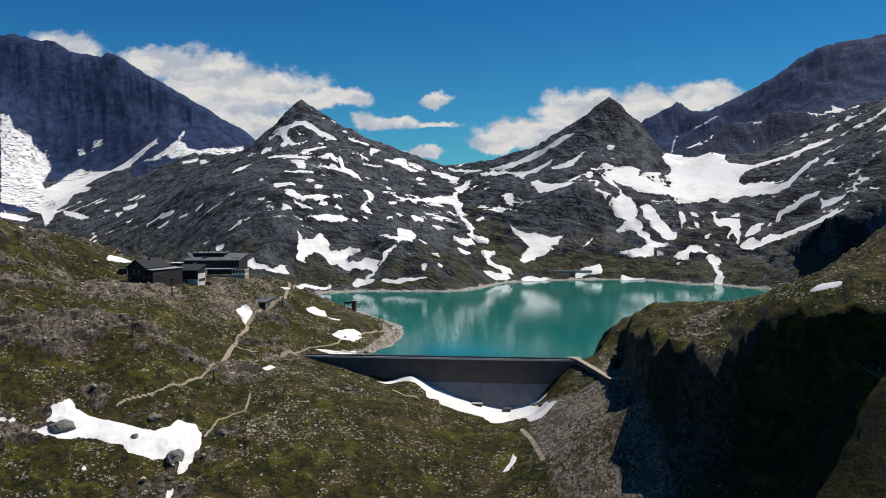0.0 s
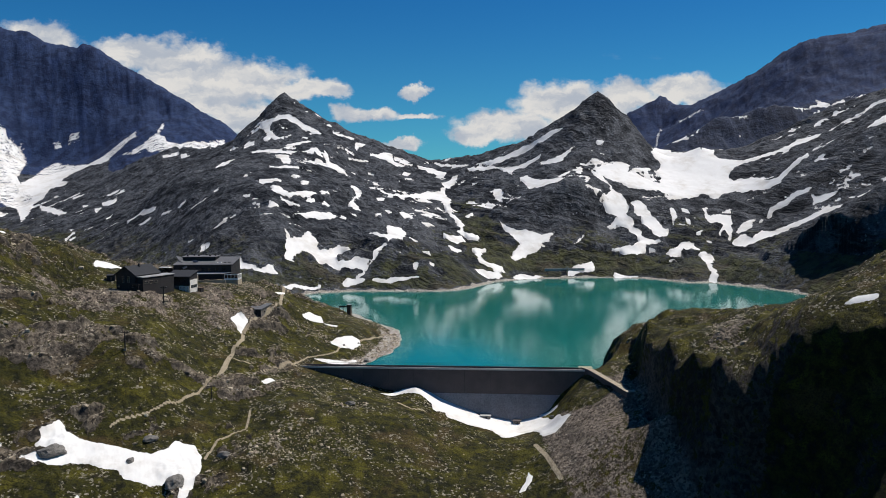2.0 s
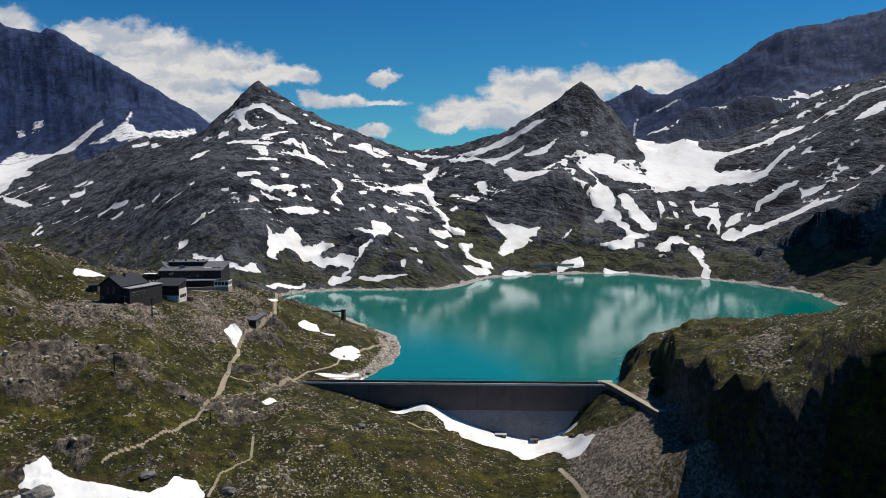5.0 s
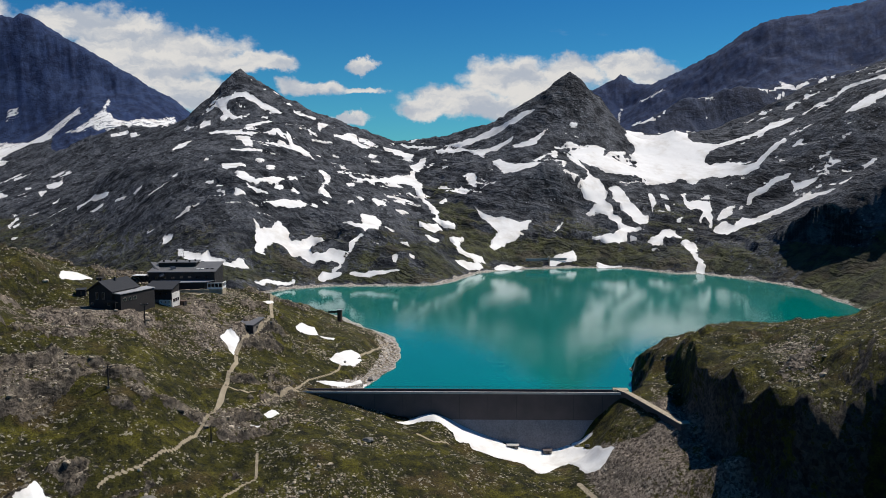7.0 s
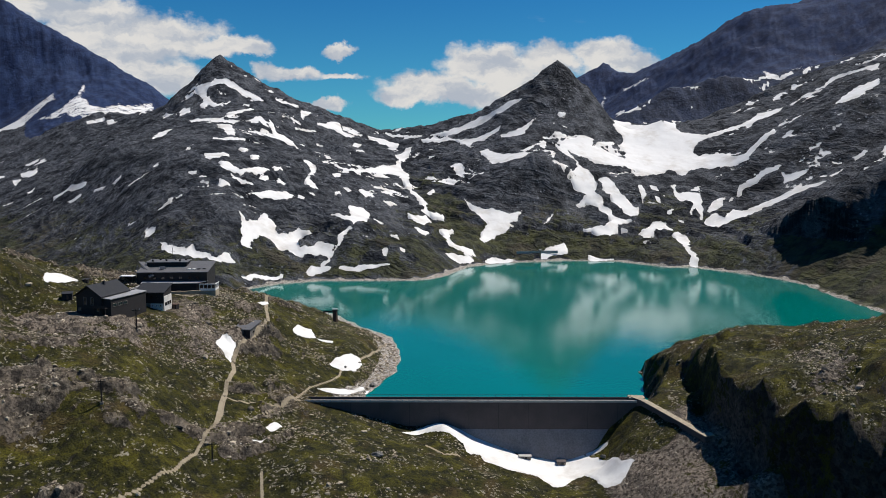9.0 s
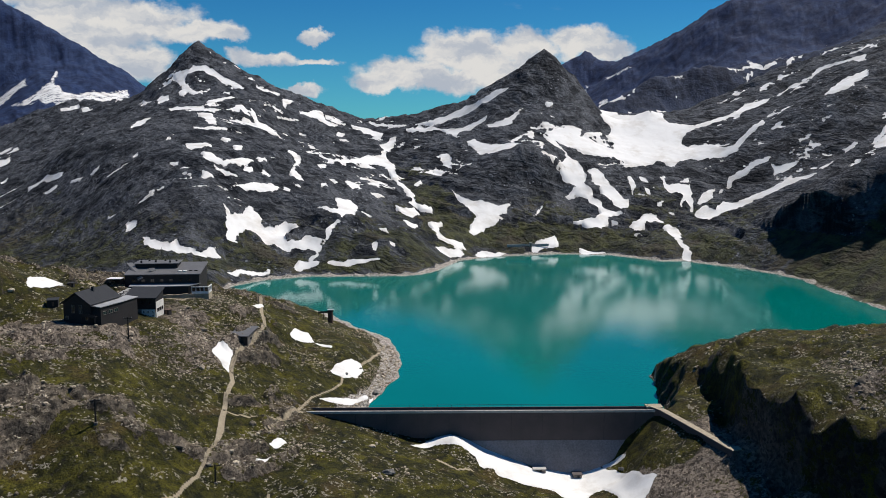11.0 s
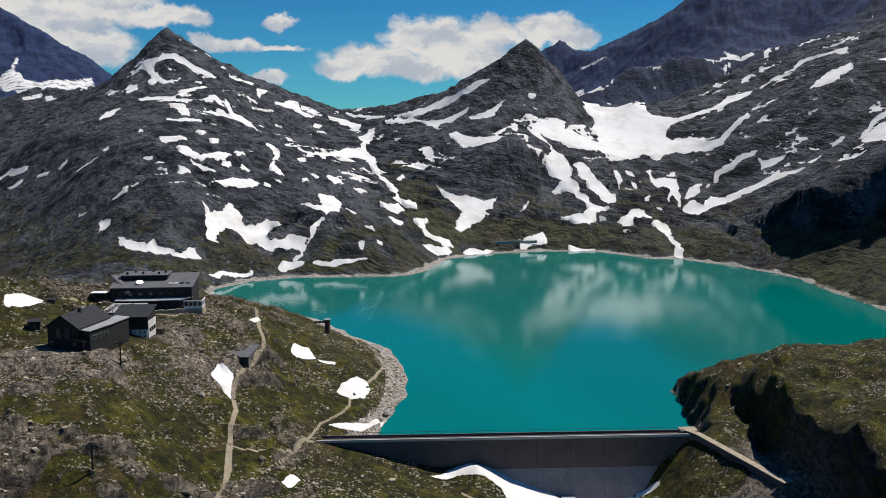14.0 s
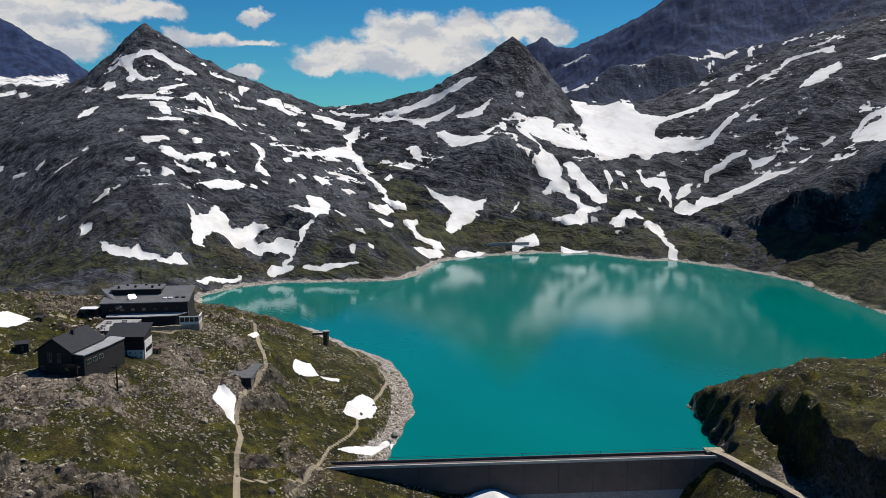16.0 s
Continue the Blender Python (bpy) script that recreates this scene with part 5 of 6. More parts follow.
    shale = shale * (1 - knob)
    green = green + 0.3 * knob
    fan = 0.75 * (1 - smooth(to_track(x, y, [(112, 345), (120, 368), (126, 388)]) + 3 * waves(x, y, 9, 463), 5, 11))
    bank = smooth(x, 175, 200) * smooth(y, 400, 450) * (1 - smooth(y, 520, 600))
    scree = np.clip(np.maximum(np.maximum(0.75 * shale, fan), bank), 0, 1)
    green = np.where(scree > 0.2, green - 0.9 * scree, green) - 0.9 * beach
    scree = np.maximum(scree, 0.85 * rubble_yard)
    scree = np.maximum(scree, (0.8 - 0.5 * (1 - far)) * smooth(rough(x, y, 40, 3, 77), 0.25, 0.6))
    # steepness sets the painted shade, weaker on the far slopes
    cliff_shade = smooth(steep, 0.9, 1.5) * (1 - 0.85 * far)
    return slant, white, np.clip(green, 0, 1), track, scree, np.clip(beach, 0, 1), cliff_shade


# ---- mesh helpers ----


def link_mesh(name, points, faces, mat, attributes=None, smooth_shaded=True):
    """One mesh object from arrays of points and four-cornered faces."""
    mesh = bpy.data.meshes.new(name)
    mesh.vertices.add(len(points))
    mesh.vertices.foreach_set("co", np.ascontiguousarray(points, np.float32).ravel())
    mesh.loops.add(faces.size)
    mesh.loops.foreach_set("vertex_index", np.ascontiguousarray(faces, np.int32).ravel())
    mesh.polygons.add(len(faces))
    mesh.polygons.foreach_set("loop_start", np.arange(0, faces.size, faces.shape[1], dtype=np.int32))
    mesh.polygons.foreach_set("use_smooth", np.full(len(faces), smooth_shaded))
    mesh.update(calc_edges=True)
    for key, values in (attributes or {}).items():
        mesh.attributes.new(key, "FLOAT", "POINT").data.foreach_set("value", np.ascontiguousarray(values, np.float32))
    mesh.materials.append(mat)
    return new(name, mesh)


def part(name, bm, mat, parent=None, label=""):
    """Links a bmesh as one mesh object under a thing or a part."""
    mesh = bpy.data.meshes.new(name)
    bm.normal_update()
    bm.to_mesh(mesh)
    bm.free()
    mesh.materials.append(mat)
    ob = new(name, mesh)
    ob.parent = parent
    return tagged(ob, label)


def box(size, at=(0, 0, 0), turn=0.0, bevel=0.0, bm=None):
    """A block, at by the middle of its base; bevelled edges."""
    bm = bm or bmesh.new()
    m = pose(at[0], at[1], at[2] + size[2] / 2, 0, 0, turn) @ Matrix.Diagonal((*size, 1))
    made = bmesh.ops.create_cube(bm, size=1, matrix=m)
    if bevel:
        edges = {e for v in made["verts"] for e in v.link_edges}
        bmesh.ops.bevel(bm, geom=list(edges), offset=bevel, segments=1, affect="EDGES")
    return bm


def prism(outline, low, high, bm=None):
    """An upright solid over an outline on the plan; low and high are numbers or functions of (x, y)."""
    bm = bm or bmesh.new()
    z0 = low if callable(low) else (lambda x, y: low)
    z1 = high if callable(high) else (lambda x, y: high)
    bottom = [bm.verts.new((x, y, z0(x, y))) for x, y in outline]
    top = [bm.verts.new((x, y, z1(x, y))) for x, y in outline]
    bm.faces.new(top)
    bm.faces.new(bottom[::-1])
    for i in range(len(outline)):
        j = (i + 1) % len(outline)
        bm.faces.new((bottom[i], bottom[j], top[j], top[i]))
    bmesh.ops.recalc_face_normals(bm, faces=bm.faces)
    return bm


def thing(name, label, category, at=(0, 0, 0), turn=0.0, group="", kind=""):
    ob = new(name)
    ob.empty_display_size = 0.5
    ob.matrix_world = pose(*at, 0, 0, turn)
    return tagged(ob, label, category, group, kind)


def height(x, y):
    return float(land(np.array([x]), np.array([y]))[0])


# ---- the ground, one sheet cut along the feet of the mountains ----
HUB = (-45.0, 70.0)
FINE = 0.072            # degrees between the spokes of the sheet


def build_ground():
    fine = np.arange(-33, 47, FINE)
    coarse = np.arange(47, 327, 4.0)
    turns = np.radians(np.concatenate((fine, coarse)))
    rings = [0.02, 8.0, 20.0]
    while rings[-1] < 4750:
        r = rings[-1]
        rings.append(r + (16 if r < 170 else np.interp(r, [170, 270, 480, 540, 760, 800, 1500, 1800, 2100, 2750, 2800], [2.0, 1.05, 1.9, 3.2, 4.2, 2.6, 5.0, 9.0, 14.0, 20.0, 90.0])))
    rings = np.array(rings)
    x = HUB[0] + rings[:, None] * np.sin(turns)[None, :]
    y = HUB[1] + rings[:, None] * np.cos(turns)[None, :]
    skin, region = skin_of(x, y, True)
    rise = relief(x, y, skin)
    hollow = -rise * smooth(y, 620, 900)
    white = snow_cover(x, y, np.clip(0.25 * hollow, -1.5, 1.5))
    z = finish(x, y, skin + rise * (1 - (0.6 + 0.25 * smooth(y, 620, 900)) * white) + 0.6 * white)
    gy = np.gradient(z, axis=0) / np.gradient(rings)[:, None]
    gx = np.gradient(z, axis=1) / (rings[:, None] * np.radians(FINE))
    steep = np.hypot(gx, gy)
    slant, white, green, track, scree, beach, cliff_shade = covers(x, y, z, steep, white, hollow)
    wide = len(turns)
    i, j = np.meshgrid(np.arange(len(rings) - 1), np.arange(wide), indexing="ij")
    k = (j + 1) % wide
    faces = np.stack((i * wide + j, (i + 1) * wide + j, (i + 1) * wide + k, i * wide + k), -1).reshape(-1, 4)
    faces = faces[:, ::-1]
    owner = region[:-1, :].reshape(-1)
    points = np.stack((x, y, z), -1).reshape(-1, 3)
    data = {"slant": slant.ravel(), "snow": white.ravel(), "green": green.ravel(), "track": track.ravel(), "scree": scree.ravel(), "beach": beach.ravel(), "cliff_shade": cliff_shade.ravel()}
    names = {
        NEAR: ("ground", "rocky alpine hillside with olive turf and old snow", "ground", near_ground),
        LEFT_PEAK: ("mountain", "dark pyramid-shaped rock mountain streaked with snow patches", "mountain", far_ground),
        RIGHT_PEAK: ("mountain", "pointed grey rock mountain with snow gullies above the lake", "mountain", far_ground),
        LEFT_MASSIF: ("mountain", "high jagged massif tinted blue-grey for haze, with snowfields at its foot", "mountain", hazed_ground),
        RIGHT_MASSIF: ("mountain", "tall dark massif tinted blue for haze, with a snow ledge behind the bowl", "mountain", hazed_ground),
        FAR_PEAK: ("mountain", "small distant rock peak tinted blue-grey for haze", "mountain", hazed_ground),
        FORE_RIDGE: ("mountain", "rock ridge behind the snow bowl, coloured near-black as in shade", "mountain", shaded_ground),
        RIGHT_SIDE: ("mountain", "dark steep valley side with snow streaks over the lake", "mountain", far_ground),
    }
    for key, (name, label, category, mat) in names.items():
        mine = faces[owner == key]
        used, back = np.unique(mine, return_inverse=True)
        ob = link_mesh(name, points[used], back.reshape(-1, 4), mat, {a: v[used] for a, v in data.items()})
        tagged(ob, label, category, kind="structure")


build_ground()


def build_lake():
    bm = bmesh.new()
    bm.faces.new([bm.verts.new((x, y, 0)) for x, y in [(-81, 446), (69, 426), (84, 426), (200, 470), (420, 560), (420, 1010), (60, 1010), (-190, 900), (-190, 740), (-90, 640), (-90, 470)]])
    ob = part("water", bm, lake_water)
    tagged(ob, "still turquoise glacial lake reflecting snow and clouds", "lake", kind="structure")


build_lake()

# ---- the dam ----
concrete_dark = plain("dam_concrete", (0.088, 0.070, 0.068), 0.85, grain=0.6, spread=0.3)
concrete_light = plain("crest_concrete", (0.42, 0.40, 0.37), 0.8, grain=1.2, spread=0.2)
concrete_mid = plain("lower_face_concrete", (0.265, 0.228, 0.215), 0.85, grain=0.35, spread=0.3)
concrete_stain = plain("joint_stain", (0.04, 0.038, 0.038), 0.9)
dark_rail = plain("rail_steel", (0.05, 0.05, 0.05), 0.5, 0.5)
DAM_A, DAM_B, DAM_Z = Vector((-78.4, 443.6, 0)), Vector((67.4, 424.3, 0)), 6.8
dam = thing("dam", "dark grey concrete gravity dam holding the lake", "dam", (*((DAM_A + DAM_B) / 2).xy, -30), math.degrees(math.atan2(DAM_B.y - DAM_A.y, DAM_B.x - DAM_A.x)))


def build_dam():
    half = (DAM_B - DAM_A).length / 2
    # darker concrete on the upright wall, lighter on the sloping face
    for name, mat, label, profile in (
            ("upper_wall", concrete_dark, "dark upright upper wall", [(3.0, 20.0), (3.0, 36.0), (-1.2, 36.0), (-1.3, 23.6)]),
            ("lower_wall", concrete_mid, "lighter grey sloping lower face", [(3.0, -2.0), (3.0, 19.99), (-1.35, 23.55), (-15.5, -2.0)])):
        bm = bmesh.new()
        ends = [[bm.verts.new((x, y, z)) for y, z in profile] for x in (-half - 1, half + 1)]
        for i in range(4):
            bm.faces.new((ends[0][i], ends[0][(i + 1) % 4], ends[1][(i + 1) % 4], ends[1][i]))
        bm.faces.new(ends[0][::-1])
        bm.faces.new(ends[1])
        bmesh.ops.recalc_face_normals(bm, faces=bm.faces)
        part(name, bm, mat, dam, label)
    for i in range(11):
        x = -half + 7.4 + i * (2 * half - 14.8) / 10
        part("joint", box((0.16, 0.12, 12.2), (x, -1.34, 23.7)), concrete_stain, dam, "dark vertical joint")
    for i in range(25):
        x = -half + 1 + i * (2 * half - 2) / 24
        part("rail_post", box((0.12, 0.12, 1.1), (x, 2.8, 36.9)), dark_rail, dam)
    part("handrail", box((2 * half, 0.1, 0.1), (0, 2.8, 38.0)), dark_rail, dam)
    part("parapet", box((2 * half + 2, 0.5, 1.0), (0, -1.5, 36.0 - 0.2)), concrete_light, dam, "pale concrete parapet")
    part("parapet", box((2 * half + 2, 0.4, 1.0), (0, 2.8, 36.0)), concrete_dark, dam)


build_dam()

# ---- materials of built things ----
black_timber = plain("black_timber", (0.014, 0.012, 0.013), 0.75, grain=1.5, spread=0.5)
slate_roof = plain("slate_roof", (0.018, 0.020, 0.025), 0.9, grain=1.2, spread=0.3)
zinc_roof = plain("zinc_roof", (0.11, 0.11, 0.115), 0.7, 0.1, grain=0.9, spread=0.3)
pale_sheet = plain("pale_sheet", (0.30, 0.30, 0.305), 0.55, grain=0.8, spread=0.2)
white_render = plain("white_render", (0.62, 0.60, 0.56), 0.85, grain=0.8, spread=0.2)
white_paint = plain("white_paint", (0.72, 0.71, 0.69), 0.6, grain=2.0, spread=0.1)
rubble_stone = plain("rubble_stone", (0.17, 0.15, 0.13), 0.9, grain=1.6, spread=0.6, relief=0.15)
beige_stone = plain("beige_stone", (0.33, 0.28, 0.20), 0.9, grain=1.2, spread=0.35, relief=0.08)
brown_stone = plain("brown_stone", (0.10, 0.062, 0.045), 0.9, grain=1.0, spread=0.4, relief=0.08)
dark_steel = plain("dark_steel", (0.035, 0.033, 0.032), 0.55, 0.6, grain=2.0, spread=0.3)
paving = plain("terrace_paving", (0.30, 0.29, 0.28), 0.8, grain=0.7, spread=0.35)


def glass_material():
    m, n, s = material("window_glass")
    n.put(s.inputs["Base Color"], (0.012, 0.015, 0.02, 1))
    n.put(s.inputs["Roughness"], 0.06)
    n.put(s.inputs["Specular IOR Level"], 0.9)
    return m


glass = glass_material()


def slab(points, thick, bm=None):
    """A sheet of that thickness under four corners."""
    bm = bm or bmesh.new()
    top = [bm.verts.new(p) for p in points]
    low = [bm.verts.new((p[0], p[1], p[2] - thick)) for p in points]
    bm.faces.new(top)
    bm.faces.new(low[::-1])
    for i in range(len(points)):
        j = (i + 1) % len(points)
        bm.faces.new((low[i], low[j], top[j], top[i]))
    bmesh.ops.recalc_face_normals(bm, faces=bm.faces)
    return bm


def window(parent, x, y, z, wide, high, turn=0.0, frame_mat=None, proud=0.08):
    """A framed window on a wall that faces -y when turn is 0; (x, y, z) is the middle of its sill line."""
    c, s = math.cos(radians(turn)), math.sin(radians(turn))
    bm = bmesh.new()
    bar = 0.14
    for dx, dz, w, h in ((-wide / 2, 0, bar, high), (wide / 2, 0, bar, high), (0, 0, wide + bar, bar), (0, high - bar, wide + bar, bar), (0, 0, 0.08, high)):
        box((w, 0.16, h), (x + c * dx + s * proud, y + s * dx - c * proud, z + dz), turn, bm=bm)
    fr = part("window", bm, frame_mat or white_paint, parent)
    part("pane", box((wide - 0.1, 0.06, high - 0.1), (x + s * 0.03, y - c * 0.03, z + 0.05), turn), glass, fr)
    return fr


def gable_walls(wide, deep, eave, ridge, foot=-5.0, along_x=False):
    """A house body with its ridge running back (or across)."""
    bm = bmesh.new()
    if along_x:
        loops = [[(x, 0, foot), (x, deep, foot), (x, deep, eave), (x, deep / 2, ridge), (x, 0, eave)] for x in (-wide / 2, wide / 2)]
    else:
        loops = [[(-wide / 2, y, foot), (wide / 2, y, foot), (wide / 2, y, eave), (0, y, ridge), (-wide / 2, y, eave)] for y in (0, deep)]
    a, b = [[bm.verts.new(p) for p in loop] for loop in loops]
    bm.faces.new(a)
    bm.faces.new(b[::-1])
    for i in range(5):
        j = (i + 1) % 5
        bm.faces.new((a[i], b[i], b[j], a[j]))
    bmesh.ops.recalc_face_normals(bm, faces=bm.faces)
    return bm


# ---- the old lodge ----
def build_old_lodge():
    wide, deep, eave, ridge = 12.2, 18.7, 7.6, 11.8
    ob = thing("old_lodge", "old black timber mountain lodge with slate gable roof", "building", (-168.3, 441.7, 48.6), math.degrees(-0.36))
    part("wall", gable_walls(wide, deep, eave - 0.35, ridge - 0.45, -5), black_timber, ob)
    for side in (-1, 1):
        part("roof", slab([(0, -1.0, ridge), (0, deep + 0.8, ridge), (side * (wide / 2 + 0.9), deep + 0.8, eave - 0.5), (side * (wide / 2 + 0.9), -1.0, eave - 0.5)], 0.35), slate_roof, ob, "dark slate roof")
    part("chimney", box((0.9, 0.9, 2.0), (1.2, 9.0, ridge - 1.2), bevel=0.05), slate_roof, ob)
    for x in (-1.7, 1.7):
        window(ob, x, 0, 3.2, 1.3, 3.4, frame_mat=rubble_stone)
    for x in (-4.5, 4.5):
        window(ob, x, 0, 0.6, 1.2, 1.4, frame_mat=rubble_stone)
    wing = part("side_wing", prism([(wide / 2 - 0.5, 1.2), (wide / 2 + 3.8, 1.2), (wide / 2 + 4.8, 14.0), (wide / 2 + 4.8, deep + 6.0), (wide / 2 - 0.5, deep + 6.0)], -6.0, 5.6), black_timber, ob, "low black side wing")
    part("wing_roof", slab([(wide / 2 - 0.3, 0.4, 6.5), (wide / 2 - 0.3, deep + 6.2, 6.5), (wide / 2 + 5.2, deep + 6.2, 6.1), (wide / 2 + 5.2, 13.8, 6.1), (wide / 2 + 4.2, 0.4, 6.1)], 0.3), pale_sheet, wing, "pale sheet-metal roof")
    for y in (3.5, 6.8, 10.1):
        window(wing, wide / 2 + 3.8 + (y - 1.2) * 0.078, y, 2.4, 2.2, 1.5, 85.5, rubble_stone)
    part("balcony", box((6.4, 1.6, 0.25), (wide / 2 - 0.2, -0.8, 2.2)), black_timber, ob)
    for x in (wide / 2 - 3.2, wide / 2, wide / 2 + 2.8):
        part("post", box((0.22, 0.22, 5.4), (x, -1.4, -3.0)), black_timber, ob)
    part("balcony_rail", box((6.4, 0.1, 0.9), (wide / 2 - 0.2, -1.55, 2.45)), black_timber, ob)


build_old_lodge()


# ---- the staff house ----
def build_staff_house():
    wide, deep, eave, ridge = 13.6, 10.4, 8.8, 11.2
    ob = thing("staff_house", "black timber house on white rendered lower storey", "building", (-151.2, 474.2, 42.8), -8)
    part("wall", prism([(-wide / 2, 0), (wide / 2, 0), (wide / 2, deep), (-wide / 2, deep)], 3.9, lambda x, y: eave + 0.15 + (ridge - eave) * y / deep), black_timber, ob)
    part("base_wall", box((wide - 0.1, deep - 0.1, 9.9), (0, deep / 2, -6.0)), rubble_stone, ob)
    part("render_wall", box((0.25, deep - 0.6, 7.6), (wide / 2 + 0.08, deep / 2, -0.6), bevel=0.03), white_render, ob, "white rendered gable wall")
    part("front_render", box((6.0, 0.25, 3.7), (wide / 2 - 3.2, -0.08, 0.0), bevel=0.03), white_render, ob)
    part("roof", slab([(-wide / 2 - 0.6, deep + 0.8, ridge + 0.7), (wide / 2 + 0.6, deep + 0.8, ridge + 0.7), (wide / 2 + 0.6, -0.9, eave + 0.3), (-wide / 2 - 0.6, -0.9, eave + 0.3)], 0.35), slate_roof, ob, "dark slate pent roof")
    for x in (wide / 2 - 5.2, wide / 2 - 3.2, wide / 2 - 1.2):
        for z in (0.5, 2.2):
            window(ob, x, -0.2, z, 0.8, 1.0, frame_mat=white_paint)
    for y in (2.4, 5.2, 8.0):
        window(ob, wide / 2 + 0.2, y, 2.4, 1.9, 1.6, 90, dark_steel)
    for x in (-5, -2, 1, 4):
        window(ob, x, 0, 6.0, 1.2, 1.3, frame_mat=black_timber)
    part("gutter", box((wide + 1.7, 0.2, 0.2), (0, -1.0, eave - 0.2)), dark_steel, ob)


build_staff_house()


# ---- the hotel ----
def build_hotel():
    half, deep, front, back = 18.3, 18.3, 9.6, 13.0
    ob = thing("mountain_hotel", "large black-clad mountain hotel with folded grey roofs", "building", (-151.1, 524.5, 45.3), math.degrees(-0.07))
    slope = lambda x, y: front + (back - front) * y / deep
    part("wall", prism([(-half, 0), (half, 0), (half, deep), (-half, deep)], -6.0, lambda x, y: slope(x, y) - 0.4), black_timber, ob)
    part("roof", slab([(-half - 0.3, -0.7, slope(0, -0.7)), (half + 0.7, -0.7, slope(0, -0.7)), (half + 0.7, deep + 0.7, slope(0, deep + 0.7)), (-half - 0.3, deep + 0.7, slope(0, deep + 0.7))], 0.4), zinc_roof, ob, "sloping grey zinc roof")
    light = part("clerestory", box((21.0, 8.0, 3.0), (-5.0, 13.0, slope(0, 9) - 0.6)), black_timber, ob, "raised black clerestory")
    part("clerestory_roof", slab([(-16.0, 8.4, slope(0, 9) + 2.5), (6.2, 8.4, slope(0, 9) + 2.5), (6.2, 17.8, slope(0, 9) + 3.1), (-16.0, 17.8, slope(0, 9) + 3.1)], 0.3), zinc_roof, light)
    part("roof_wing", slab([(-half - 2.6, 11.5, slope(0, 11.5) + 2.2), (-half + 0.4, 12.5, slope(0, 12) + 1.8), (-half + 9.4, -1.6, front - 1.6), (-half + 7.0, -1.6, front - 2.6)], 0.5), zinc_roof, ob, "slanting folded roof wing")
    low = part("lower_storey", prism([(-15.0, 0.0), (-15.0, -3.4), (-2.0, -4.6), (13.5, -3.6), (half, 0.0)], -6.0, 3.6), black_timber, ob)
    part("lower_roof", slab([(-15.5, 0.6, 4.7), (-15.5, -3.9, 4.1), (-2.0, -5.1, 4.1), (14.0, -4.0, 4.1), (half + 0.4, 0.6, 4.7)], 0.35), pale_sheet, low, "pale sheet roof strip")
    for i in range(7):
        window(ob, -14 + i * 4.6, 0, 5.6, 1.8, 1.5, frame_mat=black_timber)
    for x, y in ((8.0, 4.0), (10.4, 4.0)):
        tray = part("roof_window", box((1.7, 2.2, 0.3), (x, y, slope(x, y) - 0.05)), white_paint, ob, "white framed roof window")
        part("pane", box((1.3, 1.8, 0.06), (x, y, slope(x, y) + 0.27)), white_render, tray)
    for x in (13.2, 16.0):
        dome = part("roof_hatch", box((1.6, 1.6, 0.45), (x, 4.4, slope(x, 4.4) - 0.05), bevel=0.12), dark_steel, ob)
    panel = part("solar_panel", box((3.2, 1.9, 0.1), (0, 0, -0.05)), glass, ob, "glinting glass solar panel")
    lean = (sun_way + Vector((0.158, -0.968, 0.194))).normalized()
    panel.matrix_local = Matrix.LocRotScale((-6.0, 4.4, slope(0, 4.4) + 0.9), (pose(0, 0, 0, 0, 0, 4).to_3x3() @ lean).to_track_quat("Z", "Y"), None)
    part("panel_stand", box((0.3, 0.3, 1.0), (-6.0, 4.4, slope(0, 4.4) - 0.2)), dark_steel, ob)
    for x, y in ((-13, 11), (-10, 15), (-6, 12), (-2, 15.5), (1.5, 11), (4, 14)):
        part("roof_vent", box((0.9, 0.9, 1.1), (x, y, slope(0, 9) + 2.6), bevel=0.06), dark_steel, ob)
    # glazed veranda at the lake end
    porch = part("veranda_floor", box((8.4, 8.6, 4.4), (half + 1.4, -1.2, -4.2)), beige_stone, ob)
    for i in range(5):
        part("veranda_post", box((0.28, 0.28, 3.3), (half - 2.6 + i * 2.0, -5.4, 0.2)), white_paint, ob, "white timber post")
        part("veranda_post", box((0.28, 0.28, 3.3), (half + 5.4, -5.4 + i * 2.0, 0.2)), white_paint, ob, "white timber post")
    part("veranda_beam", box((8.4, 0.35, 0.4), (half + 1.4, -5.4, 3.4)), white_paint, ob)
    part("veranda_beam", box((0.35, 8.4, 0.4), (half + 5.4, -1.2, 3.4)), white_paint, ob)
    part("veranda_panel", box((8.2, 0.14, 1.1), (half + 1.4, -5.4, 0.2)), white_paint, ob)
    part("veranda_panel", box((0.14, 8.2, 1.1), (half + 5.4, -1.2, 0.2)), white_paint, ob)
    for i in range(4):
        part("veranda_pane", box((1.7, 0.06, 2.0), (half - 1.6 + i * 2.0, -5.4, 1.35)), glass, ob)


build_hotel()


def on_ground(ob_name, label, category, x, y, turn=0.0, sink=0.0, group=""):
    return thing(ob_name, label, category, (x, y, height(x, y) - sink), turn, group)


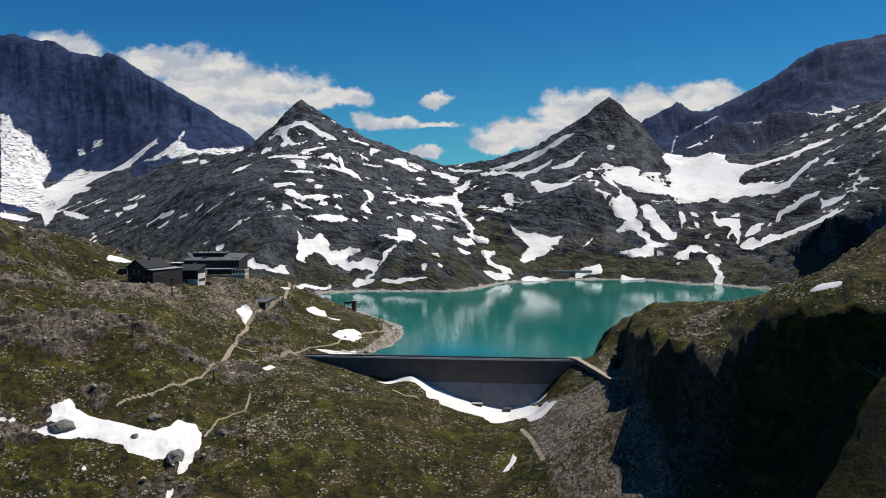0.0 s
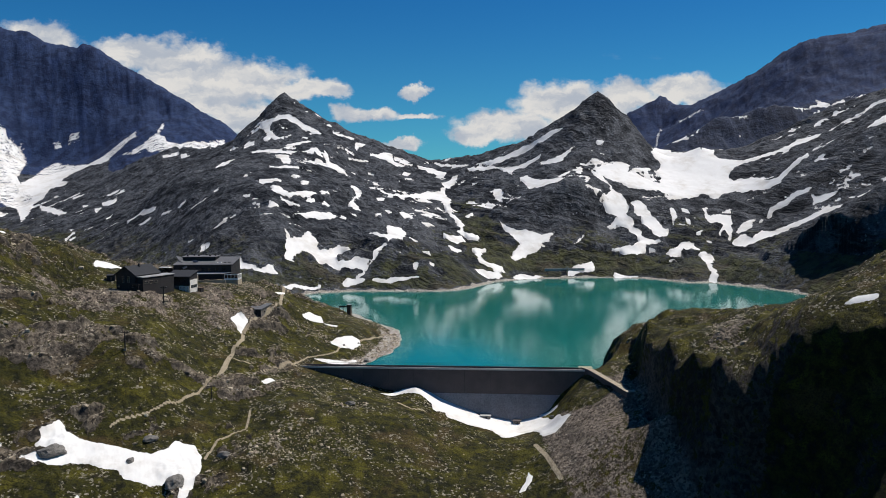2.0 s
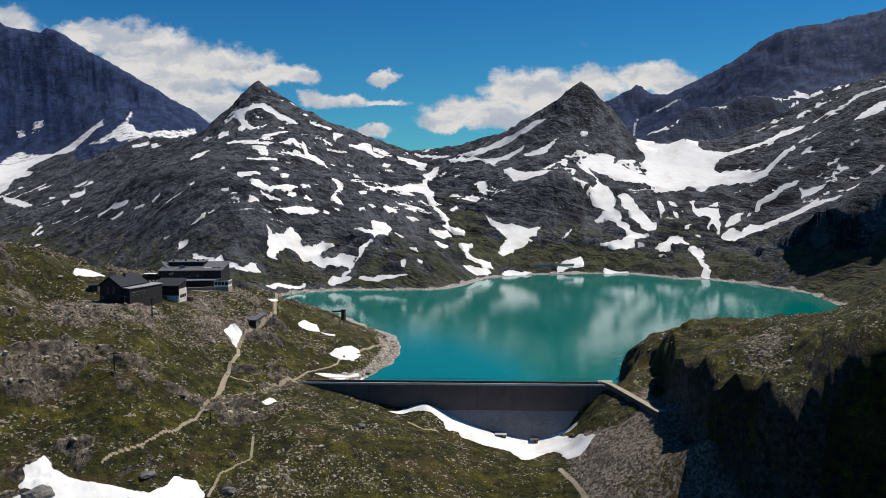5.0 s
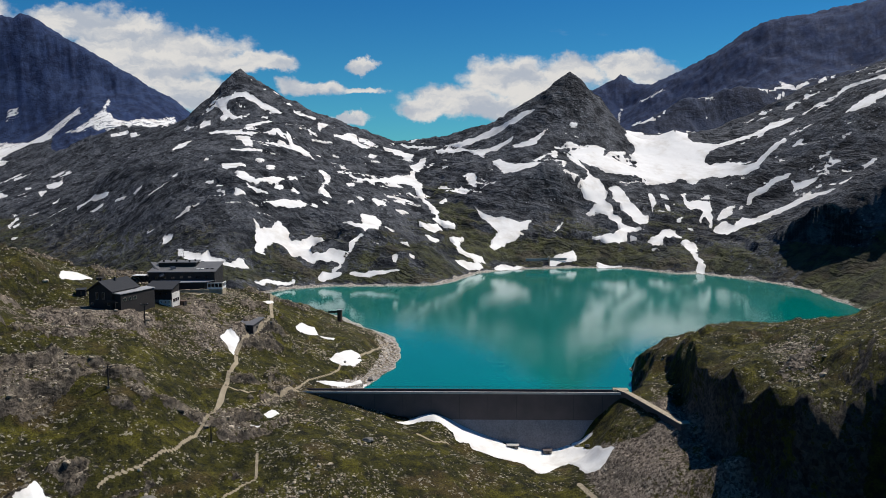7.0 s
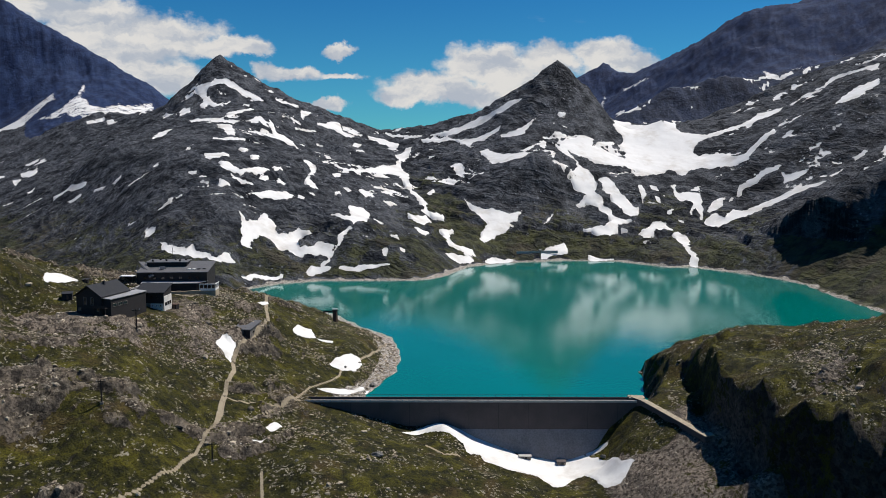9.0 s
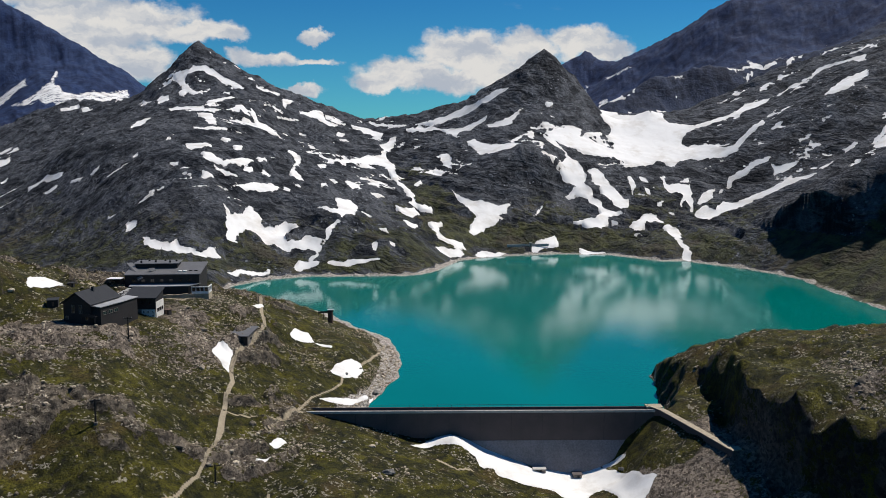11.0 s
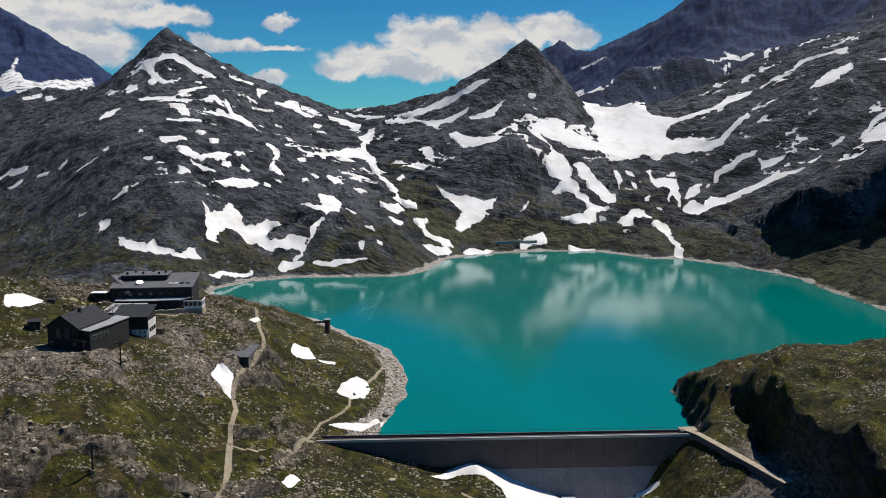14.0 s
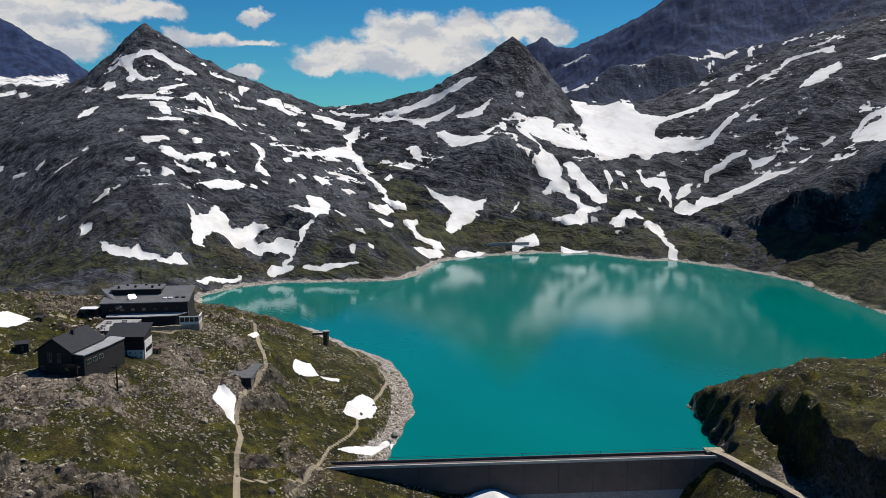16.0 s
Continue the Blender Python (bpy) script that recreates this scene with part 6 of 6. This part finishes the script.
# terrace between the houses, its wall and the bank below the hotel
def build_terrace():
    ob = thing("terrace", "pale paved terrace between the black mountain houses", "terrace", (-160.0, 507.5, 41.2), -6)
    part("platform", box((15.0, 20.0, 12.6), (0, 0, -5.0)), rubble_stone, ob)
    top = part("paving", box((15.2, 20.2, 0.2), (0, 0, 7.6)), paving, ob, "grey slab paving")
    for i in range(9):
        part("rail_post", box((0.1, 0.1, 1.1), (-7.4 + i * 1.85, -9.9, 7.8)), dark_steel, ob)
    part("handrail", box((15.0, 0.1, 0.1), (0, -9.9, 8.9)), dark_steel, ob)
    wall = thing("retaining_wall", "beige stone retaining wall below the hotel", "wall", (-147.0, 513.5, height(-147, 513.5) - 1.2), 8)
    for i in range(10):
        part("wall_block", box((2.45, 0.9, 2.6 + 0.12 * (i % 3)), (-11 + i * 2.47, 0, 0), bevel=0.06), beige_stone, wall)


build_terrace()


# ---- stone shed by the path ----
def build_shed():
    wide, deep = 8.6, 12.5
    ob = thing("stone_shed", "small stone shed with grey pent roof", "shed", (-109.4, 476.5, 29.0), -17)
    part("wall", prism([(-wide / 2, 0), (wide / 2, 0), (wide / 2, deep), (-wide / 2, deep)], -3.0, lambda x, y: 3.6 + y * 0.13), rubble_stone, ob)
    # thin black sheet over the front of the stone wall
    part("front_sheet", box((wide - 0.4, 0.2, 3.6), (0, -0.1, -0.4)), black_timber, ob, "black front wall")
    part("roof", slab([(-wide / 2 - 0.5, -0.8, 3.75), (wide / 2 + 0.5, -0.8, 3.75), (wide / 2 + 0.5, deep + 0.5, 5.6), (-wide / 2 - 0.5, deep + 0.5, 5.6)], 0.3), zinc_roof, ob, "grey sheet roof")
    part("door", box((1.4, 0.15, 2.2), (-1.8, -0.24, 0.0), bevel=0.03), dark_steel, ob)
    window(ob, wide / 2, 4.0, 1.4, 1.2, 1.0, 90, dark_steel)
    window(ob, wide / 2, 8.0, 1.6, 1.2, 1.0, 90, dark_steel)


build_shed()


# ---- intake tower on the shore ----
def build_tower():
    ob = thing("intake_tower", "grey-brown stone intake tower at the lake edge", "tower", (-67.0, 601.6, 11.4))
    bm = bmesh.new()
    rings = [(1.75, -2.0), (1.7, 6.8), (1.95, 7.0), (1.95, 7.4)]
    last = None
    for r, z in rings:
        ring = [bm.verts.new((r * math.cos(a * math.pi / 4 + 0.39), r * math.sin(a * math.pi / 4 + 0.39), z)) for a in range(8)]
        if last:
            for i in range(8):
                bm.faces.new((last[i], last[(i + 1) % 8], ring[(i + 1) % 8], ring[i]))
        last = ring
    bm.faces.new(last)
    part("shaft", bm, brown_stone, ob)
    part("cap", prism([(2.1 * math.cos(a * math.pi / 4 + 0.39), 2.1 * math.sin(a * math.pi / 4 + 0.39)) for a in range(8)], 7.4, 7.8), pale_sheet, ob, "pale metal cap")
    part("gangway", box((6.0, 1.2, 0.3), (-4.6, 0.2, 5.6)), brown_stone, ob)
    for x in (-7.2, -4.4):
        part("gangway_leg", box((0.3, 0.3, 6.0), (x, 0.2, -0.2)), brown_stone, ob)
    part("gangway_rail", box((6.0, 0.08, 0.9), (-4.6, -0.35, 5.9)), dark_steel, ob)


build_tower()


# ---- ropeway poles ----
def build_pole(x, y, tall, lean=0.0):
    ob = on_ground("ropeway_pole", "dark wooden ropeway pole with crossarm on the hillside", "pole", x, y, 12, 0.8, "ropeway poles")
    bm = bmesh.new()
    bmesh.ops.create_cone(bm, cap_ends=True, segments=10, radius1=0.34, radius2=0.2, depth=tall + 0.8, matrix=pose(0, 0, (tall + 0.8) / 2))
    part("shaft", bm, dark_steel, ob)
    part("crossarm", box((3.4, 0.28, 0.3), (0, 0, tall), bevel=0.03), dark_steel, ob)
    for sx in (-1.4, 1.4):
        part("insulator", box((0.18, 0.18, 0.5), (sx, 0, tall + 0.3), bevel=0.03), pale_sheet, ob)
        part("brace", box((1.7, 0.12, 0.12), (0, 0, 0)), dark_steel, ob).matrix_local = pose(sx * 0.5, 0, tall - 0.45, 0, -38 if sx > 0 else 38, 0)
    part("footing", box((1.2, 1.2, 1.2), (0, 0, -0.2), bevel=0.1), rubble_stone, ob, "pale concrete footing")


build_pole(-149.0, 441.5, 9.3)
build_pole(-143.6, 370.8, 8.0)
build_pole(*(-107.2, 372.4), 6.5)

# mast behind the hotel
def build_mast():
    ob = on_ground("antenna_mast", "thin dark antenna mast behind the hotel", "mast", -156.0, 552.0, 0, 0.3)
    bm = bmesh.new()
    bmesh.ops.create_cone(bm, cap_ends=True, segments=8, radius1=0.28, radius2=0.12, depth=20, matrix=pose(0, 0, 10))
    part("shaft", bm, dark_steel, ob)
    for z in (15.5, 17.5):
        part("crossbar", box((2.2, 0.14, 0.14), (0, 0, z)), dark_steel, ob)


build_mast()


# ---- walled walk from the dam along the scree ----
def build_walk():
    ob = thing("spillway_wall", "pale concrete walkway wall along the right bank", "wall", (0, 0, 0))
    run = [(67.5, 427.5, 7.3), (70.5, 420.5, 7.3), (73.0, 408.0, 7.0), (76.2, 391.0, 6.6), (78.6, 377.5, 6.2)]
    for (ax, ay, az), (bx, by, bz) in zip(run, run[1:]):
        dx, dy = bx - ax, by - ay
        n = math.hypot(dx, dy)
        ox, oy = -dy / n * 1.3, dx / n * 1.3
        deck = slab([(ax - ox, ay - oy, az), (bx - ox, by - oy, bz), (bx + ox, by + oy, bz), (ax + ox, ay + oy, az)], 4.5)
        part("wall_section", deck, concrete_dark, ob, "dark concrete wall section")
        part("coping", slab([(ax - ox * 1.12, ay - oy * 1.12, az + 0.25), (bx - ox * 1.12, by - oy * 1.12, bz + 0.25), (bx + ox * 1.12, by + oy * 1.12, bz + 0.25), (ax + ox * 1.12, ay + oy * 1.12, az + 0.25)], 0.25), beige_stone, ob, "pale coping slabs")
    part("end_block", box((4.6, 3.2, 3.6), (79.3, 375.5, 3.0), 12, 0.08), concrete_dark, ob)
    part("end_cap", box((5.0, 3.6, 0.3), (79.3, 375.5, 6.6), 12), beige_stone, ob)
    part("landing", box((7.0, 4.4, 0.8), (69.4, 427.0, 6.5), -8, 0.05), beige_stone, ob)


build_walk()


# ---- small houses at the dam's foot and the wall on the far shore ----
def build_small_works():
    for x, y, size, label in ((17.5, 421.5, (5.0, 2.6, 2.2), "flat grey concrete chamber at the dam foot"), (33.0, 418.8, (3.6, 3.0, 2.6), "small dark valve house in the snow")):
        ob = on_ground("valve_house", label, "hut", x, y, -7, 0.9, "works at the dam foot")
        part("body", box(size, bevel=0.06), rubble_stone, ob)
        part("roof", box((size[0] + 0.6, size[1] + 0.6, 0.3), (0, 0, size[2]), bevel=0.04), concrete_light if x < 20 else concrete_dark, ob)
        part("door", box((0.9, 0.1, 1.7), (0.4, -size[1] / 2 - 0.05, 0.7)), dark_steel, ob)
    ob = on_ground("shore_wall", "long pale concrete wall above the far shore", "wall", 160.0, 1000.0, 1, 1.0)
    for i in range(8):
        part("wall_section", box((6.1, 0.9, 3.2), (-21.5 + i * 6.15, 0, 0), bevel=0.05), concrete_light, ob)
    part("slide_frame", box((1.2, 1.4, 11.0), (2.0, -6.5, -6.0), bevel=0.06), beige_stone, ob)
    part("slide_head", box((3.0, 2.2, 1.2), (2.0, -5.5, 4.2), bevel=0.06), concrete_light, ob)


build_small_works()

# ---- boulders and stones ----


def stone_material():
    m, n, s = material("lichened_stone")
    p = metres(n)
    pick = n.add("ShaderNodeNewGeometry").outputs["Random Per Island"]
    tone = n.mix(pick, (0.125, 0.098, 0.070), (0.56, 0.475, 0.355))
    tone = n.mix(n.step(n.noise(p, 2.5, 5.0, 0.6), 0.45, 0.7, 0.0, 0.6), tone, (0.05, 0.046, 0.04))
    n.put(s.inputs["Base Color"], tone)
    n.put(s.inputs["Roughness"], 0.9)
    bump(n, s, n.noise(p, 3.0, 5.0, 0.65), 0.12)
    return m


lichened = stone_material()
ICO = bmesh.new()
bmesh.ops.create_icosphere(ICO, subdivisions=1, radius=1.0)
ICO_V = np.array([v.co[:] for v in ICO.verts])
ICO_F = np.array([[v.index for v in f.verts] for f in ICO.faces])
ICO.free()


def build_stones(name, label, x, y, size, seed):
    """Many loose stones as one mesh."""
    rng = np.random.default_rng(seed)
    count = len(x)
    z = land(x, y)
    shape = ICO_V[None] * (0.62 + 0.6 * rng.random((count, len(ICO_V), 1)))
    shape = shape * np.stack((size, size * (0.6 + 0.5 * rng.random(count)), size * (0.45 + 0.4 * rng.random(count))), -1)[:, None, :]
    turn = rng.random(count) * 6.283
    c, s = np.cos(turn)[:, None], np.sin(turn)[:, None]
    px, py = shape[..., 0] * c - shape[..., 1] * s, shape[..., 0] * s + shape[..., 1] * c
    points = np.stack((px + x[:, None], py + y[:, None], shape[..., 2] + (z + 0.12 * size)[:, None]), -1).reshape(-1, 3)
    faces = (ICO_F[None] + (np.arange(count) * len(ICO_V))[:, None, None]).reshape(-1, 3)
    ob = link_mesh(name, points, faces, lichened, smooth_shaded=False)
    return tagged(ob, label, "stones", kind="stuff")


def scatter(seed, count, x0, x1, y0, y1, keep, median, spread):
    rng = np.random.default_rng(seed)
    x, y = rng.uniform(x0, x1, count), rng.uniform(y0, y1, count)
    ok = rng.random(count) < keep(x, y)
    x, y = x[ok], y[ok]
    white = snow_cover(x, y)
    bare = (white < 0.3) & (to_outline(x, y, LAKE) > 1.0)
    bare &= ~((x > -178) & (x < -130) & (y > 436) & (y < 545) & (to_track(x, y, [(-170, 440), (-150, 480), (-150, 530)]) < 13))
    rise = np.hypot(land(x + 0.8, y) - land(x - 0.8, y), land(x, y + 0.8) - land(x, y - 0.8)) / 1.6
    bare &= rise < 0.95
    x, y = x[bare], y[bare]
    return x, y, median * np.exp(spread * rng.standard_normal(len(x)))


clumps = lambda x, y: outcrop(x, y)
build_stones("hillside_stones", "pale loose stones strewn over the turf hillside", *scatter(3, 90000, -250, -40, 285, 600, lambda x, y: 0.02 + 0.6 * np.maximum(clumps(x, y), 0.9 * (1 - smooth(to_track(x, y, [(-172, 425), (-140, 440), (-118, 470), (-120, 520)]), 8, 22))), 0.25, 0.6), 11)
build_stones("meadow_stones", "small pale stones on the meadow below the dam", *scatter(4, 9000, -90, 40, 285, 430, lambda x, y: 0.03 + 0.6 * smooth(rough(x, y, 22, 3, 207, 0.6), 0.35, 0.8), 0.24, 0.55), 12)
fan = lambda x, y: np.maximum(1 - smooth(to_track(x, y, [(110, 340), (119, 362), (126, 386)]), 5, 11), 0.03 + 0.15 * clumps(x, y))
build_stones("crag_stones", "grey block scree and stones on the grassy crag", *scatter(5, 22000, 86, 240, 290, 470, fan, 0.30, 0.5), 13)
spit = lambda x, y: 1 - smooth(to_track(x, y, [(-60, 452), (-48, 476), (-39, 505), (-33, 540), (-36, 565)]), 4, 11)
build_stones("shore_stones", "pale grey rocks along the lake shore", *scatter(6, 9000, -75, -20, 440, 600, spit, 0.29, 0.6), 14)
shale = lambda x, y: 0.55 * smooth(x, 36, 46) * (1 - smooth(x, 80, 88))
build_stones("scree_stones", "dark shale stones on the scree slope", *scatter(7, 5000, 36, 88, 300, 412, shale, 0.12, 0.6), 15)


def build_boulder(x, y, size, label, seed, squash=0.5):
    rng = random.Random(seed)
    bm = bmesh.new()
    bmesh.ops.create_icosphere(bm, subdivisions=3, radius=1.0)
    for v in bm.verts:
        d = v.co.normalized()
        k = 1 + 0.28 * noise.noise(d * 1.3 + Vector((seed * 3.1, 0, 0))) + 0.14 * noise.noise(d * 3.4 + Vector((0, seed * 1.7, 0)))
        v.co = Vector((d.x * size * k, d.y * size * 0.62 * k, max(d.z, -0.4) * size * squash * k))
    ob = part("boulder", bm, boulder_rock)
    ob.matrix_world = pose(x, y, height(x, y) + 0.16 * size, 0, 0, rng.uniform(0, 360))
    return tagged(ob, label, "boulder", "boulders on the hill")


boulder_rock = plain("boulder_rock", (0.14, 0.132, 0.12), 0.9, grain=0.9, spread=0.65, relief=0.25)
build_boulder(-149.0, 310.9, 5.0, "big flat grey boulder lying in the old snow", 1)
build_boulder(-123.1, 317.2, 2.2, "pale boulder at the edge of the snow", 3)
build_boulder(-77.7, 374.1, 1.0, "dark boulder standing on the turf", 4)
build_boulder(-53.0, 504.5, 1.0, "pale boulder at the edge of the snow", 5)
build_boulder(-60.4, 490.2, 1.2, "pale boulder at the edge of the snow", 6)
build_boulder(-34.4, 492.1, 1.6, "grey boulder on the rocky hillside", 7)
build_boulder(-46.9, 483.2, 2.4, "grey boulder on the rocky hillside", 8)
build_boulder(-52.7, 471.7, 2.0, "grey boulder on the rocky hillside", 9)
build_boulder(-92.1, 330.8, 3.0, "dark boulder standing on the turf", 11)
build_boulder(-98.0, 487.7, 1.0, "dark boulder standing on the turf", 12)
build_boulder(-105.0, 310.3, 5.0, "big flat grey boulder lying in the old snow", 13)
build_boulder(-120.3, 330.5, 3.0, "grey boulder on the rocky hillside", 14)
build_boulder(-47.9, 390.7, 2.4, "pale boulder at the edge of the snow", 15)
build_boulder(50.1, 412.5, 1.6, "dark boulder standing on the turf", 16)



# ---- small things by the houses ----
def build_storage_box():
    ob = on_ground("storage_box", "dark brown wooden storage box beside the staff house", "box", -141.7, 484.1, -25, 0.4)
    part("body", box((3.2, 2.4, 2.3), bevel=0.06), black_timber, ob)
    part("lid", box((3.5, 2.7, 0.25), (0, 0, 2.3), bevel=0.04), brown_stone, ob, "weathered brown lid")
    part("door", box((1.1, 0.1, 1.5), (0.3, -1.24, 0.5), bevel=0.02), brown_stone, ob)


build_storage_box()


def build_hut(x, y, size, label, turn):
    wide, deep, tall = size
    ob = on_ground("hut", label, "hut", x, y, turn, 0.5, "small huts by the lodge")
    part("wall", prism([(-wide / 2, -deep / 2), (wide / 2, -deep / 2), (wide / 2, deep / 2), (-wide / 2, deep / 2)], 0.0, lambda px, py: tall + 0.12 * py), black_timber, ob)
    part("roof", slab([(-wide / 2 - 0.3, -deep / 2 - 0.3, tall - 0.12 * deep / 2 + 0.2), (wide / 2 + 0.3, -deep / 2 - 0.3, tall - 0.12 * deep / 2 + 0.2), (wide / 2 + 0.3, deep / 2 + 0.3, tall + 0.12 * deep / 2 + 0.3), (-wide / 2 - 0.3, deep / 2 + 0.3, tall + 0.12 * deep / 2 + 0.3)], 0.18), slate_roof, ob, "dark sheet roof")
    part("door", box((0.9, 0.1, 1.9), (0.2, -deep / 2 - 0.05, 0.5), bevel=0.02), brown_stone, ob, "brown plank door")


build_hut(-184.1, 463.5, (4.2, 3.4, 3.2), "small black timber hut beside the lodge", 10)
build_hut(-188.4, 503.5, (2.6, 2.2, 2.0), "low dark store shed on the hillside turf", -5)


def build_canopy():
    ob = on_ground("canopy", "white flat canopy on posts beside the hotel", "canopy", -173.5, 524.0, -8, 0.3)
    part("roof", box((7.0, 5.0, 0.35), (0, 0, 3.2), bevel=0.05), white_paint, ob, "white sheet roof")
    for x in (-3.2, 3.2):
        for y in (-2.2, 2.2):
            part("post", box((0.2, 0.2, 3.4), (x, y, -0.2)), dark_steel, ob)
    part("back_wall", box((6.4, 0.2, 3.0), (0, 2.2, 0.0)), black_timber, ob)


build_canopy()


def build_bench(x, y, turn):
    ob = on_ground("picnic_bench", "dark wooden picnic bench on the paved terrace", "bench", x, y, turn, 0.0, "benches on the terrace")
    ob.location.z = 49.0
    part("tabletop", box((2.2, 0.8, 0.08), (0, 0, 0.72), bevel=0.01), black_timber, ob)
    for side in (-0.7, 0.7):
        part("seat", box((2.2, 0.3, 0.06), (0, side, 0.42), bevel=0.01), black_timber, ob)
    for end in (-0.8, 0.8):
        part("leg", box((0.12, 1.5, 0.1), (end, 0, 0.34)), black_timber, ob)
        part("leg", box((0.12, 0.16, 0.72), (end, 0, 0.0)), black_timber, ob)


for bench_x, bench_y, bench_turn in ((-164.5, 505.0, 10), (-160.5, 502.0, 35), (-163.5, 511.0, -20), (-157.5, 512.0, 5), (-165.0, 500.0, 60)):
    build_bench(bench_x, bench_y, bench_turn)
